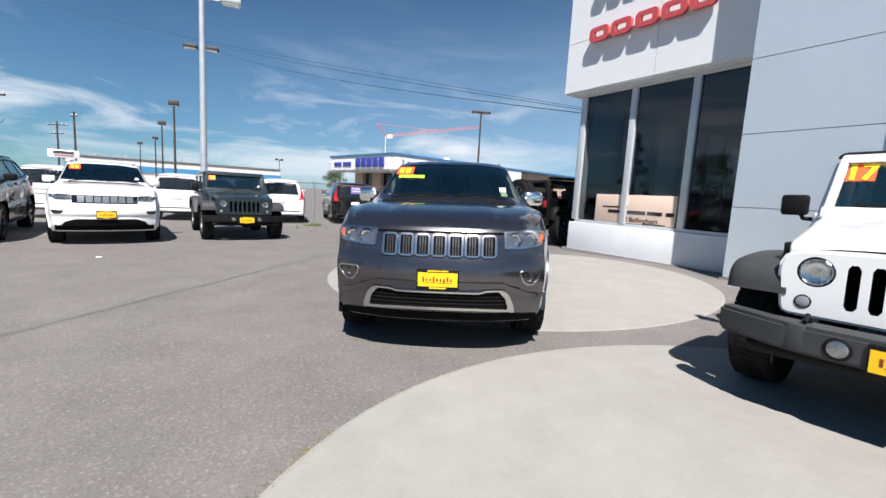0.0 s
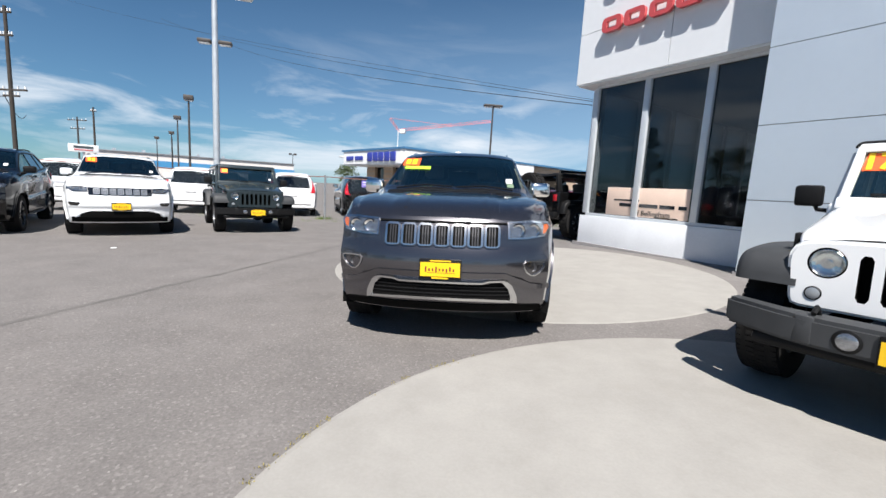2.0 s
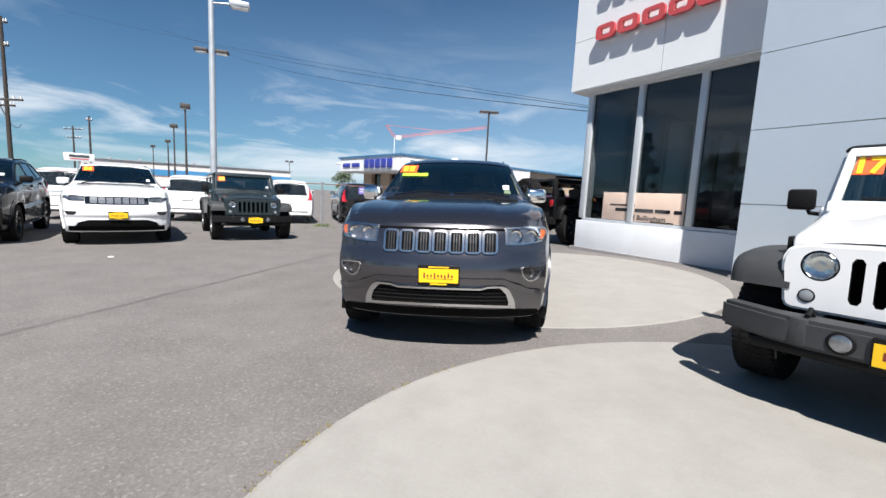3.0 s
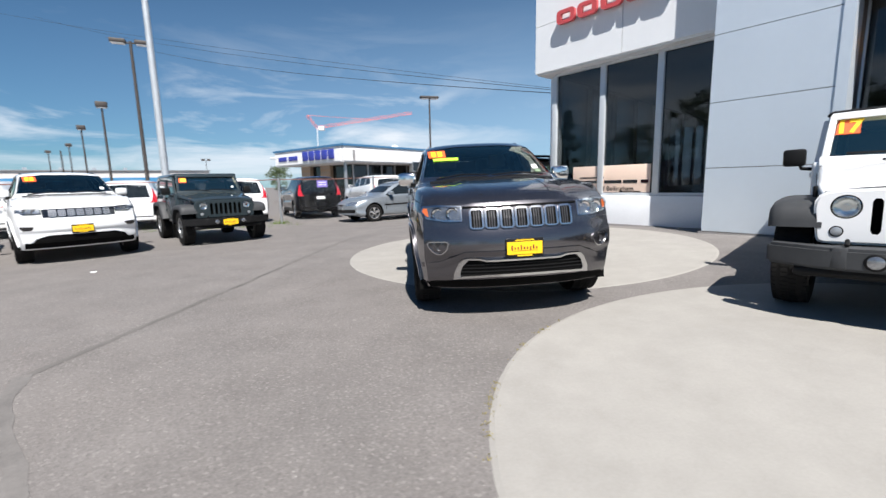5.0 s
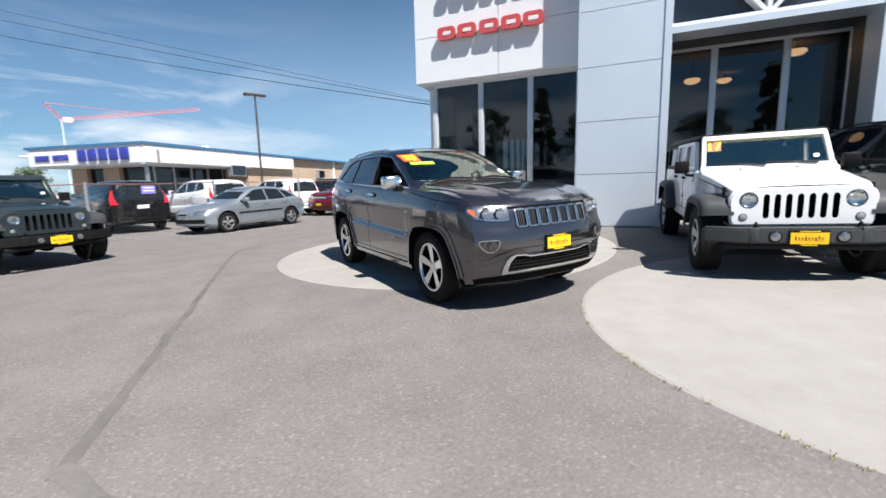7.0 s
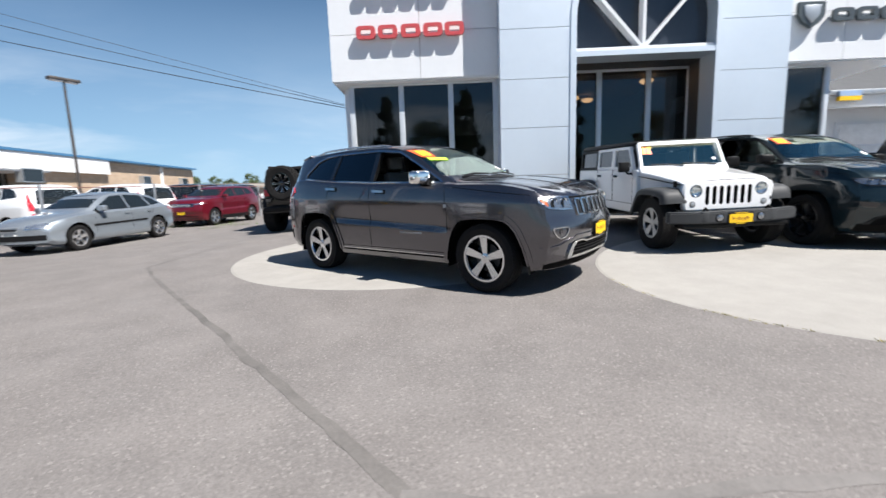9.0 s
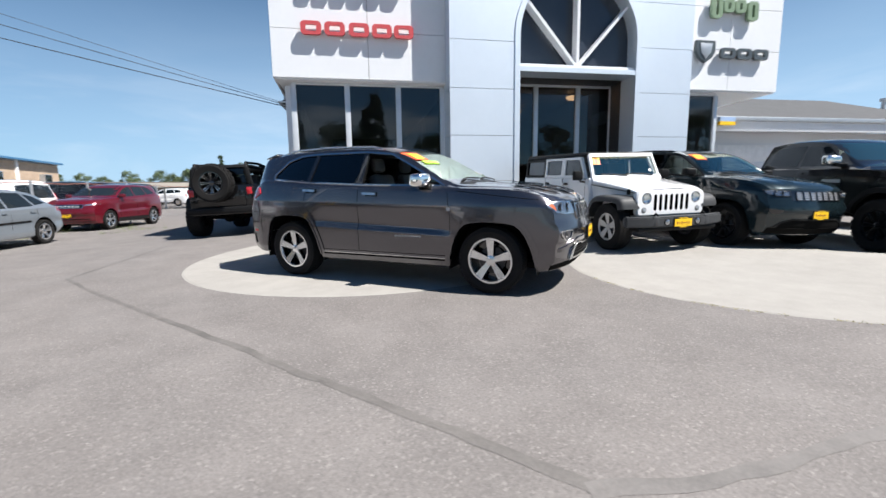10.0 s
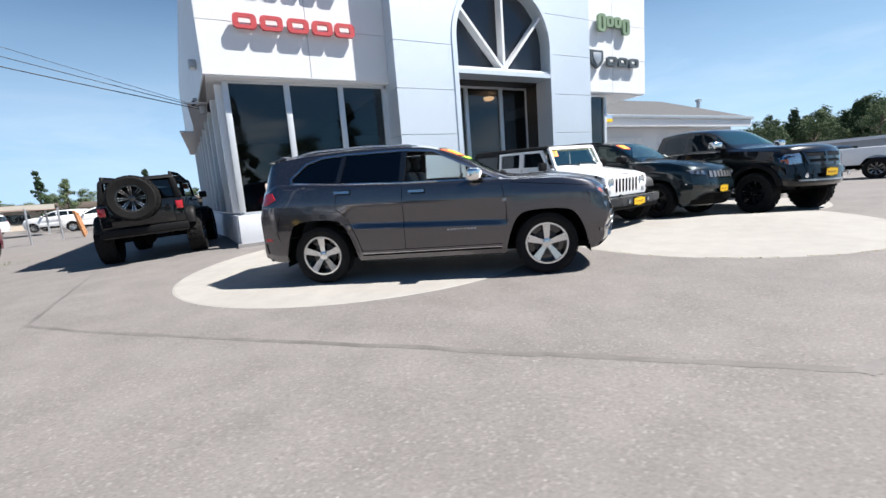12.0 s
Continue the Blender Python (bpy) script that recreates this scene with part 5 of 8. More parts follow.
def sticker(car, skin, side, poly, green=None, number=None):
    bm = skin.patch(side, poly, 0.004, 0.0, 0.06)
    s = part("sticker", bm_mesh("sticker", bm, M_STICK_R), car, "orange red year sticker")
    (a0, b0), (a1, b1) = poly[0], poly[2]
    for k in (0.18, 0.56):
        q = [(a0 + (a1 - a0) * u, b0 + (b1 - b0) * w2) for u, w2 in ((k, 0.15), (k + 0.26, 0.15), (k + 0.26, 0.85), (k, 0.85))]
        bm = skin.patch(side, q, 0.0065, -0.0045, 0.06)
        part("lettering", bm_mesh("lettering", bm, M_STICK_Y), s)
    if green:
        bm = skin.patch(side, green, 0.004, 0.0, 0.06)
        part("sticker", bm_mesh("sticker", bm, M_STICK_G), car, "lime green strip sticker")


def rect(a0, a1, b0, b1):
    return [(a0, b0), (a1, b0), (a1, b1), (a0, b1)]


def seams(car, skin, lines, width=0.007):
    for side in ("l", "r"):
        for ln in lines:
            part("panel_gap", bm_mesh("panel_gap", skin.strip(side, ln, width, 0.0012, 0.004), M_UNDER), car)


# ---- grey and other mid-size SUVs of one model ----
W_GC = wheel_meshes(0.375, 0.250, 0.26, 5, 0.046, M_ALLOY, M_GLOSSBLACK)
W_GCB = wheel_meshes(0.375, 0.250, 0.26, 5, 0.050, M_GLOSSBLACK, M_ALLOY_D, split=True)


def gc_suv(label, mat, older, wheels, opened=(), name="suv"):
    """A mid-size SUV; older: bright grille frames, big headlamps and a bright lower intake frame."""
    car = empty(name, Matrix(), label, "car", "cars on the lot")
    shell, skin = car_shell(GC, GC_WIN, GC_SHIELD, GC_BACK, [(AX, 0.375, 0.40), (-AX, 0.375, 0.40)], 0.452, 0.0, mat)
    part("body", shell, car)
    cabin_bits(car, z=1.05)
    glass_set(car, skin, GC_WIN, GC_SHIELD, GC_BACK, opened=opened)
    trim = M_SATIN if older else M_BLACK
    # bright line round the side windows
    for side in ("l", "r"):
        part("window_trim", bm_mesh("window_trim", skin.strip(side, GC_LOOP, 0.020, 0.008, 0.006, closed=True), trim, True, 70), car, "bright window surround" if older else "black window surround")
        part("pillar", bm_mesh("pillar", skin.patch(side, [(-0.28, 1.258), (-0.24, 1.638), (-0.31, 1.641), (-0.35, 1.261)], 0.003, 0.01), M_GLOSSBLACK, True), car)
        part("pillar", bm_mesh("pillar", skin.patch(side, [(-1.13, 1.302), (-1.05, 1.646), (-1.11, 1.645), (-1.19, 1.306)], 0.003, 0.01), M_GLOSSBLACK, True), car)
        part("sill", bm_mesh("sill", skin.strip(side, [(0.90, 0.315), (-0.90, 0.315)], 0.085, 0.006, 0.02), M_UNDER, True), car, "black sill cladding")
        part("sill_trim", bm_mesh("sill_trim", skin.strip(side, [(0.91, 0.372), (-0.91, 0.372)], 0.010, 0.008, 0.01), trim, True), car, "bright strip above the sill" if older else "black strip above the sill")
        for hx, hz in ((-0.02, 1.122), (-0.99, 1.172)):
            h = part("door_handle", bm_mesh("door_handle", skin.strip(side, [(hx, hz), (hx - 0.20, hz + 0.008)], 0.030, 0.036, -0.015), trim if older else mat, True), car)
            # flat black patch on the uncut door paints the shade behind the handle
            part("handle_recess", bm_mesh("handle_recess", skin.strip(side, [(hx + 0.01, hz), (hx - 0.17, hz + 0.008)], 0.055, 0.002, 0.004), M_UNDER, True), h)
        for k in range(9):
            part("badge", bm_mesh("badge", skin.strip(side, [(0.60 - k * 0.042, 0.622), (0.575 - k * 0.042, 0.622)], 0.018, 0.004, 0.0), M_STEEL), car)
        if older:
            part("badge", bm_mesh("badge", skin.patch(side, [(0.985, 0.93), (0.945, 0.93), (0.945, 0.965), (0.985, 0.965)], 0.004, 0.0), M_STEEL), car)
        part("tail_lamp", bm_mesh("tail_lamp", skin.patch(side, [(-2.41, 1.06), (-2.14, 1.09), (-2.03, 1.15), (-2.07, 1.23), (-2.33, 1.255)], 0.010, 0.01), M_TAIL, True), car, "red tail lamp")
        part("reflector", bm_mesh("reflector", skin.patch(side, [(-2.25, 0.60), (-2.15, 0.60), (-2.15, 0.64), (-2.25, 0.64)], 0.004, 0.0), M_TAIL, True), car, "small red reflector")
    seams(car, skin, [[(0.93, 1.205), (0.985, 0.85), (0.975, 0.60), (0.93, 0.405), (-0.32, 0.405)], [(-0.31, 1.245), (-0.32, 0.405)], [(-0.32, 0.405), (-0.90, 0.405), (-0.96, 0.62), (-1.06, 0.86), (-1.20, 0.98), (-1.16, 1.29)], [(1.05, 1.155), (1.5, 1.10), (2.05, 1.04)], [(-1.98, 0.93), (-2.05, 0.72), (-2.02, 0.60)]])
    for ax in (AX, -AX):
        rise = 0.04 if ax < 0 else 0.0
        for side in ("l", "r"):
            fl = part("wheel_arch", bm_mesh("wheel_arch", skin.strip(side, [p for p in arch_line(ax, 0.032, rise) if p[1] > 0.31], 0.064, 0.010, 0.03), mat, True, 50), car)
            part("arch_lip", bm_mesh("arch_lip", skin.strip(side, [p for p in arch_line(ax, 0.054, rise) if p[1] > 0.31], 0.018, 0.020, 0.03), mat, True, 50), fl)
        for y in (0.815, -0.815):
            put_wheel(car, wheels, ax, y, 0.375)
        # dark liner inside each opening
        for sg in (1, -1):
            line = arch_line(ax, 0.045, rise)
            vs, fs = [], []
            for p in line:
                vs += [(p[0], sg * 0.56, p[1]), (p[0], sg * 0.90, p[1])]
            for k in range(len(line) - 1):
                fs.append((2 * k, 2 * k + 1, 2 * k + 3, 2 * k + 2))
            part("arch_liner", to_mesh("arch_liner", vs, fs, M_UNDER), car)
    for sgn in (1, -1):
        tube("roof_rail", [(-0.10, sgn * 0.61, 1.69), (-0.24, sgn * 0.61, 1.722), (-0.9, sgn * 0.605, 1.748), (-1.55, sgn * 0.575, 1.742), (-1.86, sgn * 0.56, 1.69)], 0.014, M_BLACK if not older else M_ALLOY, car)
    mirror(car, 0.64, 1.282, 0.845, M_BLACK, M_CHROME if older else (mat if mat is P_WHITE else M_BLACK), 0.9)
    # face
    for i in range(7):
        c = (i - 3) * 0.129
        z0, z1 = (0.818, 0.978) if older else (0.848, 0.982)
        hw = 0.052 if older else 0.059
        sl = [(c - hw, z0 + 0.015), (c - hw * 0.7, z0), (c + hw * 0.7, z0), (c + hw, z0 + 0.015), (c + hw, z1 - 0.015), (c + hw * 0.7, z1), (c - hw * 0.7, z1), (c - hw, z1 - 0.015)]
        g = part("grille_slot", bm_mesh("grille_slot", skin.patch("f", sl, 0.004, 0.02), M_UNDER if older or mat is P_BLACK else M_REFLECT), car)
        part("grille_ring", bm_mesh("grille_ring", skin.strip("f", sl, 0.017 if older else 0.008, 0.016, 0.01, closed=True, fine=0.05), M_SATIN if older else M_GLOSSBLACK, True, 60), g, "bright grille ring")
        bm = bmesh.new()
        if older:
            for u in (-0.4, 0.0, 0.4):
                skin.strip("f", [(c + u * hw, z0 + 0.01), (c + u * hw, z1 - 0.01)], 0.010, 0.010, 0.0, bm=bm)
        else:
            for r in range(3):
                for u in (-0.5, 0.0, 0.5):
                    zz = z0 + (z1 - z0) * (0.25 + 0.25 * r)
                    skin.strip("f", [(c + (u - 0.18) * hw, zz), (c + (u + 0.18) * hw, zz)], 0.007, 0.006, 0.0, bm=bm)
        tagged(part("grille_mesh", bm_mesh("grille_mesh", bm, M_ALLOY_D if older else M_UNDER), g), kind="stuff")
    if older:
        part("grille_frame", bm_mesh("grille_frame", skin.strip("f", [(-0.50, 1.000), (0.50, 1.000)], 0.012, 0.010, 0.01), M_UNDER, True), car)
    else:
        part("grille_frame", bm_mesh("grille_frame", skin.patch("f", [(-0.52, 0.838), (0.52, 0.838), (0.53, 0.993), (-0.53, 0.993)], 0.0025, 0.02), M_GLOSSBLACK, True), car)
    for sg in (1, -1):
        if older:
            hl = [(0.515, 0.888), (0.512, 1.008), (0.70, 1.016), (0.83, 1.010), (0.848, 0.975), (0.80, 0.915), (0.66, 0.893)]
            ring_r, ringz, ring_y = 0.045, 0.952, (0.592, 0.715)
        else:
            hl = [(0.535, 0.905), (0.54, 0.99), (0.72, 1.0), (0.85, 0.99), (0.85, 0.945), (0.76, 0.905)]
            ring_r, ringz, ring_y = 0.036, 0.95, (0.62, 0.73)
        q = [(sg * a, b) for a, b in hl]
        lamp = part("headlight", bm_mesh("headlight", skin.patch("f", q, 0.003, 0.03, 0.04), M_HOUSING, True), car)
        part("headlight_rim", bm_mesh("headlight_rim", skin.strip("f", q, 0.014, 0.010, 0.01, closed=True), trim, True), lamp)
        for yy in ring_y:
            p, nr = skin.hit("f", sg * yy, ringz)
            vs, fs = lathe_faces([(0.001, -0.02), (ring_r * 0.55, -0.012), (ring_r * 0.9, 0.010), (ring_r, 0.012), (ring_r, -0.03), (0.001, -0.03)], 20, "z")
            mt = Matrix.Translation(p) @ Vector((1, 0, 0.05)).to_track_quat("Z", "Y").to_matrix().to_4x4()
            part("reflector", to_mesh("reflector", [mt @ Vector(v) for v in vs], fs, M_CHROME, True, 40), lamp)
            vs, fs = lathe_faces([(ring_r, 0.004), (ring_r * 1.16, 0.012), (ring_r * 1.24, 0.0), (ring_r, -0.02)], 20, "z")
            part("bezel", to_mesh("bezel", [mt @ Vector(v) for v in vs], fs, M_GLOSSBLACK, True, 40), lamp)
        am = [(sg * a, b) for a, b in ((0.79, 0.93), (0.80, 1.0), (0.828, 1.0), (0.84, 0.975), (0.81, 0.935))]
        if older:
            part("turn_signal", bm_mesh("turn_signal", skin.patch("f", am, 0.004, 0.01, 0.03), M_AMBER, True), lamp, "amber corner lens")
        gl = part("lens", bm_mesh("lens", skin.patch("f", q, 0.017, -0.014, 0.05), M_LAMPGLASS, True), lamp)
        gl.visible_shadow = False
        if older:
            fq = [(sg * a, b) for a, b in ((0.645, 0.665), (0.638, 0.700), (0.655, 0.717), (0.79, 0.715), (0.812, 0.705), (0.808, 0.675), (0.775, 0.632), (0.735, 0.612), (0.70, 0.612), (0.665, 0.632))]
            fog = part("fog_lamp", bm_mesh("fog_lamp", skin.patch("f", fq, 0.0, 0.02, 0.04), M_GLOSSBLACK, True), car)
            part("fog_ring", bm_mesh("fog_ring", skin.strip("f", fq, 0.009, 0.012, 0.006, closed=True), M_SATIN, True), fog, "chrome ring")
            p, nr = skin.hit("f", sg * 0.72, 0.668)
            vs, fs = lathe_faces([(0.001, -0.004), (0.022, 0.0), (0.028, 0.004), (0.028, -0.02), (0.001, -0.02)], 20, "z")
            mt = Matrix.Translation(p) @ Vector((1, 0, 0)).to_track_quat("Z", "Y").to_matrix().to_4x4()
            part("fog_lens", to_mesh("fog_lens", [mt @ Vector(v) for v in vs], fs, M_ALLOY_D, True, 40), fog)
        else:
            fq = [(sg * a, b) for a, b in ((0.66, 0.66), (0.66, 0.69), (0.84, 0.70), (0.86, 0.69), (0.80, 0.625), (0.70, 0.625))]
            part("fog_lamp", bm_mesh("fog_lamp", skin.patch("f", fq, 0.004, 0.02, 0.04), M_GLOSSBLACK, True), car)
    if older:
        part("air_dam", bm_mesh("air_dam", skin.patch("f", [(-0.55, 0.41), (0.55, 0.41), (0.53, 0.50), (0.47, 0.545), (-0.47, 0.545), (-0.53, 0.50)], 0.003, 0.03), M_UNDER), car)
        part("bumper_band", bm_mesh("bumper_band", skin.strip("f", [(-0.86, 0.50), (-0.70, 0.52), (-0.50, 0.605), (0.50, 0.605), (0.70, 0.52), (0.86, 0.50)], 0.040, 0.014, 0.02), mat, True, 60), car)
        fr = [(-0.57, 0.402), (-0.30, 0.412), (0.30, 0.412), (0.57, 0.402), (0.535, 0.50), (0.49, 0.565), (0.38, 0.562), (0.32, 0.545), (-0.32, 0.545), (-0.38, 0.562), (-0.49, 0.565), (-0.535, 0.50)]
        for sg in (1, -1):
            q = [(sg * a, b) for a, b in ((0.535, 0.396), (0.600, 0.385), (0.592, 0.44), (0.552, 0.530), (0.515, 0.563), (0.462, 0.566), (0.480, 0.550), (0.522, 0.50), (0.545, 0.43))]
            part("intake_corner", bm_mesh("intake_corner", skin.patch("f", q, 0.024, 0.0, 0.05), M_SATIN, True, 40), car, "bright corner of the intake frame")
        part("intake_frame", bm_mesh("intake_frame", skin.strip("f", fr, 0.015, 0.026, 0.01, closed=True, fine=0.05), M_SATIN, True, 60), car, "bright frame round the lower intake")
        bm = bmesh.new()
        for zz in (0.445, 0.475, 0.505):
            skin.strip("f", [(-0.55, zz), (0.55, zz)], 0.008, 0.010, 0.0, bm=bm)
        part("intake_mesh", bm_mesh("intake_mesh", bm, M_BLACK), car)
        part("chin", bm_mesh("chin", skin.patch("f", [(-0.80, 0.288), (0.80, 0.288), (0.83, 0.35), (0.62, 0.365), (-0.62, 0.365), (-0.83, 0.35)], 0.006, 0.02), M_UNDER, True, 60), car, "black lower lip")
        plate(car, 2.395, 0.645, w=0.325, h=0.16)
        sticker(car, skin, "f", rect(-0.665, -0.455, 1.53, 1.625), green=rect(-0.62, -0.31, 1.485, 1.520))
    else:
        part("air_dam", bm_mesh("air_dam", skin.patch("f", [(-0.70, 0.39), (0.70, 0.39), (0.64, 0.47), (0.48, 0.525), (-0.48, 0.525), (-0.64, 0.47)], 0.004, 0.03), M_UNDER), car)
        part("chin", bm_mesh("chin", skin.strip("f", [(-0.80, 0.35), (0.80, 0.35)], 0.10, 0.010, 0.02), M_UNDER, True, 60), car, "black lower lip")
        part("intake_frame", bm_mesh("intake_frame", skin.strip("f", [(-0.74, 0.40), (-0.65, 0.48), (-0.48, 0.535), (0.48, 0.535), (0.65, 0.48), (0.74, 0.40)], 0.02, 0.012, 0.01), mat if mat is P_WHITE else M_BLACK, True), car)
        plate(car, 2.385, 0.615, w=0.325, h=0.16)
        sticker(car, skin, "f", rect(-0.62, -0.42, 1.53, 1.635))
    prism("spoiler", [(-1.98, 1.69), (-2.22, 1.645), (-2.235, 1.66), (-2.0, 1.722)], -0.56, 0.56, "y", mat, 0.008, car)
    # cowl, wipers
    part("cowl", bm_mesh("cowl", skin.strip("t", [(1.05, -0.70), (1.09, 0.0), (1.05, 0.70)], 0.09, 0.003, 0.01), M_BLACK, True), car)
    for y0, y1 in ((-0.62, -0.02), (0.02, 0.62)):
        bm = bmesh.new()
        skin.strip("t", [(1.0, y0), (0.94, y0 + 0.3), (0.985, y1)], 0.018, 0.022, -0.008, bm=bm)
        part("wiper", bm_mesh("wiper", bm, M_BLACK), car)
    for sg in (-0.37, 0.37):
        part("hood_vent", bm_mesh("hood_vent", skin.strip("t", [(1.35, sg), (2.15, sg * 0.86)], 0.03, 0.006, 0.03), mat, True, 60), car)
    part("label", bm_mesh("label", skin.patch("f", rect(0.56, 0.63, 1.34, 1.39), 0.004, 0.0), M_WHITE), car)
    if older:
        part("label", bm_mesh("label", skin.patch("f", rect(0.57, 0.64, 1.295, 1.33), 0.004, 0.0), M_GREEN_SIGN), car, "small green label")
    bm = bmesh.new()
    add_box(bm, -2.30, 2.0, -0.75, 0.75, 0.30, 0.36, 0.02)
    for ax in (AX, -AX):
        add_tube(bm, [(ax, -0.70, 0.375), (ax, 0.70, 0.375)], 0.05)
    part("underbody", bm_mesh("underbody", bm, M_UNDER), car)
    part("bumper_rear", bm_mesh("bumper_rear", skin.strip("b", [(-0.86, 0.50), (0.86, 0.50)], 0.14, 0.012, 0.02), M_BLACK, True), car)
    return car


hero = gc_suv("dark granite grey SUV with chrome trim and yellow plate", P_GREY, True, W_GC, opened=(("front", "r"),))
hero.matrix_basis = stand(-0.019, 5.741, (-0.0196, -0.9998), 2.915)
white_gc = gc_suv("white SUV with black intake and yellow plate", P_WHITE, False, W_GCB)
white_gc.matrix_basis = stand(-8.55, 10.23, (0.65, -0.76), 2.915)
dark_gc = gc_suv("dark green-black SUV with black wheels", P_TEAL, False, W_GCB)
dark_gc.matrix_basis = stand(5.164, 1.687, (-0.775, -0.632), 2.915)
black_gc = gc_suv("glossy black SUV at the end of the row", P_BLACK, False, W_GCB)
black_gc.matrix_basis = stand(-10.85, 9.03, (0.613, -0.79), 2.915)


# ---- boxy off-roaders ----
def hexa(name, pts, mat, bevel, parent, label="", seg=2):
    """A six-sided block from its eight corners: four low, four high, going round."""
    bm = bmesh.new()
    v = [bm.verts.new(p) for p in pts]
    for f in ((3, 2, 1, 0), (4, 5, 6, 7), (0, 1, 5, 4), (1, 2, 6, 5), (2, 3, 7, 6), (3, 0, 4, 7)):
        bm.faces.new([v[i] for i in f])
    bmesh.ops.recalc_face_normals(bm, faces=bm.faces)
    if bevel:
        bmesh.ops.bevel(bm, geom=bm.edges[:], offset=bevel, segments=seg, affect="EDGES", profile=0.5)
    return part(name, bm_mesh(name, bm, mat, bevel > 0), parent, label)


def disc(name, x, y, z, r, depth, mat, parent, face="x", label="", dome=0.0, seg=24):
    """A round piece that faces ahead (x), back (-x) or aside (y)."""
    vs, fs = lathe_faces([(0.001, depth + dome), (r * 0.5, depth + dome * 0.8), (r * 0.93, depth), (r, depth * 0.7), (r, 0.0), (0.001, 0.0)], seg, "z")
    d = {"x": (1, 0, 0), "-x": (-1, 0, 0), "y": (0, 1, 0), "-y": (0, -1, 0)}[face]
    m = Matrix.Translation((x, y, z)) @ Vector(d).to_track_quat("Z", "Y").to_matrix().to_4x4()
    return part(name, to_mesh(name, [m @ Vector(v) for v in vs], fs, mat, True, 40), parent, label)


def fender_mesh(line, sg, y0, mat):
    """A wheel-arch flare: a rounded section swept along a line in x and z."""
    for _ in range(2):
        q = [line[0]]
        for a, b in zip(line, line[1:]):
            q += [(a[0] * 0.75 + b[0] * 0.25, a[1] * 0.75 + b[1] * 0.25), (a[0] * 0.25 + b[0] * 0.75, a[1] * 0.25 + b[1] * 0.75)]
        line = q + [line[-1]]
    sec = [(y0, 0.0), (0.84, 0.0), (0.895, -0.008), (0.925, -0.026), (0.94, -0.055), (0.94, -0.105), (0.915, -0.105), (0.905, -0.05), (y0, -0.05)]
    vs, fs = [], []
    for k, p in enumerate(line):
        a, b = line[max(0, k - 1)], line[min(len(line) - 1, k + 1)]
        d = Vector((b[0] - a[0], b[1] - a[1])).normalized()
        n = Vector((d.y, -d.x)) * (1 if line[0][0] > line[-1][0] else -1)
        n = -n if n.y < -0.2 else n
        for y, o in sec:
            vs.append((p[0] + n.x * o, sg * y, p[1] + n.y * o))
    m = len(sec)
    for k in range(len(line) - 1):
        for q in range(m):
            fs.append((k * m + q, k * m + (q + 1) % m, (k + 1) * m + (q + 1) % m, (k + 1) * m + q))
    fs += [tuple(range(m)), tuple(range(len(vs) - 1, len(vs) - m - 1, -1))]
    bm = bmesh.new()
    bv = [bm.verts.new(v) for v in vs]
    for f in fs:
        bm.faces.new([bv[e] for e in f])
    return bm_mesh("fender", bm, mat, True, 48)


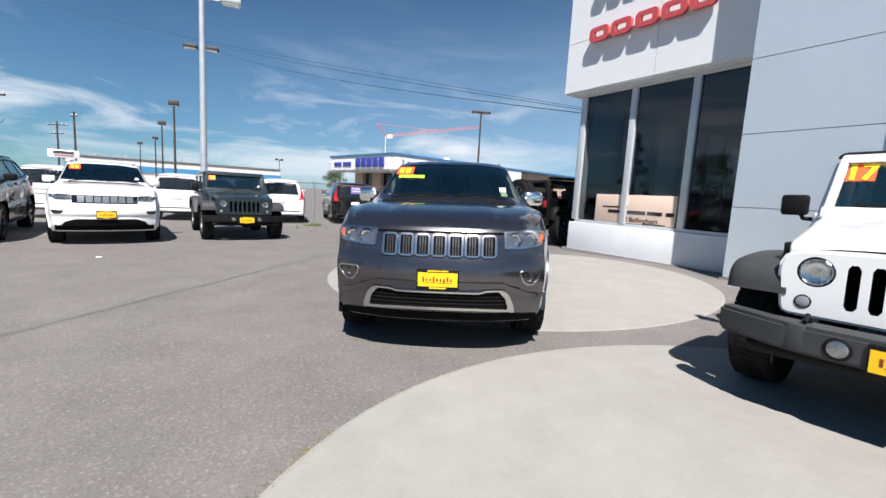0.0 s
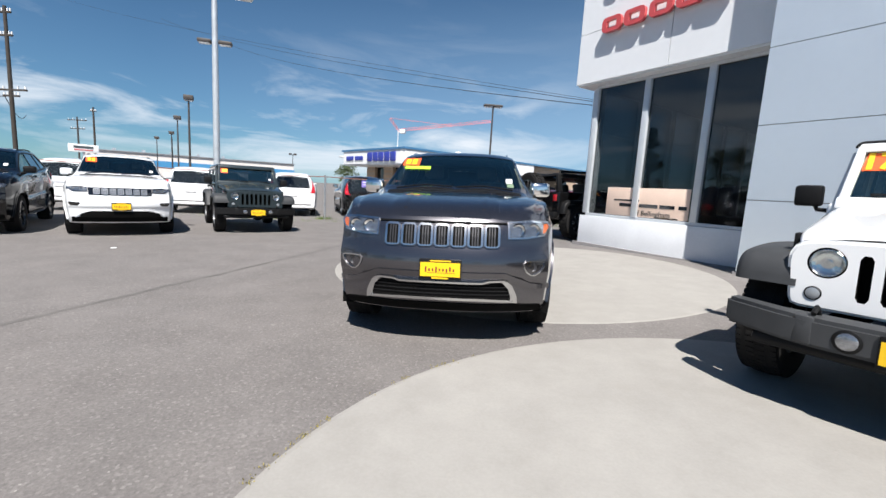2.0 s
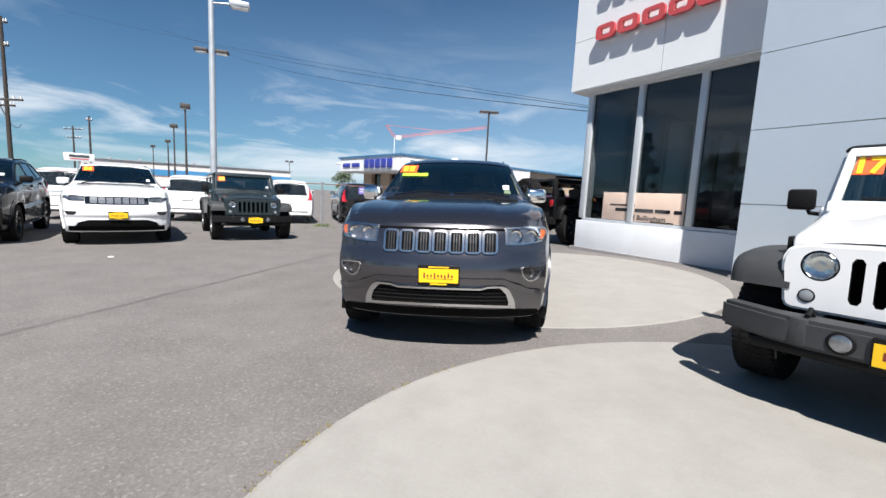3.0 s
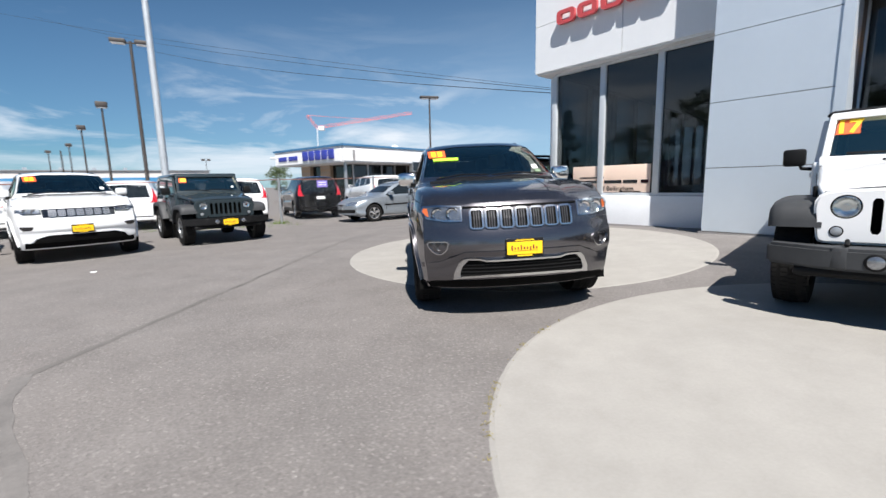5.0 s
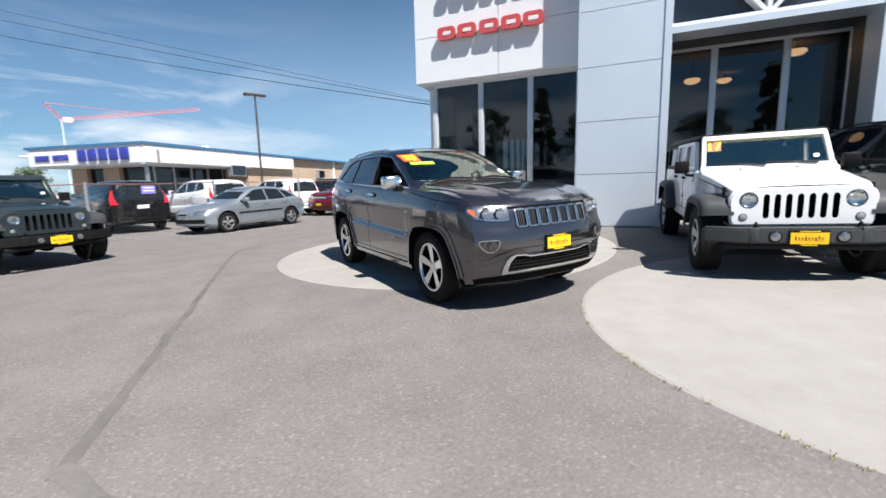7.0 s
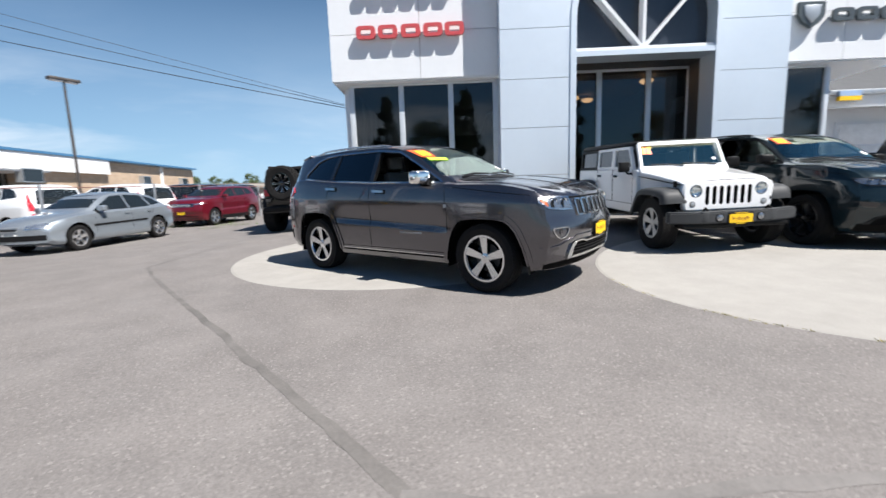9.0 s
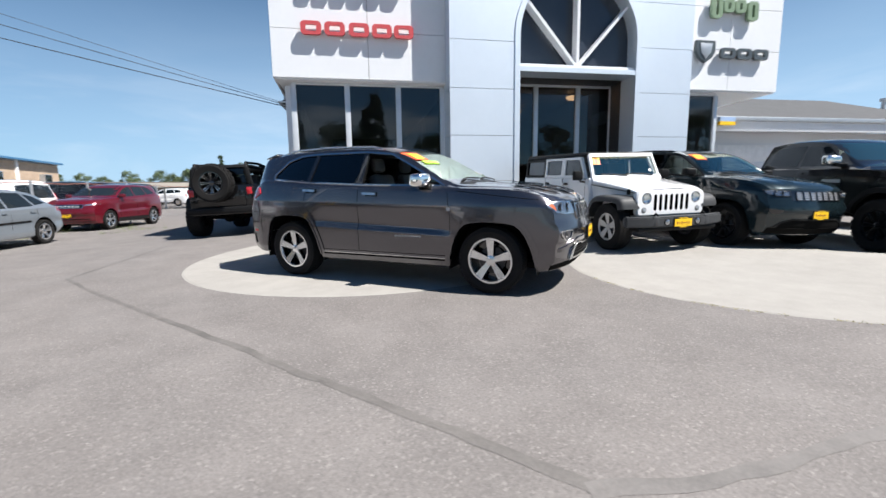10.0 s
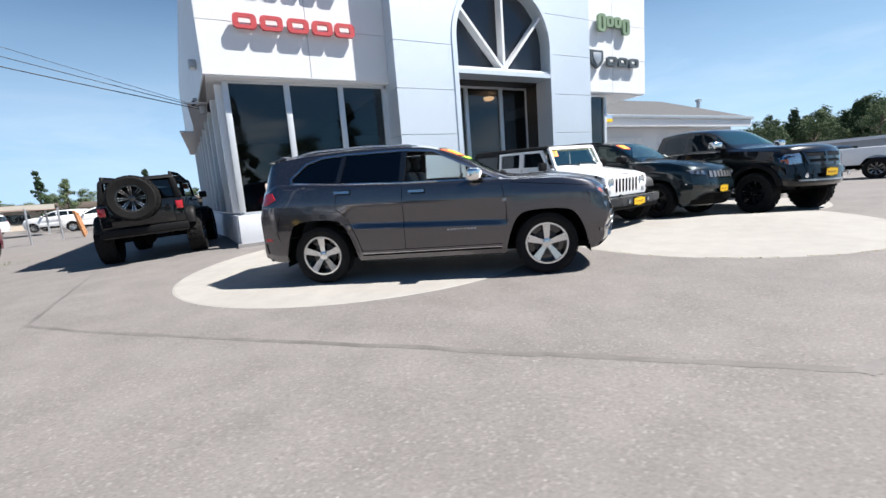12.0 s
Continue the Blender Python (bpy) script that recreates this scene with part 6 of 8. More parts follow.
def offroader(label, mat, base, wheels, r, lift=0.0, flare=M_GREYPLASTIC, top=M_BLACK, bumper=M_GREYPLASTIC, number=False, big_spare=None, doors=2, open_top=False):
    car = empty("offroader", Matrix(), label, "car", "cars on the lot")
    xf, xr = base / 2, -base / 2
    L = lift
    back, cowl = xr - 0.58, xf - 0.74
    # tub with wheel openings
    bm = bmesh.new()
    add_box(bm, back, cowl + 0.02, -0.79, 0.79, 0.46 + L, 1.20 + L, 0.035, seg=3)
    tub = bm_mesh("body", bm, [mat, M_UNDER], True)
    bm = bmesh.new()
    add_box(bm, back + 0.05, cowl - 0.10, -0.72, 0.72, 0.62 + L, 1.4 + L)
    cab = bm_mesh("cutter", bm, M_SEAT)
    cuts = [cab]
    wellp = [(xr - 0.50, 0.40 + L), (xr - 0.46, 0.86 + L), (xr - 0.30, 0.97 + L), (xr + 0.30, 0.97 + L), (xr + 0.48, 0.80 + L), (xr + 0.56, 0.40 + L)]
    for y0, y1 in ((0.60, 1.0), (-1.0, -0.60)):
        cuts.append(prism_mesh(wellp, y0, y1, "y"))
    tub = cut_mesh(tub, cuts)
    tub.shade_smooth()
    tub.set_sharp_from_angle(angle=radians(35))
    part("body", tub, car)
    full, L = L, L - 0.095
    # engine box and hood
    hexa("engine_bay", [(cowl, -0.66, 0.60 + L), (xf + 0.30, -0.56, 0.66 + L), (xf + 0.30, 0.56, 0.66 + L), (cowl, 0.66, 0.60 + L), (cowl, -0.735, 1.175 + L), (xf + 0.303, -0.622, 1.055 + L), (xf + 0.303, 0.622, 1.055 + L), (cowl, 0.735, 1.175 + L)], mat, 0.02, car)
    rows = []
    for k in range(15):
        u = k / 14
        x = cowl + 0.01 + (xf + 0.365 - cowl) * u
        hw = 0.745 - 0.098 * u - 0.030 * smooth_step(0.88, 1.0, u)
        zt = 1.268 - 0.150 * u ** 1.2 - 0.024 * smooth_step(0.88, 1.0, u) + L
        sd = 0.085 - 0.045 * u
        bl = 0.014 * (1 - smooth_step(0.86, 0.97, u))
        half = [(hw, zt - sd), (hw, zt - sd * 0.6), (hw - 0.012, zt - sd * 0.26), (hw - 0.035, zt - 0.006), (hw - 0.08, zt), (0.46 - 0.06 * u, zt + 0.008), (0.42 - 0.06 * u, zt + 0.008 + bl), (0.2, zt + 0.016 + bl), (0.0, zt + 0.018 + bl)]
        rows.append([(x, y, z) for y, z in half] + [(x, -y, z) for y, z in reversed(half[:-1])])
    nose = []
    for x, y, z in rows[-1]:
        nose.append((x + 0.012, y * 0.99, rows[-1][0][2] + (z - rows[-1][0][2]) * 0.55))
    rows.append(nose)
    rows.append([(x, y, rows[-2][0][2]) for x, y, z in nose])
    m = len(rows[0])
    vs = [p for r_ in rows for p in r_]
    fs = [(a * m + b, a * m + b + 1, (a + 1) * m + b + 1, (a + 1) * m + b) for a in range(len(rows) - 1) for b in range(m - 1)]
    fs += [tuple(range(m)), tuple(a * m for a in range(len(rows) - 1, -1, -1)), tuple(a * m + m - 1 for a in range(len(rows)))]
    bm = bmesh.new()
    bv = [bm.verts.new(v) for v in vs]
    for f in fs:
        bm.faces.new([bv[e] for e in f])
    hood = part("hood", bm_mesh("hood", bm, mat, True, 40), car)
    for sg in (1, -1):
        tube("washer_nozzle", [(cowl + 0.12, sg * 0.30, 1.26 + L), (cowl + 0.13, sg * 0.30, 1.30 + L)], 0.012, M_BLACK, hood, sides=6)
        seam = [(cowl + 0.01, sg * 0.7462, 1.182 + L), (xf + 0.33, sg * 0.6465, 1.066 + L)]
        tube("panel_gap", seam, 0.005, M_UNDER, hood, sides=4)
    lip = [(xf + 0.384, 0.06 * k, 1.114 - 0.034 * abs(0.1 * k) ** 3 + L) for k in range(-10, 11)]
    tube("panel_gap", lip, 0.006, M_UNDER, hood, sides=4)
    for sg in (1, -1):
        bm = bmesh.new()
        add_box(bm, xf + 0.20, xf + 0.27, sg * 0.668 - 0.014, sg * 0.668 + 0.014, 1.03 + L, 1.12 + L, 0.010)
        part("hood_latch", bm_mesh("hood_latch", bm, M_BLACK, True), hood)
    # grille with seven slots and lamps
    gh = [(0.585, 0.690), (0.622, 0.704), (0.636, 0.740), (0.656, 0.960), (0.650, 1.015), (0.628, 1.058), (0.588, 1.086), (0.52, 1.100), (0.26, 1.108)]
    gp = gh + [(-a, b) for a, b in reversed(gh)]
    bm = bmesh.new()
    add_prism(bm, [(a, b + L) for a, b in gp], xf + 0.34, xf + 0.43, "x")
    bmesh.ops.recalc_face_normals(bm, faces=bm.faces)
    bmesh.ops.bevel(bm, geom=[e for e in bm.edges if min(v.co.x for v in e.verts) > xf + 0.42], offset=0.018, segments=3, affect="EDGES")
    gme = bm_mesh("grille", bm, [mat, M_UNDER], True)
    cuts = []
    for i in range(7):
        c = (i - 3) * 0.1015
        w2 = 0.0285
        cuts.append(prism_mesh([(c - w2, 0.795 + L), (c - w2 * 0.5, 0.77 + L), (c + w2 * 0.5, 0.77 + L), (c + w2, 0.795 + L), (c + w2, 1.008 + L), (c + w2 * 0.5, 1.032 + L), (c - w2 * 0.5, 1.032 + L), (c - w2, 1.008 + L)], xf + 0.30, xf + 0.6, "x"))
    for sg in (1, -1):
        hole = [(sg * 0.470 + 0.090 * math.cos(2 * math.pi * k / 28), 0.971 + L + 0.090 * math.sin(2 * math.pi * k / 28)) for k in range(28)]
        cuts.append(prism_mesh(hole, xf + 0.385, xf + 0.6, "x"))
    gme = cut_mesh(gme, cuts)
    gme.shade_smooth()
    gme.set_sharp_from_angle(angle=radians(35))
    gr = part("grille", gme, car)
    box("radiator", xf + 0.305, xf + 0.338, -0.52, 0.52, 0.71 + L, 1.07 + L, M_UNDER, 0.0, gr)
    for sg in (1, -1):
        h = disc("headlight", xf + 0.386, sg * 0.470, 0.972 + L, 0.089, 0.012, M_GLOSSBLACK, car)
        vs, fs = lathe_faces([(0.001, 0.004), (0.035, 0.006), (0.056, 0.012), (0.072, 0.022), (0.079, 0.030), (0.083, 0.026), (0.083, 0.0), (0.001, 0.0)], 18, "z")
        m = Matrix.Translation((xf + 0.402, sg * 0.470, 0.970 + L)) @ Vector((1, 0, 0)).to_track_quat("Z", "Y").to_matrix().to_4x4()
        part("reflector", to_mesh("reflector", [m @ Vector(v) for v in vs], fs, M_CHROME), h)
        disc("bulb", xf + 0.406, sg * 0.470, 0.970 + L, 0.020, 0.018, M_CHROME, h)
        g = disc("lens", xf + 0.430, sg * 0.470, 0.972 + L, 0.080, 0.003, M_LAMPGLASS, h, dome=0.006)
        g.visible_shadow = False
        t = disc("turn_signal", xf + 0.425, sg * 0.515, 0.785 + L, 0.042, 0.010, M_BLACK, car)
        disc("lens", xf + 0.434, sg * 0.515, 0.785 + L, 0.034, 0.003, M_STEEL, t, dome=0.004)
    L = full
    # windshield frame and glass
    wb, wt2 = (cowl + 0.02, 1.19 + L), (cowl - 0.20, 1.635 + L)
    for sg in (1, -1):
        hexa("windshield_frame", [(wb[0] - 0.05, sg * 0.672, wb[1]), (wb[0] + 0.02, sg * 0.672, wb[1]), (wb[0] + 0.02, sg * 0.732, wb[1]), (wb[0] - 0.05, sg * 0.732, wb[1]), (wt2[0] - 0.05, sg * 0.642, wt2[1]), (wt2[0] + 0.02, sg * 0.642, wt2[1]), (wt2[0] + 0.02, sg * 0.694, wt2[1]), (wt2[0] - 0.05, sg * 0.694, wt2[1])], mat, 0.012, car)
    hexa("windshield_frame", [(wt2[0] - 0.05, -0.694, wt2[1] - 0.05), (wt2[0] + 0.045, -0.694, wt2[1] - 0.05), (wt2[0] + 0.045, 0.694, wt2[1] - 0.05), (wt2[0] - 0.05, 0.694, wt2[1] - 0.05), (wt2[0] - 0.06, -0.684, wt2[1] + 0.015), (wt2[0] + 0.02, -0.684, wt2[1] + 0.015), (wt2[0] + 0.02, 0.684, wt2[1] + 0.015), (wt2[0] - 0.06, 0.684, wt2[1] + 0.015)], mat, 0.012, car)
    hexa("windshield_frame", [(wb[0] - 0.06, -0.738, wb[1] - 0.03), (wb[0] + 0.035, -0.738, wb[1] - 0.03), (wb[0] + 0.035, 0.738, wb[1] - 0.03), (wb[0] - 0.06, 0.738, wb[1] - 0.03), (wb[0] - 0.08, -0.738, wb[1] + 0.055), (wb[0] + 0.0, -0.738, wb[1] + 0.055), (wb[0] + 0.0, 0.738, wb[1] + 0.055), (wb[0] - 0.08, 0.738, wb[1] + 0.055)], mat, 0.012, car)
    ga, gb = Vector((wb[0] - 0.02, 0, wb[1] + 0.05)), Vector((wt2[0] + 0.0, 0, wt2[1] - 0.05))
    d = (gb - ga).normalized()
    nn = Vector((d.z, 0, -d.x))
    bm = bmesh.new()
    v = [bm.verts.new(ga + Vector((0, -0.683, 0))), bm.verts.new(ga + Vector((0, 0.683, 0))), bm.verts.new(gb + Vector((0, 0.65, 0))), bm.verts.new(gb + Vector((0, -0.65, 0)))]
    bm.faces.new(v)
    g = part("windshield", bm_mesh("windshield", bm, M_FLATGLASS), car)
    g.visible_shadow = False

    def on_glass(y, k, out):
        return ga + (gb - ga) * k + nn * out + Vector((0, y, 0))
    st = part("sticker", to_mesh("sticker", [on_glass(y, k, 0.006) for y, k in ((-0.645, 0.58), (-0.475, 0.58), (-0.475, 0.96), (-0.635, 0.96))], [(0, 1, 2, 3)], M_STICK_R), car, "orange red year sticker")
    if number:
        me = text_mesh("17", 0.19, M_STICK_Y, 0.001, 0.007)
        mt = Matrix((Vector((0, 1, 0)), d, nn)).transposed().to_4x4()
        mt.translation = on_glass(-0.56, 0.62, 0.011)
        part("lettering", me, st, m=mt)
    else:
        for y0 in (-0.60, -0.535):
            part("lettering", to_mesh("lettering", [on_glass(y, k, 0.009) for y, k in ((y0, 0.66), (y0 + 0.05, 0.66), (y0 + 0.05, 0.89), (y0, 0.89))], [(0, 1, 2, 3)], M_STICK_Y), st)
    part("label", to_mesh("label", [on_glass(y, k, 0.006) for y, k in ((0.52, 0.18), (0.58, 0.18), (0.58, 0.30), (0.52, 0.30))], [(0, 1, 2, 3)], M_WHITE), car)
    for y0, y1 in ((-0.55, 0.0), (0.0, 0.55)):
        bm = bmesh.new()
        add_tube(bm, [on_glass(y1, -0.06, 0.03), on_glass((y0 + y1) / 2, 0.02, 0.03), on_glass(y0, 0.05, 0.02)], 0.010, 6)
        part("wiper", bm_mesh("wiper", bm, M_BLACK), car)
    # roof and side windows
    zr, zbelt = 1.695 + L, 1.20 + L
    if not open_top:
        hexa("roof", [(back + 0.03, -0.745, zr - 0.09), (wt2[0] + 0.02, -0.735, zr - 0.075), (wt2[0] + 0.02, 0.735, zr - 0.075), (back + 0.03, 0.745, zr - 0.09), (back + 0.08, -0.71, zr), (wt2[0] - 0.02, -0.70, zr - 0.02), (wt2[0] - 0.02, 0.70, zr - 0.02), (back + 0.08, 0.71, zr)], top, 0.03, car, "black hard roof", seg=3)
    cuts_x = [cowl - 0.10]
    if doors == 4:
        splits = [(cowl - 0.16, cowl - 0.93, mat), (cowl - 1.00, cowl - 1.70, mat), (cowl - 1.78, back + 0.10, top)]
    else:
        splits = [(cowl - 0.16, cowl - 1.08, mat), (cowl - 1.18, back + 0.10, top)]
    for sg in (1, -1):
        if open_top:
            break
        for k, (xa, xb, pm) in enumerate(splits):
            lean = 0.22 if k == 0 else 0.0
            zt = zr - 0.10
            po = [(xa + 0.05, zbelt), (xa + 0.05 - lean * 1.02, zt), (xb - 0.03, zt), (xb - 0.03, zbelt)]
            pi = [(xa - 0.03, zbelt + 0.05), (xa - 0.02 - lean * 0.92, zt - 0.05), (xb + 0.04, zt - 0.05), (xb + 0.04, zbelt + 0.05)]
            bm = bmesh.new()
            for a in range(4):
                b = (a + 1) % 4
                q = [po[a], po[b], pi[b], pi[a]]
                lo = [(p[0], sg * (0.785 - (p[1] - zbelt) * 0.085), p[1]) for p in q]
                hi = [(p[0], sg * (0.735 - (p[1] - zbelt) * 0.085), p[1]) for p in q]
                v = [bm.verts.new(p) for p in lo + hi]
                for f in ((0, 1, 2, 3), (7, 6, 5, 4), (0, 4, 5, 1), (1, 5, 6, 2), (2, 6, 7, 3), (3, 7, 4, 0)):
                    bm.faces.new([v[i] for i in f])
            part("door_frame" if pm is mat else "top_side", bm_mesh("door_frame", bm, pm), car)
            v = [(p[0], sg * (0.76 - (p[1] - zbelt) * 0.085), p[1]) for p in pi]
            g = part("window_glass", to_mesh("window_glass", v, [(0, 1, 2, 3)], M_PRIVACY), car)
            g.visible_shadow = False
        # door seams, hinges, handles
        for k, (xa, xb, pm) in enumerate(splits):
            if pm is not mat:
                continue
            for q in (((xa + 0.04, 1.19), (xa + 0.04, 0.628)), ((xa + 0.04, 0.62), (xb, 0.62)), ((xb, 0.628), (xb, 1.19))):
                (x0, z0), (x1, z1) = q
                bm = bmesh.new()
                add_box(bm, min(x0, x1) - 0.004, max(x0, x1) + 0.004, min(sg * 0.786, sg * 0.7925), max(sg * 0.786, sg * 0.7925), min(z0, z1) - 0.004 + L, max(z0, z1) + 0.004 + L)
                part("panel_gap", bm_mesh("panel_gap", bm, M_UNDER), car)
            box("door_handle", xb + 0.06, xb + 0.20, min(sg * 0.79, sg * 0.825), max(sg * 0.79, sg * 0.825), 1.06 + L, 1.10 + L, M_BLACK, 0.012, car)
            for hz in (0.76, 1.05):
                box("hinge", xa + 0.01, xa + 0.10, min(sg * 0.788, sg * 0.815), max(sg * 0.788, sg * 0.815), hz + L, hz + 0.05 + L, mat, 0.01, car)
    if open_top:
        # roll cage and a dark soft top with open sides
        for sg in (1, -1):
            tube("roll_bar", [(wt2[0], sg * 0.62, wt2[1]), (xr + 0.6, sg * 0.62, 1.76 + L), (back + 0.15, sg * 0.62, 1.74 + L), (back + 0.08, sg * 0.64, 1.2 + L)], 0.035, M_BLACK, car)
            tube("roll_bar", [(xr + 0.75, sg * 0.62, 1.76 + L), (xr + 0.70, sg * 0.68, 0.9 + L)], 0.035, M_BLACK, car)
        hexa("soft_top", [(back + 0.02, -0.70, zr - 0.07), (wt2[0] + 0.02, -0.70, zr - 0.06), (wt2[0] + 0.02, 0.70, zr - 0.06), (back + 0.02, 0.70, zr - 0.07), (back + 0.10, -0.66, zr + 0.01), (wt2[0] - 0.02, -0.65, zr - 0.01), (wt2[0] - 0.02, 0.65, zr - 0.01), (back + 0.10, 0.66, zr + 0.01)], top, 0.03, car, "black soft top")
        for sg in (1, -1):
            hexa("top_corner", [(back + 0.0, sg * 0.64, zbelt), (back + 0.16, sg * 0.72, zbelt), (back + 0.16, sg * 0.76, zbelt), (back + 0.0, sg * 0.76, zbelt), (back + 0.03, sg * 0.60, zr - 0.06), (back + 0.14, sg * 0.64, zr - 0.06), (back + 0.14, sg * 0.68, zr - 0.06), (back + 0.03, sg * 0.68, zr - 0.06)], top, 0.012, car)
    else:
        for sg in (1, -1):
            hexa("top_corner", [(back + 0.0, sg * 0.60, zbelt), (back + 0.10, sg * 0.62, zbelt), (back + 0.14, sg * 0.775, zbelt), (back + 0.0, sg * 0.775, zbelt), (back + 0.05, sg * 0.55, zr - 0.08), (back + 0.13, sg * 0.56, zr - 0.08), (back + 0.16, sg * 0.70, zr - 0.08), (back + 0.05, sg * 0.70, zr - 0.08)], top, 0.012, car)
    v = [(back + 0.02, -0.62, zbelt + 0.04), (back + 0.02, 0.62, zbelt + 0.04), (back + 0.07, 0.56, zr - 0.10), (back + 0.07, -0.56, zr - 0.10)]
    part("rear_glass", to_mesh("rear_glass", v, [(0, 1, 2, 3)], M_PRIVACY), car)
    # flares
    for sg in (1, -1):
        fo = [(xf + 0.435, 0.715), (xf + 0.425, 0.80), (xf + 0.385, 0.875), (xf + 0.29, 0.915), (xf + 0.05, 0.928), (xf - 0.20, 0.925), (xf - 0.36, 0.905), (xf - 0.48, 0.82), (xf - 0.66, 0.52)]
        rear = [(xr + 0.66, 0.56), (xr + 0.56, 0.76), (xr + 0.46, 0.90), (xr + 0.34, 0.98), (xr + 0.12, 0.995), (xr - 0.12, 0.995), (xr - 0.34, 0.98), (xr - 0.46, 0.90), (xr - 0.52, 0.76), (xr - 0.54, 0.62)]
        for o, y0 in ((fo, 0.60), (rear, 0.77)):
            part("fender", fender_mesh([(p[0], p[1] + L) for p in o], sg, y0, flare), car, "dark grey plastic fender flare")
        box("fender_side", xf - 0.68, xf + 0.36, min(sg * 0.55, sg * 0.60), max(sg * 0.55, sg * 0.60), 0.60 + L, 0.90 + L, M_UNDER, 0.0, car)
    # bumpers, steps, underside
    bm = bmesh.new()
    add_prism(bm, [(xf + 0.52, -0.60), (xf + 0.42, -0.90), (xf + 0.54, -0.92), (xf + 0.66, -0.62), (xf + 0.70, -0.45), (xf + 0.70, 0.45), (xf + 0.66, 0.62), (xf + 0.54, 0.92), (xf + 0.42, 0.90), (xf + 0.52, 0.60)], 0.435 + L, 0.60 + L, "z")
    bmesh.ops.recalc_face_normals(bm, faces=bm.faces)
    bmesh.ops.bevel(bm, geom=bm.edges[:], offset=0.022, segments=2, affect="EDGES")
    bp = part("bumper", bm_mesh("bumper", bm, bumper, True), car)
    for sg in (1, -1):
        fg = disc("fog_lamp", xf + 0.695, sg * 0.285, 0.515 + L, 0.062, 0.012, M_BLACK, bp)
        disc("fog_lens", xf + 0.704, sg * 0.285, 0.515 + L, 0.046, 0.006, M_HOUSING, bp, dome=0.008)
        tube("tow_hook", [(xf + 0.56, sg * 0.44, 0.59 + L), (xf + 0.62, sg * 0.44, 0.65 + L), (xf + 0.67, sg * 0.44, 0.62 + L)], 0.014, M_BLACK, bp)
        hexa("bumper_rib", [(xf + 0.60, sg * 0.43, 0.43 + L), (xf + 0.708, sg * 0.43, 0.45 + L), (xf + 0.690, sg * 0.52, 0.45 + L), (xf + 0.58, sg * 0.52, 0.43 + L), (xf + 0.60, sg * 0.43, 0.605 + L), (xf + 0.70, sg * 0.43, 0.605 + L), (xf + 0.682, sg * 0.52, 0.605 + L), (xf + 0.58, sg * 0.52, 0.605 + L)], bumper, 0.012, bp)
    plate(car, xf + 0.707, 0.500 + L, w=0.34, h=0.17)
    box("valance", xf + 0.38, xf + 0.62, -0.74, 0.74, 0.36 + L, 0.434 + L, M_BLACK, 0.03, car, "black plastic valance under the bumper")
    box("headliner", back + 0.12, cowl - 0.26, -0.69, 0.69, 1.578 + L, 1.596 + L, M_SEAT, 0.0, car)
    box("skid", xf + 0.30, xf + 0.50, -0.45, 0.45, 0.37 + L, 0.50 + L, M_UNDER, 0.02, car)
    bm = bmesh.new()
    for sg in (1, -1):
        add_box(bm, back + 0.1, xf + 0.45, sg * 0.42 - 0.05, sg * 0.42 + 0.05, 0.42 + L, 0.54 + L)
    add_box(bm, back + 0.3, cowl, -0.6, 0.6, 0.46 + L, 0.53 + L)
    part("chassis", bm_mesh("chassis", bm, M_UNDER), car)
    for ax in (xf, xr):
        bm = bmesh.new()
        add_tube(bm, [(ax, -0.68, r), (ax, 0.68, r)], 0.045)
        bmesh.ops.create_uvsphere(bm, u_segments=12, v_segments=8, radius=0.14, matrix=Matrix.Translation((ax, 0.1, r)))
        part("axle", bm_mesh("axle", bm, M_UNDER), car)
        for y in (0.785, -0.785):
            put_wheel(car, wheels, ax, y + (0.06 if y > 0 else -0.06) * (lift > 0), r)
    seats(car, (xf - 1.25, xf - 2.05) if doors == 4 else (xf - 1.25,), z=0.72 + L, w=0.36)
    box("dashboard", cowl - 0.42, cowl - 0.12, -0.70, 0.70, 0.90 + L, 1.22 + L, M_SEAT, 0.06, car)
    # mirrors on arms
    for sg in (1, -1):
        mo = box("mirror", cowl - 0.18, cowl - 0.08, min(sg * 0.85, sg * 1.03), max(sg * 0.85, sg * 1.03), 1.165 + L, 1.335 + L, M_BLACK, 0.025, car)
        tube("mirror_arm", [(cowl - 0.13, sg * 0.78, 1.13 + L), (cowl - 0.13, sg * 0.88, 1.14 + L), (cowl - 0.13, sg * 0.90, 1.19 + L)], 0.018, M_BLACK, mo)
    # tail
    for sg in (1, -1):
        t = box("tail_lamp", back - 0.045, back + 0.01, min(sg * 0.62, sg * 0.78), max(sg * 0.62, sg * 0.78), 0.93 + L, 1.14 + L, M_BLACK, 0.012, car)
        box("lens", back - 0.058, back - 0.046, min(sg * 0.635, sg * 0.765), max(sg * 0.635, sg * 0.765), 0.95 + L, 1.12 + L, M_TAIL, 0.004, t, "red lens")
    box("tailgate", back - 0.02, back + 0.0, -0.58, 0.58, 0.62 + L, 1.19 + L, mat, 0.008, car)
    box("bumper", back - 0.16, back - 0.02, -0.80, 0.80, 0.50 + L, 0.66 + L, bumper, 0.03, car)
    sm = big_spare or wheels
    sp = new("spare_wheel")
    sp.parent = car
    sp.matrix_basis = Matrix.Translation((back - 0.20 - 0.06 * (lift > 0), 0.06, 1.03 + L + (0.23 if lift else 0.0))) @ Matrix.Rotation(radians(90), 4, "Z")
    part("tyre", sm[0], sp)
    part("rim", sm[1], sp)
    box("spare_mount", back - 0.12, back - 0.02, -0.14, 0.22, 0.93 + L, 1.13 + L, M_BLACK, 0.01, car)
    return car


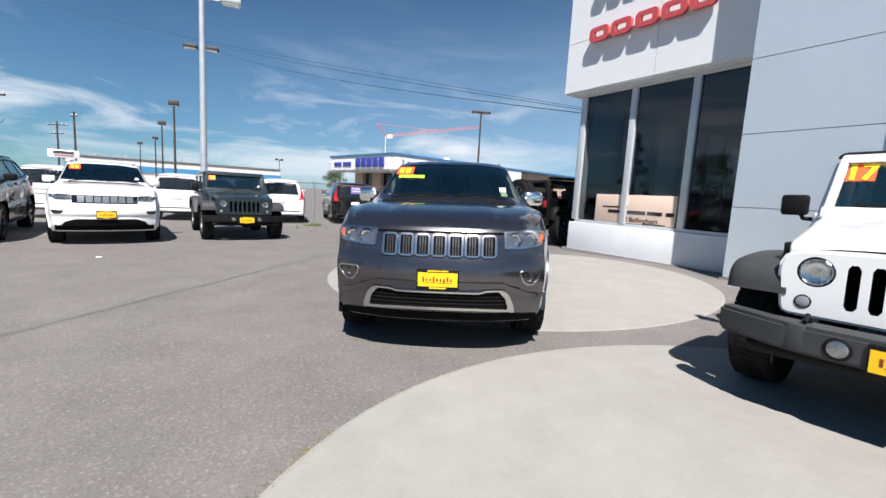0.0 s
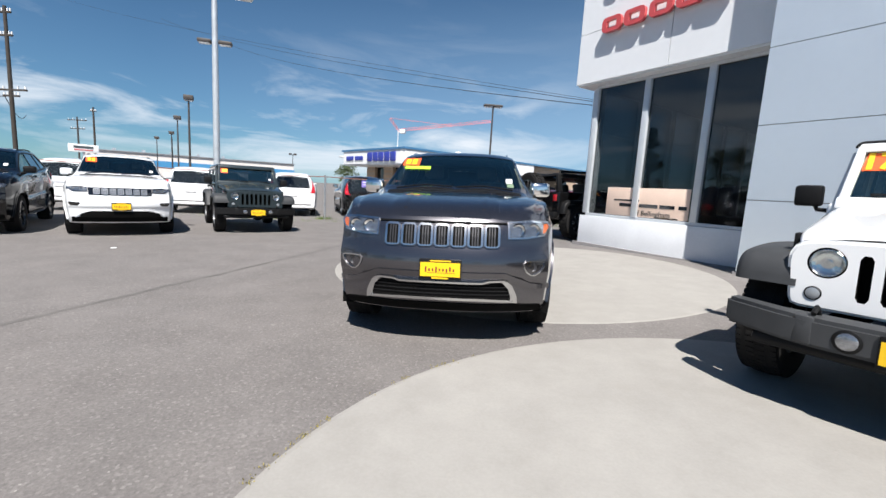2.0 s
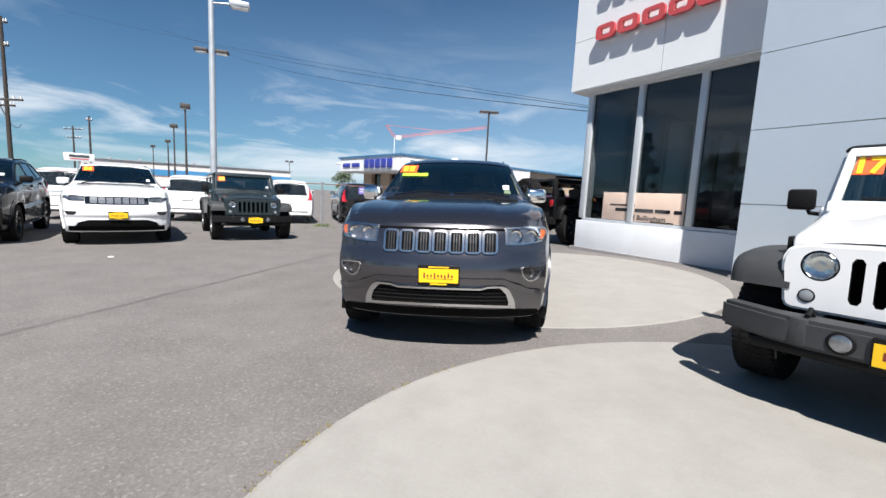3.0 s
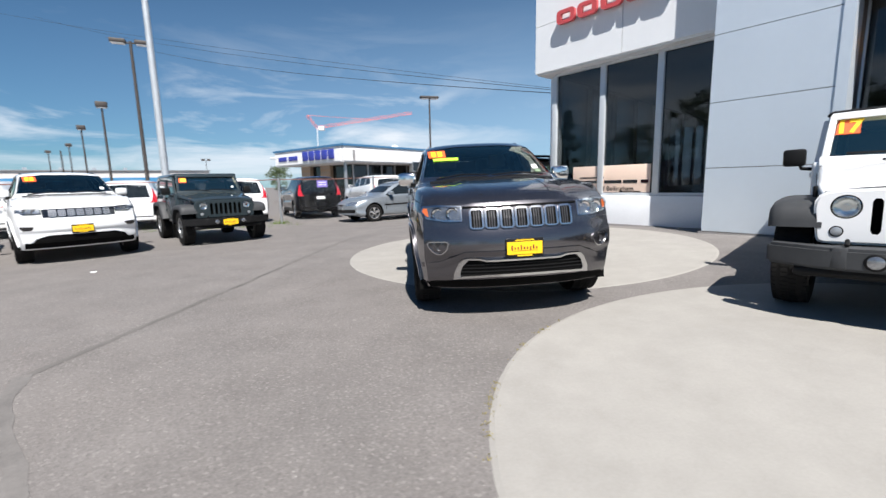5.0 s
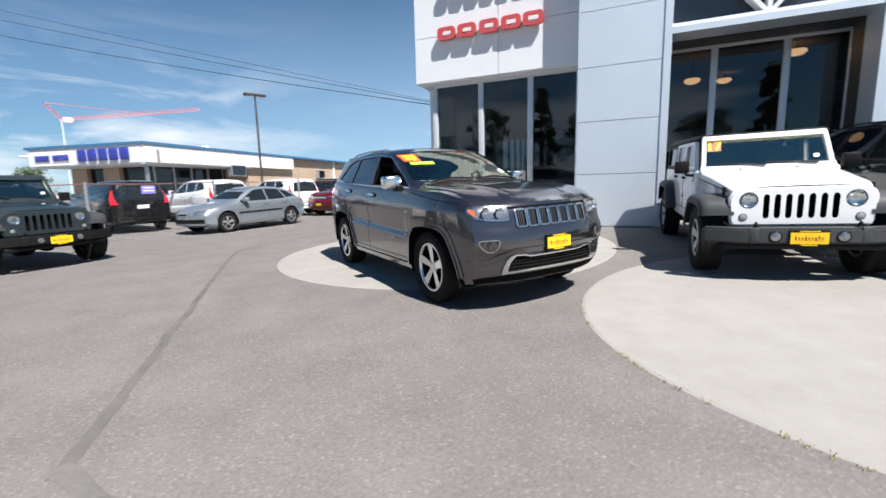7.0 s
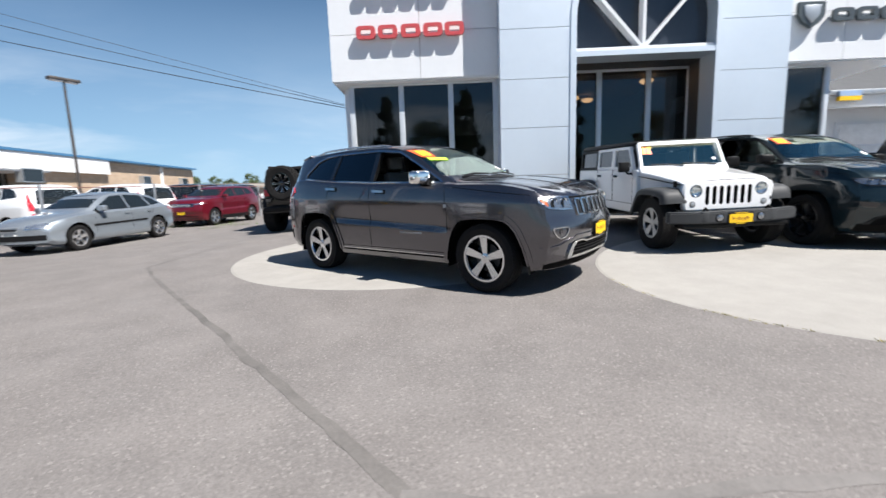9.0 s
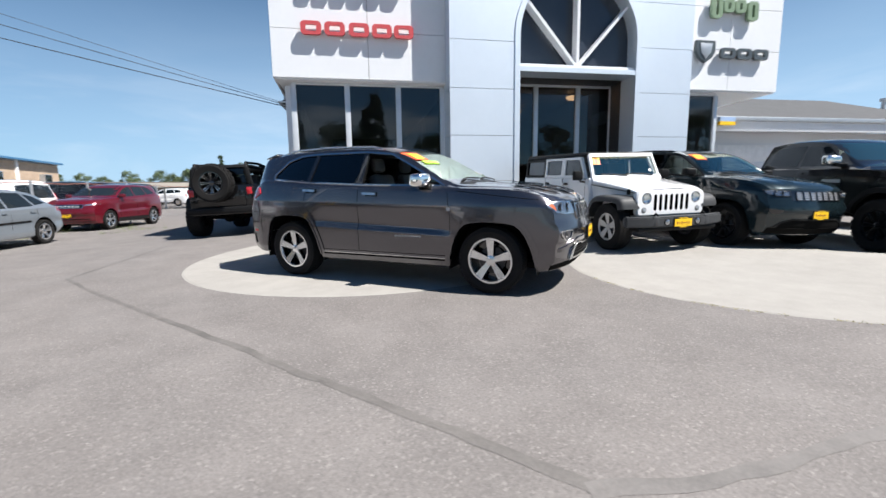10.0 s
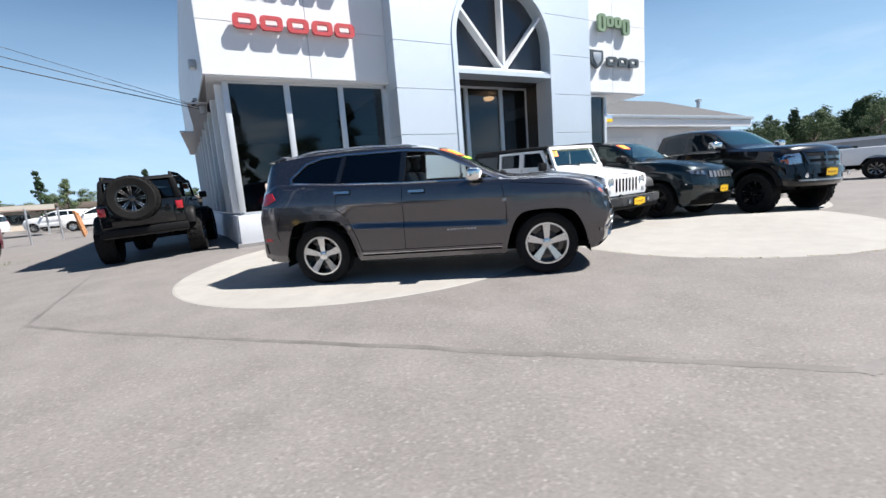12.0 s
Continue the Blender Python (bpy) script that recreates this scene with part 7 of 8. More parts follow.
W_JK = wheel_meshes(0.395, 0.222, 0.25, 5, 0.056, M_ALLOY_SATIN, M_ALLOY_D)
W_JKB = wheel_meshes(0.455, 0.262, 0.33, 8, 0.034, M_GLOSSBLACK, M_BLACK, knobby=True, split=True, milled=M_ALLOY)
NRM = (-0.8213, -0.5705)
white_jk = offroader("white four-door off-roader with black roof and flares", P_WHITE, 2.946, W_JK, 0.395, doors=4, number=True)
white_jk.matrix_basis = stand(4.0, 3.525, (-0.7837, -0.6212), 2.946)
grey_jk = offroader("slate grey two-door off-roader with yellow plate", P_RHINO, 2.424, W_JK, 0.395, top=P_RHINO, bumper=M_BLACK)
grey_jk.matrix_basis = stand(-6.17, 11.71, (0.60, -0.80), 2.424)
black_jk = offroader("black lifted off-roader with big spare wheel", P_BLACK, 2.946, W_JKB, 0.455, lift=0.07, flare=M_BLACK, bumper=M_BLACK, doors=4, top=M_BLACK, open_top=True)
black_jk.matrix_basis = stand(3.82, 13.36, (0.86, 0.51), 2.946)


# ---- simpler vehicles farther off ----
M_DARKGLASS = plain("dark tinted glass", (0.012, 0.016, 0.018), 0.03, vary=0.05, spec=0.55)
W_FAR = wheel_meshes(0.345, 0.215, 0.22, 5, 0.05, M_ALLOY, M_ALLOY_D, seg=28)


def plain_car(name, label, spec, mat, wins, shield, back, axles, r, wheels, track, trim=M_BLACK, tails=None, heads=None, grille=None, plate_at=None, rear_plate=None, cladding=False, low_trim=True):
    """A whole car with glass laid on a closed body."""
    car = empty(name, Matrix(), label, "car", "cars on the lot")
    vs, fs = body_loft(spec)
    skin = Skin(vs, fs)
    me = to_mesh("body", vs, fs, [mat, M_UNDER])
    cuts = []
    for ax in axles:
        for y0, y1 in ((0.52, 1.3), (-1.3, -0.52)):
            cuts.append(cyl_mesh(ax, r + 0.01, r + 0.055, y0, y1))
    me = cut_mesh(me, cuts)
    me.shade_smooth()
    me.set_sharp_from_angle(angle=radians(32))
    part("body", me, car)
    for side in ("l", "r"):
        for w in wins:
            part("window_glass", bm_mesh("window_glass", skin.patch(side, w, 0.003, 0.01, 0.12), M_DARKGLASS, True), car)
        for t in tails or ():
            part("tail_lamp", bm_mesh("tail_lamp", skin.patch(side, t, 0.008, 0.012), M_TAIL, True), car, "red tail lamp")
        if cladding:
            part("sill", bm_mesh("sill", skin.strip(side, [(axles[0] - 0.45, 0.36), (axles[1] + 0.45, 0.36)], 0.14, 0.012, 0.02), M_BLACK, True), car, "black sill cladding")
        if low_trim:
            part("side_moulding", bm_mesh("side_moulding", skin.strip(side, [(axles[0] - 0.42, 0.58), (axles[1] + 0.42, 0.60)], 0.045, 0.010, 0.01), M_BLACK, True), car, "black side moulding")
        a = axles[0]
        belt = wins[0][0][1] - 0.03
        for x in (wins[0][0][0] + 0.02, wins[0][-1][0] - 0.03, wins[1][-1][0] - 0.02):
            part("panel_gap", bm_mesh("panel_gap", skin.strip(side, [(x, belt), (x + 0.01, 0.42)], 0.008, 0.0015, 0.004), M_UNDER), car)
        for w in wins[:2]:
            hx = w[-1][0] + 0.22
            part("door_handle", bm_mesh("door_handle", skin.strip(side, [(hx, belt - 0.08), (hx - 0.16, belt - 0.075)], 0.025, 0.03, -0.01), mat, True), car)
    part("windshield", bm_mesh("windshield", skin.patch("f", shield, 0.003, 0.01, 0.12), M_DARKGLASS, True), car)
    if back:
        part("rear_glass", bm_mesh("rear_glass", skin.patch("b", back, 0.003, 0.01, 0.12), M_DARKGLASS, True), car)
    for ax in axles:
        for y in (track, -track):
            put_wheel(car, wheels, ax, y, r)
    wx = wins[0][0]
    mirror(car, wx[0] - 0.12, wx[1] + 0.06, spec["ws"][len(spec["ws"]) // 2][1] - 0.03, M_BLACK, mat, 0.85)
    for sg in (1, -1):
        if heads:
            q = [(sg * a2, b2) for a2, b2 in heads]
            h = part("headlight", bm_mesh("headlight", skin.patch("f", q, 0.004, 0.02, 0.05), M_ALLOY, True), car)
            g = part("lens", bm_mesh("lens", skin.patch("f", q, 0.012, -0.009, 0.06), M_LAMPGLASS, True), h)
            g.visible_shadow = False
    if grille:
        gr = part("grille", bm_mesh("grille", skin.patch("f", grille, 0.004, 0.03, 0.06), M_BLACK, True), car)
        part("grille_frame", bm_mesh("grille_frame", skin.strip("f", grille, 0.02, 0.012, 0.01, closed=True), trim, True), gr)
    part("bumper", bm_mesh("bumper", skin.strip("f", [(-0.70, 0.40), (0.70, 0.40)], 0.12, 0.008, 0.02), M_BLACK, True), car)
    part("bumper", bm_mesh("bumper", skin.strip("b", [(-0.70, 0.42), (0.70, 0.42)], 0.14, 0.010, 0.02), M_BLACK, True), car)
    if plate_at:
        plate(car, *plate_at)
    if rear_plate:
        pt, nr = skin.hit("b", 0.0, rear_plate)
        box("plate", pt.x - 0.02, pt.x + 0.02, -0.17, 0.17, rear_plate - 0.06, rear_plate + 0.06, M_WHITE, 0.004, car, "white rear plate")
    bm = bmesh.new()
    add_box(bm, axles[1] - 0.4, axles[0] + 0.4, -0.6, 0.6, spec["zb"][2][1] - 0.02, spec["zb"][2][1] + 0.05)
    part("underbody", bm_mesh("underbody", bm, M_UNDER), car)
    return car


def warp_of(front, back, bow, rbow):
    def f(x, y, z):
        if x > front - 1.0:
            k = (x - front + 1.0)
            return x - bow * k * k * (abs(y) / 0.85) ** 2.4 - k * k * 0.18 * max(0, z - 0.6), y, z
        if x < back + 0.8:
            k = (back + 0.8 - x) / 0.8
            return x + rbow * k * k * (abs(y) / 0.85) ** 2.4, y, z
        return x, y, z
    return f


HATCH = dict(
    ends=(-2.18, 2.22), cuts=(0.15, 0.95), crown=0.06,
    zt=[(-2.18, 0.86), (-2.12, 0.96), (-1.98, 1.02), (-1.45, 1.29), (-1.0, 1.385), (-0.3, 1.42), (0.15, 1.37), (0.95, 0.98), (1.1, 0.945), (1.7, 0.87), (2.05, 0.78), (2.18, 0.70), (2.22, 0.64)],
    zs=[(-2.18, 0.82), (-1.9, 0.93), (-1.0, 0.92), (0.9, 0.87), (1.6, 0.80), (2.05, 0.71), (2.22, 0.60)],
    ws=[(-2.18, 0.72), (-1.8, 0.79), (-0.8, 0.82), (0.8, 0.82), (1.6, 0.79), (2.22, 0.70)],
    w=[(-2.18, 0.76), (-1.7, 0.84), (0.0, 0.86), (1.5, 0.85), (2.22, 0.76)],
    wt=[(-2.18, 0.60), (-1.5, 0.56), (-0.5, 0.58), (0.15, 0.57), (0.95, 0.68), (2.22, 0.60)],
    zb=[(-2.18, 0.34), (-1.8, 0.24), (-1.0, 0.20), (1.0, 0.20), (1.9, 0.20), (2.22, 0.28)],
    warp=warp_of(2.22, -2.18, 0.34, 0.2))
silver = plain_car("hatchback", "silver five-door hatchback parked along the fence", HATCH, P_SILVER,
                   [[(0.78, 0.93), (0.08, 1.29), (-0.28, 1.32), (-0.31, 0.94)], [(-0.37, 0.94), (-0.34, 1.32), (-0.95, 1.29), (-1.12, 0.97)], [(-1.18, 0.99), (-1.03, 1.27), (-1.35, 1.20), (-1.62, 1.03)]],
                   [(-0.63, 1.02), (0.63, 1.02), (0.52, 1.33), (-0.52, 1.33)], [(-0.56, 1.08), (0.56, 1.08), (0.46, 1.27), (-0.46, 1.27)], (1.305, -1.305), 0.31, wheel_meshes(0.31, 0.20, 0.20, 5, 0.045, M_ALLOY, M_ALLOY_D, seg=28), 0.735,
                   tails=[[(-2.10, 0.80), (-1.85, 0.82), (-1.82, 0.92), (-2.08, 0.92)]], heads=[(0.36, 0.58), (0.38, 0.68), (0.60, 0.73), (0.72, 0.70), (0.70, 0.60)],
                   grille=[(-0.20, 0.56), (0.20, 0.56), (0.24, 0.65), (-0.24, 0.65)], trim=M_STEEL)
silver.matrix_basis = stand(-1.33, 16.68, (-0.845, -0.535), 2.61)
silver_face = part("plate", boxes_mesh("plate", [(2.19, 2.215, -0.17, 0.17, 0.39, 0.51)], M_WHITE, 0.004), silver, "pale front plate")

RED_WIN = [GC_WIN["front"], GC_WIN["rear"], GC_WIN["quarter"]]
red = plain_car("suv", "dark red SUV parked near the fence", GC, P_RED, RED_WIN, GC_SHIELD, GC_BACK, (AX, -AX), 0.37, W_GC, 0.80, tails=[[(-2.36, 1.08), (-2.05, 1.15), (-2.10, 1.22), (-2.34, 1.20)]], heads=[(0.57, 0.93), (0.57, 0.98), (0.90, 1.0), (0.90, 0.96)],
                grille=[(-0.52, 0.86), (0.52, 0.86), (0.54, 0.97), (-0.54, 0.97)], plate_at=(2.37, 0.60), trim=M_CHROME, cladding=True, low_trim=False)
for c in (-0.39, -0.26, -0.13, 0.0, 0.13, 0.26, 0.39):
    box("grille_ring", 2.30, 2.345, c - 0.05, c + 0.05, 0.87, 0.955, M_CHROME, 0.012, red, "chrome grille ring")
rm = stand(3.95, 21.0, (-0.86, -0.51), 2.75)
red.matrix_basis = rm @ Matrix.Diagonal((0.91, 0.93, 0.91, 1))


def far_suv(label, mat):
    return plain_car("suv", label, GC, mat, RED_WIN, GC_SHIELD, [(-0.66, 1.13), (0.66, 1.13), (0.57, 1.55), (0.0, 1.585), (-0.57, 1.55)], (AX, -AX), 0.37, W_FAR, 0.80, tails=[[(-2.37, 0.95), (-2.29, 0.95), (-2.17, 1.25), (-2.10, 1.40), (-2.14, 1.44), (-2.25, 1.22)]], rear_plate=0.86, cladding=True, low_trim=False, heads=[(0.57, 0.90), (0.57, 0.99), (0.82, 1.0), (0.82, 0.93)], grille=[(-0.46, 0.84), (0.46, 0.84), (0.50, 0.98), (-0.50, 0.98)], trim=M_CHROME)


away = (-0.395, 0.92)
white_far = far_suv("white SUV parked behind the fence, tail towards the lot", P_WHITE)
white_far.matrix_basis = stand(-7.9, 18.9, away, 2.915)
dark_far = far_suv("black SUV with red tail lamps behind the fence", P_BLACK)
dark_far.matrix_basis = stand(-5.25, 20.1, away, 2.915)
for x, y in ((-2.35, 21.6), (0.9, 23.0), (-11.3, 17.7), (-14.3, 15.6), (22.0, 45.5), (27.0, 43.0)):
    copy_thing(white_far, stand(x, y, away, 2.915))
copy_thing(dark_far, stand(3.9, 24.9, away, 2.915))
copy_thing(dark_far, stand(6.6, 26.6, away, 2.915))
# cars past the pickup
copy_thing(white_far, stand(9.8, -2.6, (-0.86, -0.51), 2.915))
copy_thing(dark_far, stand(27.0, -19.0, (-0.9, 0.4), 2.915))
copy_thing(white_far, stand(30.5, -17.5, (-0.9, 0.4), 2.915))
copy_thing(white_far, stand(24.0, 36.0, (-0.6, 0.8), 2.915))
copy_thing(white_far, stand(27.0, 33.0, (0.8, 0.6), 2.915))

# ---- pickup ----
TRUCK = dict(
    ends=(-1.28, 2.66), cuts=(0.35, 1.12), crown=0.07,
    zt=[(-1.28, 1.80), (-1.22, 1.88), (-0.5, 1.93), (0.1, 1.90), (0.35, 1.84), (1.12, 1.42), (1.25, 1.385), (2.0, 1.37), (2.42, 1.345), (2.56, 1.30), (2.62, 1.24), (2.66, 1.16)],
    zs=[(-1.28, 1.32), (0.9, 1.31), (1.6, 1.28), (2.4, 1.22), (2.66, 1.08)],
    ws=[(-1.28, 0.94), (0.9, 0.94), (1.8, 0.95), (2.5, 0.92), (2.66, 0.88)],
    w=[(-1.28, 0.99), (0.9, 0.99), (1.785, 1.02), (2.4, 0.99), (2.66, 0.95)],
    wt=[(-1.28, 0.70), (-0.5, 0.72), (0.35, 0.70), (1.12, 0.84), (1.3, 0.86), (2.66, 0.76)],
    zb=[(-1.28, 0.52), (0.0, 0.50), (1.0, 0.50), (2.2, 0.46), (2.6, 0.48), (2.66, 0.54)],
    warp=warp_of(2.66, -1.28, 0.20, 0.0))


def pickup(label, mat, r, wheels, lift):
    car = empty("pickup_truck", Matrix(), label, "truck", "cars on the lot")
    spec = dict(TRUCK)
    vs, fs = body_loft(spec)
    vs = [v + Vector((0, 0, lift)) for v in vs]
    skin = Skin(vs, fs)
    me = cut_mesh(to_mesh("body", vs, fs, [mat, M_UNDER]), [cyl_mesh(1.785, r + 0.04, r + 0.10, y0, y1) for y0, y1 in ((0.55, 1.4), (-1.4, -0.55))])
    me.shade_smooth()
    me.set_sharp_from_angle(angle=radians(32))
    part("body", me, car)
    L = lift
    for side in ("l", "r"):
        for w in ([(0.92, 1.37), (0.34, 1.73), (-0.10, 1.78), (-0.14, 1.37)], [(-0.22, 1.37), (-0.18, 1.78), (-0.95, 1.76), (-1.02, 1.40)]):
            part("window_glass", bm_mesh("window_glass", skin.patch(side, [(a, b + L) for a, b in w], 0.003, 0.01, 0.12), M_DARKGLASS, True), car)
        for ln in ([(1.0, 1.30), (1.03, 0.56)], [(-0.18, 1.34), (-0.18, 0.56)], [(-1.08, 1.34), (-1.08, 0.56)]):
            part("panel_gap", bm_mesh("panel_gap", skin.strip(side, [(a, b + L) for a, b in ln], 0.008, 0.0015, 0.004), M_UNDER), car)
        for hx in (0.06, -0.86):
            part("door_handle", bm_mesh("door_handle", skin.strip(side, [(hx, 1.22 + L), (hx - 0.2, 1.22 + L)], 0.035, 0.035, -0.01), mat, True), car)
        part("badge", bm_mesh("badge", skin.strip(side, [(0.95, 1.08 + L), (0.55, 1.08 + L)], 0.06, 0.006, 0.0), M_STEEL), car)
    part("windshield", bm_mesh("windshield", skin.patch("f", [(-0.82, 1.46 + L), (0.82, 1.46 + L), (0.66, 1.80 + L), (-0.66, 1.80 + L)], 0.003, 0.01, 0.1), M_FLATGLASS, True), car)
    arch_flare(car, skin, 1.785, r + 0.04, r + 0.125, 0.09, M_BLACK, "black fender flare", -10, 190, 0.05)
    # bed
    bm = bmesh.new()
    add_box(bm, -3.02, -1.32, -0.98, 0.98, 0.60 + L, 1.34 + L, 0.04, seg=3)
    bed = cut_mesh(bm_mesh("bed", bm, [mat, M_UNDER], True), [prism_mesh([(-2.96, 0.86 + L), (-1.40, 0.86 + L), (-1.40, 1.6 + L), (-2.96, 1.6 + L)], -0.86, 0.86, "y")] + [cyl_mesh(-1.785, r + 0.04, r + 0.10, y0, y1) for y0, y1 in ((0.6, 1.4), (-1.4, -0.6))])
    bed.shade_smooth()
    bed.set_sharp_from_angle(angle=radians(32))
    part("bed", bed, car)
    for ax in (1.785, -1.785):
        for y in (0.88, -0.88):
            put_wheel(car, wheels, ax, y, r)
    gp = [(-0.46, 0.94), (0.46, 0.94), (0.56, 1.20), (-0.56, 1.20)]
    g = part("grille", bm_mesh("grille", skin.patch("f", [(a, b + L) for a, b in gp], 0.006, 0.03), M_BLACK, True), car)
    part("grille_frame", bm_mesh("grille_frame", skin.strip("f", [(a, b + L) for a, b in gp], 0.06, 0.02, 0.01, closed=True), M_GLOSSBLACK, True), g)
    bm = bmesh.new()
    skin.strip("f", [(-0.48, 1.06 + L), (0.48, 1.06 + L)], 0.06, 0.022, 0.0, bm=bm)
    skin.strip("f", [(0.0, 0.95 + L), (0.0, 1.19 + L)], 0.06, 0.024, 0.0, bm=bm)
    part("grille_cross", bm_mesh("grille_cross", bm, M_GLOSSBLACK, True), g)
    for sg in (1, -1):
        q = [(sg * a, b + L) for a, b in ((0.60, 0.96), (0.62, 1.17), (0.86, 1.15), (0.95, 1.08), (0.94, 0.98), (0.80, 0.94))]
        h = part("headlight", bm_mesh("headlight", skin.patch("f", q, 0.002, 0.03, 0.05), M_ALLOY, True), car)
        am = [(sg * a, b + L) for a, b in ((0.84, 0.96), (0.84, 1.05), (0.94, 1.04), (0.94, 0.98))]
        part("turn_signal", bm_mesh("turn_signal", skin.patch("f", am, 0.006, 0.0), M_AMBER, True), h, "amber lens")
        gl = part("lens", bm_mesh("lens", skin.patch("f", q, 0.014, -0.010, 0.06), M_LAMPGLASS, True), h)
        gl.visible_shadow = False
        disc("fog_lamp", 2.66, sg * 0.66, 0.70 + L, 0.05, 0.012, M_ALLOY, car)
        tube("side_step", [(1.1, sg * 0.98, 0.46 + L), (-1.2, sg * 0.98, 0.46 + L)], 0.045, M_BLACK, car)
    part("bumper", bm_mesh("bumper", skin.strip("f", [(-0.92, 0.80 + L), (0.92, 0.80 + L)], 0.14, 0.045, 0.02), mat, True, 60), car)
    part("bumper_chrome", bm_mesh("bumper_chrome", skin.strip("f", [(-0.70, 0.60 + L), (0.70, 0.60 + L)], 0.03, 0.03, 0.02), M_STEEL, True, 60), car)
    plate(car, 2.72, 0.76 + L)
    mirror(car, 0.86, 1.46 + L, 0.98, M_BLACK, M_CHROME, 1.05)
    bm = bmesh.new()
    add_box(bm, -2.9, 2.5, -0.55, 0.55, 0.42 + L, 0.56 + L)
    for ax in (1.785, -1.785):
        add_tube(bm, [(ax, -0.8, r), (ax, 0.8, r)], 0.06)
    part("underbody", bm_mesh("underbody", bm, M_UNDER), car)
    for sg in (1, -1):
        box("tail_lamp", -3.05, -2.98, min(sg * 0.86, sg * 0.985), max(sg * 0.86, sg * 0.985), 0.92 + L, 1.28 + L, M_TAIL, 0.012, car, "red tail lamp")
    return car


W_TR = wheel_meshes(0.44, 0.262, 0.31, 8, 0.034, M_GLOSSBLACK, M_BLACK, knobby=True, split=True, milled=M_ALLOY)
truck = pickup("black lifted crew-cab pickup with black wheels", P_BLACK, 0.44, W_TR, 0.10)
truck.matrix_basis = stand(5.92, -0.94, (-0.915, -0.404), 3.45) @ Matrix.Diagonal((0.965, 0.95, 0.985, 1))
truck2 = pickup("white pickup parked across the lot", P_WHITE, 0.42, W_TR, 0.0)
truck2.matrix_basis = stand(13.75, -13.27, (-0.62, -0.785), 3.57)


# ---- fence ----
def rail_path(pts, step):
    out = []
    for a, b in zip(pts, pts[1:]):
        n = max(1, round(math.dist(a, b) / step))
        out += [(a[0] + (b[0] - a[0]) * i / n, a[1] + (b[1] - a[1]) * i / n) for i in range(n)]
    return out + [pts[-1]]


FENCE_H = 1.62
fence = empty("fence", Matrix(), "chain-link fence with grey posts and rusty rail", "fence")
fpts = rail_path([(-26.0, 7.4), (-5.5, 16.25), (1.2, 19.6), (8.0, 24.6), (13.5, 27.5)], 3.3)
M_RUST = plain("rusty rail", (0.22, 0.10, 0.075), 0.8, vary=0.3)
for x, y in fpts:
    z = ground_z(x, y)
    tube("post", [(x, y, z - 0.1), (x, y, z + FENCE_H + 0.06)], 0.042, M_STEEL, fence)
for a, b in zip(fpts, fpts[1:]):
    za, zb = ground_z(*a), ground_z(*b)
    tube("rail", [(*a, za + FENCE_H), ((a[0] + b[0]) / 2, (a[1] + b[1]) / 2, (za + zb) / 2 + FENCE_H - 0.03), (*b, zb + FENCE_H)], 0.016, M_RUST, fence, "rusty top rail")
    n = int(math.dist(a, b) / 0.15)
    vs, fs = [], []
    for k in range(-11, n):
        for sgn in (1, -1):
            t0, t1 = k / n, (k + 11) / n
            z0, z1 = (0.03, FENCE_H) if sgn > 0 else (FENCE_H, 0.03)
            c0, c1 = max(0.0, t0), min(1.0, t1)
            if c1 <= c0:
                continue
            y0, y1 = z0 + (z1 - z0) * (c0 - t0) / (t1 - t0), z0 + (z1 - z0) * (c1 - t0) / (t1 - t0)
            i = len(vs)
            for t, z in ((c0, y0), (c1, y1)):
                x, y = a[0] + (b[0] - a[0]) * t, a[1] + (b[1] - a[1]) * t
                zz = za + (zb - za) * t + z
                vs += [(x, y, zz - 0.0011), (x, y, zz + 0.0011)]
            fs.append((i, i + 1, i + 3, i + 2))
    ob = part("wire_mesh", to_mesh("wire_mesh", vs, fs, M_STEEL), fence, "thin grey chain-link wire")
    tagged(ob, kind="stuff")
fsign = tagged(part("fence_sign", boxes_mesh("fence_sign", [(-0.20, 0.20, -0.012, 0.012, 1.22, 1.48)], plain("violet sign", (0.22, 0.17, 0.52), 0.5)), m=pose(-4.05, 16.9, -0.02, 0, 0, 26)), "small violet notice hung on the fence", "sign")
for k in range(2):
    part("lettering", boxes_mesh("lettering", [(-0.15, 0.15, -0.016, -0.012, 1.39 - k * 0.09, 1.42 - k * 0.09)], M_WHITE), fsign)


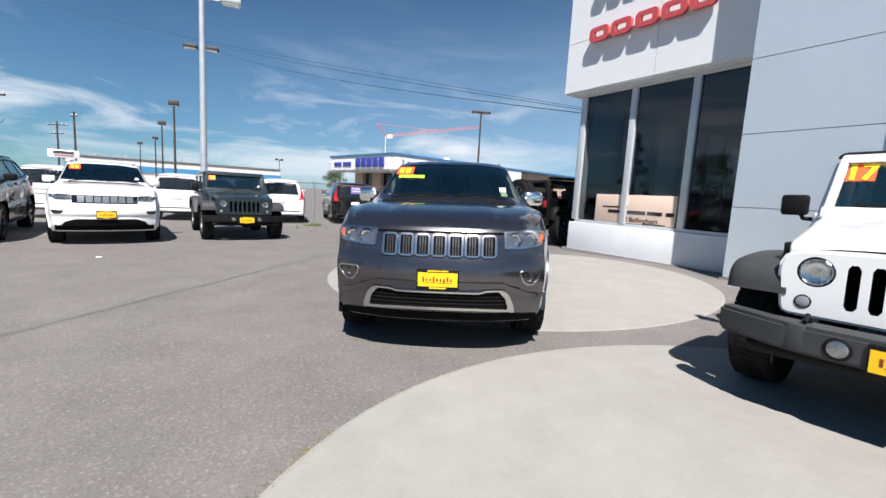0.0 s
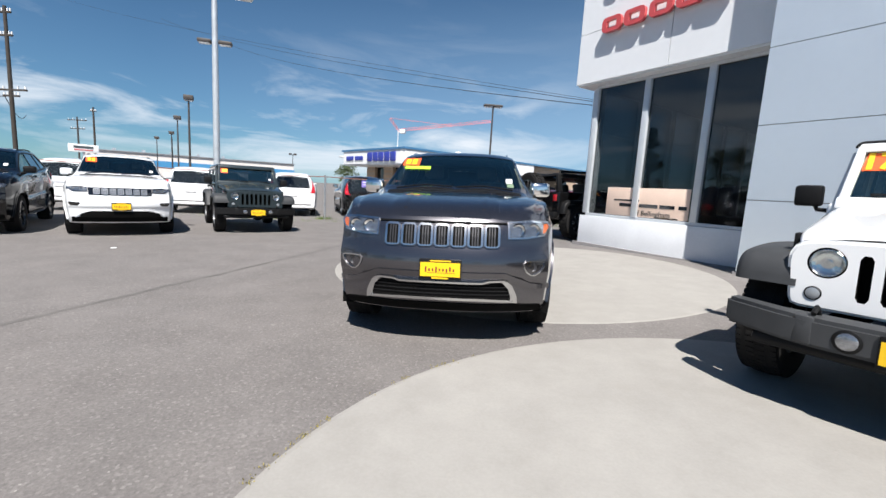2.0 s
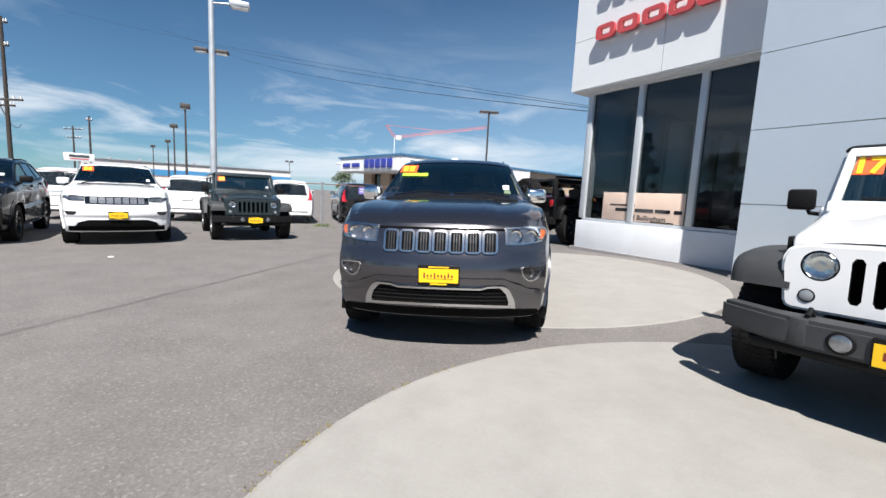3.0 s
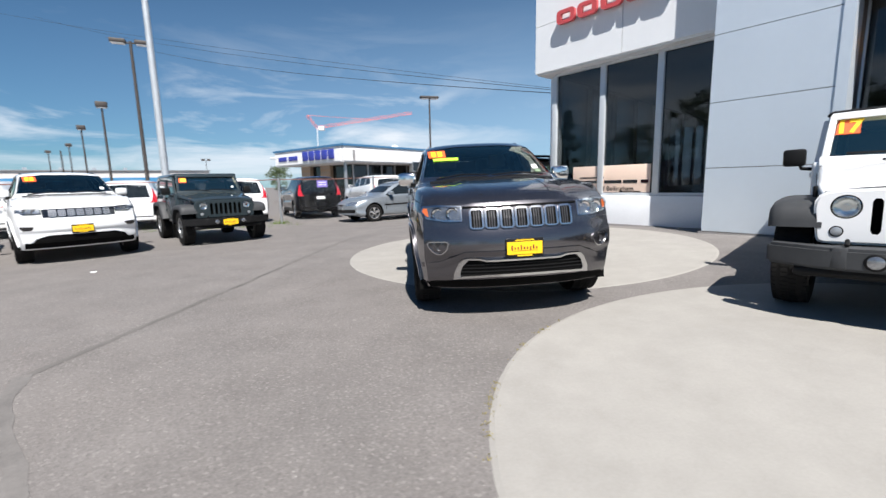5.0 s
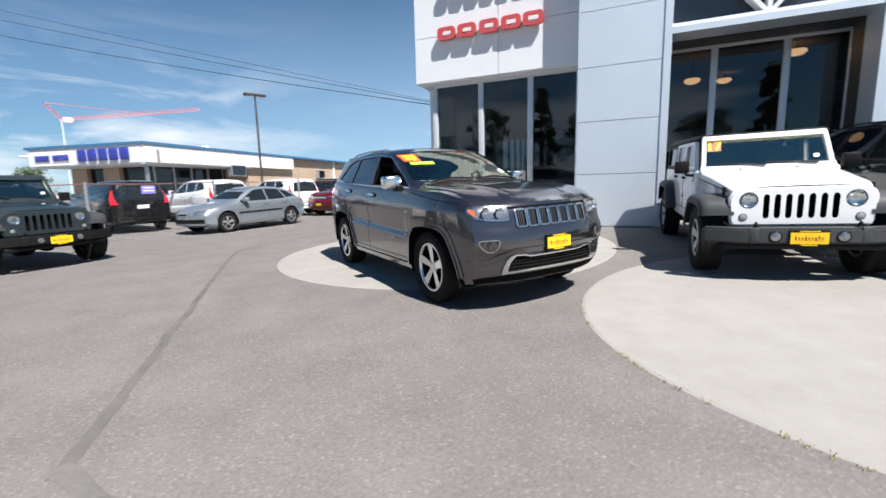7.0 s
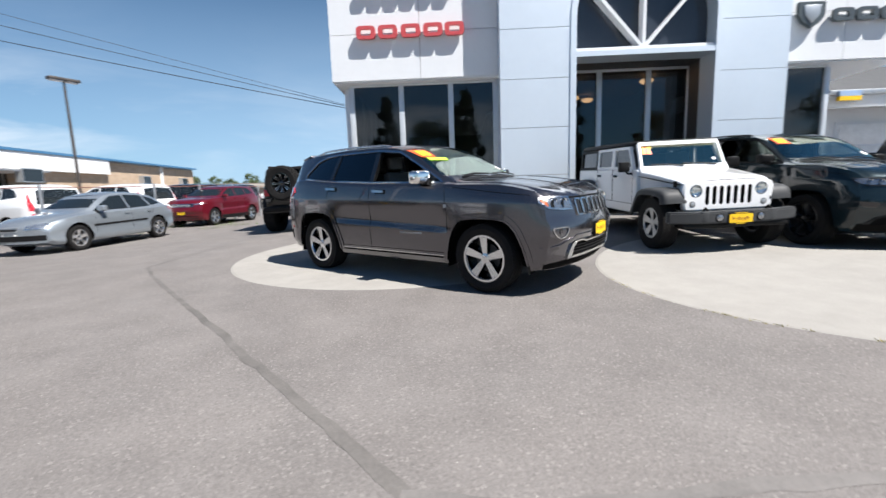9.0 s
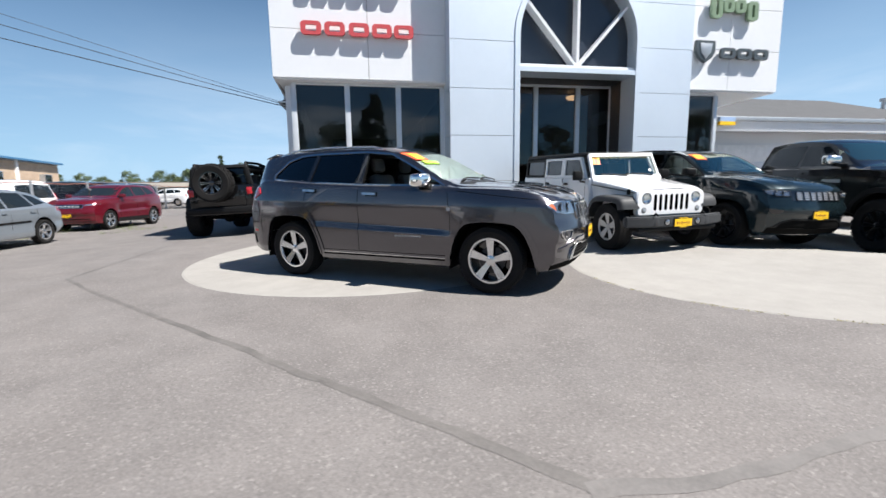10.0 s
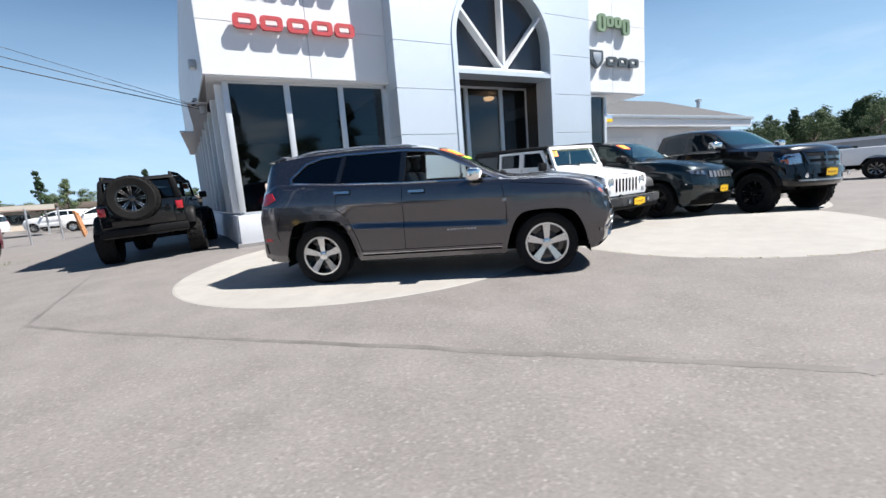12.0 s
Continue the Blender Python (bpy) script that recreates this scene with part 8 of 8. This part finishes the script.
# ---- lamp posts, wires, masts ----
def lamp_post(x, y, h, heads, mat, label, r=0.07, turn=0.0, head=(0.55, 0.32, 0.16), drop=0.0):
    z = ground_z(x, y)
    lp = empty("lamp_post", Matrix.Translation((x, y, z)) @ Matrix.Rotation(radians(turn), 4, "Z"), label, "street lamp", "lamp posts")
    tube("pole", [(0, 0, -0.2), (0, 0, h * 0.5), (0, 0, h)], [r, r * 0.85, r * 0.65], mat, lp, sides=12)
    box("base", -0.2, 0.2, -0.2, 0.2, -0.1, 0.35, M_CONCRETE, 0.03, lp, "concrete footing")
    for ox, oz in heads:
        sg = 1 if ox >= 0 else -1
        if abs(ox) > 0.05:
            tube("arm", [(0, 0, h - 0.1 + oz), (ox - sg * head[0] * 0.45, 0, h - 0.04 + oz)], 0.03, mat, lp)
        hd = box("lamp_head", ox - head[0] / 2, ox + head[0] / 2, -head[1] / 2, head[1] / 2, h - 0.1 + oz - drop, h - 0.1 + oz + head[2] - drop, mat, 0.04, lp)
        box("lens", ox - head[0] * 0.4, ox + head[0] * 0.4, -head[1] * 0.4, head[1] * 0.4, h - 0.125 + oz - drop, h - 0.101 + oz - drop, M_WHITE, 0.0, hd)
    return lp


silver_lp = lamp_post(-7.6, 12.7, 8.6, ((0.75, -1.95), (-0.9, -1.15)), plain("silver painted steel", (0.50, 0.53, 0.56), 0.45, metal=0.4), "tall silver lamp post with box heads", 0.10, 24)
lamp_post(-11.69, 19.35, 7.35, ((0.42, 0.0), (-0.42, 0.0)), M_BROWN, "brown lamp post with two flat heads", 0.08, 20)
lamp_post(1.11, 28.6, 6.85, ((0.30, 0.0), (-0.30, 0.0)), M_BROWN, "brown lamp post with two flat heads", 0.075, 10, head=(0.62, 0.4, 0.14))
for dx, dy, el, h in ((-0.551, 0.82, 0.155, 8.5), (-0.572, 0.813, 0.114, 8.5), (-0.583, 0.808, 0.083, 8.5), (-0.392, 0.918, 0.058, 8.5), (-0.757, 0.647, 0.092, 7.5), (-0.60, 0.79, 0.070, 8.5)):
    near = 0.55 if dx < -0.5 else 1.0
    h = 1.2 + (h - 1.2) * near
    k = (h - 1.2) / el
    lamp_post(dx * k, dy * k, h, ((0.0, 0.0),) if dx < -0.5 else ((0.6, 0.0), (-0.6, 0.0)), M_BROWN, "far dark lamp post with a box head", 0.11 * near, 30, head=(0.8 * near, 0.6 * near, 0.45 * near))


def wood_pole(x, y, h, arms, label):
    z = ground_z(x, y)
    up = empty("utility_pole", Matrix.Translation((x, y, z)), label, "utility pole", "utility poles")
    tube("pole", [(0, 0, -0.3), (0, 0, h)], [0.15, 0.10], M_WOODPOLE, up, sides=10)
    for az, aw in arms:
        a = box("crossarm", -aw / 2, aw / 2, -0.06, 0.06, az - 0.06, az + 0.06, M_WOODPOLE, 0.01, up)
        for k in (-0.9, -0.45, 0.45, 0.9):
            tube("insulator", [(k * aw / 2, 0, az + 0.06), (k * aw / 2, 0, az + 0.25)], 0.05, M_WHITE, a, sides=6)
    return up


wood_pole(-32.4, 28.9, 12.1, ((6.6, 2.4), (6.2, 1.2), (10.2, 0.9), (11.7, 0.9)), "dark wooden utility pole with crossarms")
k = 8.5 / 0.114
wood_pole(-0.672 * k, 0.732 * k, 9.5, ((9.0, 0.8),), "far wooden utility pole")
k = 8.0 / 0.089
wood_pole(-0.69 * k, 0.718 * k, 9.4, ((8.9, 3.2), (7.6, 2.4)), "far wooden utility pole with crossarms")
wood_pole(-55.0, 76.0, 8.0, (), "far wooden utility pole")


def wire(a, b, sag, r, n=24):
    pts = [tuple(Vector(a).lerp(Vector(b), i / n) - Vector((0, 0, sag * 4 * (i / n) * (1 - i / n)))) for i in range(n + 1)]
    ob = tube("overhead_wire", pts, r, M_CABLE, sides=5)
    return tagged(ob, "black overhead service wire", "wire", "overhead wires")


end = BM @ Vector((-0.16, 3.2, 3.75))
wire((-37.6, 62.0, 20.7), end, 0.9, 0.012)
wire((-42.8, 57.9, 21.7), end + Vector((0.0, 0.0, 0.05)), 0.7, 0.009)
wire((-42.0, 41.0, 17.7), end + Vector((0.0, 0.0, 0.08)), 0.5, 0.006)
wire((-60.0, 55.0, 8.0), (-33.0, 29.0, 6.0), 0.9, 0.03)
wire((-33.0, 29.0, 6.0), (-100.0, -5.0, 7.0), 0.9, 0.03)
tagged(box("weatherhead", -0.16, 0.0, 3.1, 3.3, 3.62, 3.85, M_STEEL, 0.02), "grey service entry box on the side wall", "electric box").matrix_basis = BM

# crane
# red lightened towards pink: the distance haze is mixed into this colour
M_CRANE = plain("haze-pale red crane lattice", (0.75, 0.20, 0.18), 0.6)
crane = empty("tower_crane", Matrix(), "far red tower crane with a rising jib", "crane")
cm, ct = Vector((-44.0, 246.0, 33.0)), Vector((8.5, 249.0, 41.0))


def lattice(name, a, b, w, n):
    bm = bmesh.new()
    d = (b - a).normalized()
    u = d.cross(Vector((0, 1, 0))).normalized()
    for off in (u * w, u * -w, Vector((0, w, 0))):
        add_tube(bm, [a + off, b + off], 0.085, 4)
    for i in range(n):
        p, q = a.lerp(b, i / n), a.lerp(b, (i + 1) / n)
        add_tube(bm, [p + u * w, q - u * w], 0.05, 4)
        add_tube(bm, [p - u * w, q + Vector((0, w, 0))], 0.05, 4)
    return part(name, bm_mesh(name, bm, M_CRANE), crane)


lattice("jib", cm, ct, 0.7, 26)
tube("mast", [(-44.0, 246.0, -2.0), tuple(cm)], 0.22, M_WHITE, crane)
lattice("counter_jib", cm, cm + Vector((-5.0, 0, 6.5)), 0.6, 4)
bm = bmesh.new()
add_tube(bm, [cm + Vector((-5.0, 0, 6.5)), cm.lerp(ct, 0.55)], 0.10, 4)
part("stay_cable", bm_mesh("stay_cable", bm, M_CRANE), crane)
box("cab", -43.0, -40.0, 244.5, 247.5, 31.5, 33.6, M_WHITE, 0.1, crane, "white cab")


# ---- buildings round about ----
def wall_frame(a, b):
    """x runs from a to b, y away to the left of that line."""
    d = Vector((b[0] - a[0], b[1] - a[1]))
    return Matrix.Translation((a[0], a[1], 0)) @ Matrix.Rotation(math.atan2(d.y, d.x), 4, "Z"), d.length


M_BLUE = plain("blue edge trim", (0.05, 0.16, 0.30), 0.5)
M_NAVY = plain("navy sign blocks", (0.035, 0.05, 0.30), 0.4)
M_BRICK = brick_mat()
fm, fl = wall_frame((-4.75, 30.2), (16.0, 51.0))
far = empty("showroom_building", fm, "low white and tan brick showroom with blue trim", "building")
part("wall", boxes_mesh("wall", [(9.0, fl, 0.3, 16.0, -0.3, 3.85)], M_BRICK), far, "tan brick wall")
part("fascia", boxes_mesh("fascia", [(-0.02, fl * 0.50, -0.05, 0.28, 2.95, 3.95), (-0.05, 0.28, 0.281, 8.7, 2.95, 3.95)], M_WHITE), far, "white fascia band")
part("parapet", boxes_mesh("parapet", [(-0.1, fl + 0.1, -0.12, 0.30, 3.955, 4.10), (-0.12, 0.30, 0.301, 8.9, 3.955, 4.10)], M_BLUE), far, "blue roof edge")
part("roof", boxes_mesh("roof", [(0.3, fl, 0.301, 8.7, 3.86, 3.95), (9.0, fl, 8.701, 17.4, 3.86, 3.95)], M_JOINT), far)
part("soffit", boxes_mesh("soffit", [(0.0, 9.0, 0.0, 8.7, 2.86, 2.945)], M_WHITE), far)
part("glazing", boxes_mesh("glazing", [(2.6, 9.0, 2.4, 2.5, -0.3, 2.86), (2.5, 2.6, 2.4, 8.6, -0.3, 2.86)], M_DARKGLASS), far, "dark showroom glazing")
for i in range(5):
    part("mullion", boxes_mesh("mullion", [(2.6 + i * 1.5, 2.72 + i * 1.5, 2.32, 2.39, -0.3, 2.86)], M_STEEL), far)
for y0 in (4.6, 7.3):
    part("pier", boxes_mesh("pier", [(2.2, 2.49, y0, y0 + 1.3, -0.3, 2.86)], M_BRICK), far, "tan brick pier")
part("post", boxes_mesh("post", [(0.3, 0.45, 0.3, 0.45, -0.3, 2.86)], M_STEEL), far)
for x0, z0, w in ((6.8, 2.25, 1.5), (19.0, 2.2, 1.2), (26.0, 2.2, 1.2)):
    wn2 = part("window", boxes_mesh("window", [(x0, x0 + w, -0.09, 0.29, z0, z0 + 0.8)], M_STEEL), far)
    part("pane", boxes_mesh("pane", [(x0 + 0.06, x0 + w - 0.06, -0.10, -0.091, z0 + 0.06, z0 + 0.74)], M_DARKGLASS), wn2)
part("downpipe", boxes_mesh("downpipe", [(22.6, 22.85, 0.18, 0.299, -0.3, 3.95)], M_WHITE), far)
bm = bmesh.new()
bmesh.ops.create_uvsphere(bm, u_segments=20, v_segments=12, radius=0.42, matrix=Matrix.Translation((7.9, 3.0, 4.2)))
part("roof_dome", bm_mesh("roof_dome", bm, M_WHITE, True), far, "white roof dome")
for k in range(5):
    part("sign_block", boxes_mesh("sign_block", [(-0.16, -0.05, 0.95 + k * 0.79, 1.62 + k * 0.79, 3.12, 3.80)], M_NAVY, 0.06), far, "navy sign block")
for y0 in (5.5, 5.82, 6.14, 6.46, 7.0, 7.3, 7.6, 7.9):
    part("sign_block", boxes_mesh("sign_block", [(-0.13, -0.05, y0, y0 + 0.24, 3.22, 3.56)], M_NAVY, 0.03), far, "small navy sign block")
part("eave_end", boxes_mesh("eave_end", [(-0.05, 0.28, 8.7, 9.5, 3.52, 3.66)], M_WHITE, 0.02), far, "white eave end")
part("stripe", boxes_mesh("stripe", [(0.75, 0.95, -0.07, -0.051, 2.98, 3.7)], M_JOINT), far, "grey stripe on the fascia")

sm2, sl2 = wall_frame((-72.0, 76.0), (-41.0, 96.7))
shed = empty("warehouse", sm2, "long pale warehouse with a blue band", "building")
part("wall", boxes_mesh("wall", [(0, sl2, 0, 30, -2, 2.5), (0.01, sl2 - 0.01, 0.01, 29.99, 3.7, 5.0)], plain("pale metal siding", (0.62, 0.58, 0.55), 0.6, vary=0.05)), shed)
part("band", boxes_mesh("band", [(-0.1, sl2 + 0.1, -0.1, 30, 2.5, 3.7)], plain("bright blue band", (0.05, 0.22, 0.42), 0.5)), shed, "blue band")
part("roof", boxes_mesh("roof", [(-0.3, sl2 + 0.3, -0.3, 30.3, 5.0, 5.15)], M_STEEL), shed)
for k in range(5):
    part("vent", boxes_mesh("vent", [(3 + k * 5, 3.6 + k * 5, 8, 8.6, 5.15, 5.9)], M_STEEL), shed)
bs = empty("billboard", pose(-43.0, 45.4, 0, 0, 0, 43), "white roadside sign board with grey and red bars", "sign")
part("post", boxes_mesh("post", [(-0.1, 0.1, 0.0, 0.2, -0.3, 3.2)], M_STEEL), bs)
part("board", boxes_mesh("board", [(-1.3, 1.3, -0.1, 0.1, 3.1, 3.95)], M_WHITE, 0.03), bs)
part("bar", boxes_mesh("bar", [(-0.85, 0.85, -0.13, -0.101, 3.52, 3.78)], M_GREY_SIGN), bs)
part("bar", boxes_mesh("bar", [(-0.8, 0.8, -0.13, -0.101, 3.30, 3.40)], M_RED_SIGN), bs)

lm, ll2 = wall_frame((17.0, 62.0), (62.0, 44.0))
low = empty("low_building", lm, "long low brown-roofed building far off", "building")
part("wall", boxes_mesh("wall", [(0, ll2, 0.5, 14, -0.3, 1.95)], plain("beige siding", (0.42, 0.36, 0.30), 0.8)), low)
part("roof", boxes_mesh("roof", [(-0.6, ll2 + 0.6, -0.3, 14.5, 1.95, 2.7)], plain("brown roof", (0.10, 0.08, 0.065), 0.85, vary=0.2), 0.1), low, "brown roof")
for k in range(9):
    part("window", boxes_mesh("window", [(2 + k * 5, 4 + k * 5, 0.42, 0.499, 0.7, 1.7)], M_DARKGLASS), low)
cv = empty("storage_canopy", pose(17.9, 39.6, 0, 0, 0, -40), "pale flat canopy over parked cars", "canopy")
part("roof", boxes_mesh("roof", [(-4.5, 4.5, -2, 2, 1.75, 2.1)], plain("sun-bleached beige panel", (0.42, 0.39, 0.34), 0.8, vary=0.1, scale=1.0)), cv)
for x in (-4, 0, 4):
    part("post", boxes_mesh("post", [(x - 0.06, x + 0.06, -0.06, 0.06, -0.2, 1.75)], M_STEEL), cv)
planks = empty("timber_stack", pose(14.6, 27.4, 0.0, 0, -32, 30), "leaning orange timber boards by the fence", "boards")
for k in range(5):
    part("board", boxes_mesh("board", [(-0.04 + k * 0.09, 0.03 + k * 0.09, -0.05, 0.05, 0.0, 1.7 - 0.1 * k)], plain("orange timber", (0.55, 0.26, 0.12), 0.8)), planks)
rb = empty("low_building", pose(45, -38, 0, 0, 0, 35), "far grey commercial building under the trees", "building")
part("wall", boxes_mesh("wall", [(-14, 16, -6, 6, -0.3, 2.5)], plain("grey siding", (0.40, 0.42, 0.46), 0.8)), rb)
part("roof", boxes_mesh("roof", [(-14.5, 16.5, -6.5, 6.5, 2.5, 2.8)], M_PLINTH), rb)
for k in range(6):
    part("window", boxes_mesh("window", [(-12 + k * 4.5, -10 + k * 4.5, 6.0, 6.06, 0.9, 2.0)], M_DARKGLASS), rb)


# ---- trees and weeds ----
# greens raised and brought closer together to carry the haze over far trees
M_LEAF = leaf_mat("broad leaves lightened for haze", (0.078, 0.112, 0.058), (0.118, 0.150, 0.078))
M_FIR = leaf_mat("fir needles", (0.028, 0.050, 0.026), (0.050, 0.078, 0.036))
M_BARK = plain("bark", (0.09, 0.07, 0.055), 0.9, vary=0.3, bump=0.4)


def tree(x, y, h, spread, label, mat, seed, narrow=False, base=0.0, clumps=None):
    rnd = random.Random(seed)
    t = empty("tree", Matrix.Translation((x, y, base)), label, "tree", "far trees")
    bm = bmesh.new()
    add_tube(bm, [(0, 0, -0.4), (0.05, 0, h * 0.35), (0, 0.05, h * 0.85)], [h * 0.030, h * 0.022, h * 0.006], 8)
    for k in range(7):
        a, z = rnd.uniform(0, 6.28), h * rnd.uniform(0.25, 0.7)
        ln = spread * rnd.uniform(0.45, 0.8) * (0.5 if narrow else 1)
        add_tube(bm, [(0, 0, z), (math.cos(a) * ln * 0.5, math.sin(a) * ln * 0.5, z + ln * 0.35), (math.cos(a) * ln, math.sin(a) * ln, z + ln * 0.6)], [h * 0.012, h * 0.008, h * 0.003], 5)
    part("trunk", bm_mesh("trunk", bm, M_BARK, True), t)
    vs, fs = [], []
    n = clumps or 46
    for c in range(n):
        f = rnd.random() ** 0.8
        z = h * (0.16 + 0.84 * f) if narrow else h * (0.28 + 0.70 * f)
        if narrow:
            rr = spread * (1.05 - f) ** 0.8 * rnd.uniform(0.3, 1.0)
        else:
            rr = spread * math.sqrt(max(0.02, 1 - (2 * f - 0.85) ** 2 / 1.5)) * rnd.uniform(0.25, 1.0)
        a = rnd.uniform(0, 6.28)
        cx, cy = rr * math.cos(a), rr * math.sin(a)
        cs = spread * rnd.uniform(0.16, 0.34)
        for q in range(64):
            d = Vector((rnd.gauss(0, 1), rnd.gauss(0, 1), rnd.gauss(0, 0.8)))
            d.normalize()
            p = Vector((cx, cy, z)) + d * cs * rnd.uniform(0.4, 1.0)
            u = Vector((rnd.gauss(0, 1), rnd.gauss(0, 1), rnd.gauss(0, 1))).normalized()
            w = u.cross(d).normalized() if u.cross(d).length > 0.01 else Vector((1, 0, 0))
            s = h * rnd.uniform(0.010, 0.021)
            i = len(vs)
            vs += [p + u * s, p + w * s * 0.7, p - u * s, p - w * s * 0.7]
            fs.append((i, i + 1, i + 2, i + 3))
    part("crown", to_mesh("crown", vs, fs, mat), t)
    return t


tree(32, 50.3, 5.7, 0.95, "far dark narrow poplar", M_FIR, 1, True)
tree(35.2, 50.8, 5.0, 1.5, "far light green conifer", M_LEAF, 2, True)
tree(39.8, 45.1, 5.8, 0.9, "far dark narrow poplar", M_FIR, 5, True)
rt = random.Random(11)
proto = [tree(900, 900, 10, 4.2, "far broadleaf tree in a row", M_LEAF, 21), tree(930, 900, 11, 3.6, "far broadleaf tree in a row", M_LEAF, 22), tree(960, 900, 13, 2.6, "far dark fir tree", M_FIR, 23, True)]


def plant(p, x, y, s, base=0.0):
    return copy_thing(p, Matrix.Translation((x, y, base)) @ Matrix.Rotation(rt.uniform(0, 6.28), 4, "Z") @ Matrix.Scale(s, 4))


for i in range(34):
    k = i / 33
    plant(proto[i % 2], 24 + 62 * k + rt.uniform(-3, 3), 96 - 30 * k + rt.uniform(-3, 3), rt.uniform(0.40, 0.58), -0.5)
for i in range(46):
    k = i / 45
    d = Vector((0.905, -0.42)).lerp(Vector((0.72, -0.70)), k).normalized() * rt.uniform(80, 110)
    plant(proto[2 if rt.random() < 0.25 else i % 2], d.x - 4, d.y + 4, rt.uniform(0.50, 0.72) * (0.85 + 0.40 * k), -0.5)
for i in range(8):
    plant(proto[i % 2], -6 + i * 2.5 + rt.uniform(-1, 1), 85 + rt.uniform(-6, 6), rt.uniform(0.45, 0.6), -0.5)
plant(proto[0], -12.0, 41.0, 0.34, -0.3)
# trees behind the filming side, mirrored in the showroom glass
for x, y, s, k in ((-62, -30, 1.0, 0), (-70, -14, 1.0, 1), (-52, -48, 0.9, 0), (-78, 8, 0.8, 2), (-34, -64, 0.9, 1), (-10, -72, 1.0, 0), (14, -76, 0.9, 1), (-80, 24, 0.8, 0), (-66, -40, 1.0, 2), (-58, -34, 0.8, 1), (-72, -4, 0.75, 0), (-64, -22, 1.0, 2), (-60, -38, 1.1, 2), (-44, -52, 1.0, 2)):
    plant(proto[k], x, y, s * 1.45, -0.3)
for p in proto:
    for o in (p, *p.children_recursive):
        bpy.data.objects.remove(o)


def wooded_slope():
    """A far continuous wood on rising ground, too fine to count."""
    rnd = random.Random(31)
    vs, fs = [], []
    for i in range(950):
        k = rnd.random()
        d = Vector((0.905, -0.425)).lerp(Vector((0.60, -0.80)), k).normalized()
        dist = rnd.uniform(125, 150)
        top = 8.0 + 3.5 * min(1.0, k * 2.2) + 1.3 * math.sin(k * 43) + rnd.uniform(-1.2, 1.0)
        c = Vector((d.x * dist - 6, d.y * dist + 5, 0))
        z0 = top * rnd.random() ** 0.6
        r = rnd.uniform(0.9, 2.0)
        for _ in range(110):
            n = Vector((rnd.gauss(0, 1), rnd.gauss(0, 1), rnd.gauss(0, 1))).normalized()
            p = c + Vector((0, 0, z0)) + n * r * rnd.uniform(0.5, 1.0)
            u = n.orthogonal().normalized()
            w = n.cross(u)
            s = rnd.uniform(0.14, 0.28)
            j = len(vs)
            vs += [p + u * s, p + w * s * 0.8, p - u * s, p - w * s * 0.8]
            fs.append((j, j + 1, j + 2, j + 3))
    return tagged(part("woods", to_mesh("woods", vs, fs, M_LEAF)), "far green woods on a slope", "woods", kind="stuff")


wooded_slope()
M_WEED = leaf_mat("dry weeds", (0.22, 0.19, 0.06), (0.36, 0.30, 0.12))
M_WEEDG = leaf_mat("green weeds", (0.06, 0.12, 0.02), (0.16, 0.22, 0.04))


def weeds(name, spots, mat, label, seed, hmax=0.06):
    rnd = random.Random(seed)
    vs, fs = [], []
    for (x, y, n, s) in spots:
        for _ in range(n):
            px, py = x + rnd.gauss(0, s), y + rnd.gauss(0, s)
            z, a, h = ground_z(px, py) + 0.004, rnd.uniform(0, 6.28), rnd.uniform(0.3, 1) * hmax
            w = Vector((math.cos(a), math.sin(a), 0)) * 0.004
            tip = Vector((rnd.gauss(0, 0.4), rnd.gauss(0, 0.4), 1)) * h
            i = len(vs)
            b = Vector((px, py, z))
            vs += [b - w, b + w, b + tip]
            fs.append((i, i + 1, i + 2))
    ob = part(name, to_mesh(name, vs, fs, mat))
    return tagged(ob, label, "weeds", kind="stuff")


ring = []
rw = random.Random(4)
for a in range(128, 262, 2):
    if rw.random() < 0.55:
        r = 2.655
        ring.append((1.85 + r * math.cos(radians(a)), 1.2 + r * math.sin(radians(a)), rw.randint(6, 26), 0.018))
weeds("weeds", ring, M_WEED, "dry yellow weeds along the edge of the pad", 3, 0.014)
weeds("weeds", [(-5.5 + rw.gauss(0, 0.15), 16.1 + rw.gauss(0, 0.1), 40, 0.10) for _ in range(6)] + [(-7.0 + rw.uniform(-2.5, 2.2), 15.3 + rw.uniform(-0.8, 0.2), 40, 0.2) for _ in range(14)] + [(1.0 + rw.uniform(-3, 3), 19.2 + rw.uniform(-1.5, 1.5), 40, 0.25) for _ in range(12)], M_WEEDG, "green weeds at the foot of the fence", 7, 0.16)
litter = tagged(part("litter", boxes_mesh("litter", [(-0.04, 0.04, -0.03, 0.03, 0.0, 0.012)], M_WHITE), m=pose(-6.05, 7.1, ground_z(-6.05, 7.1) + 0.001, 0, 0, 30)), "small white scrap on the asphalt", "litter")
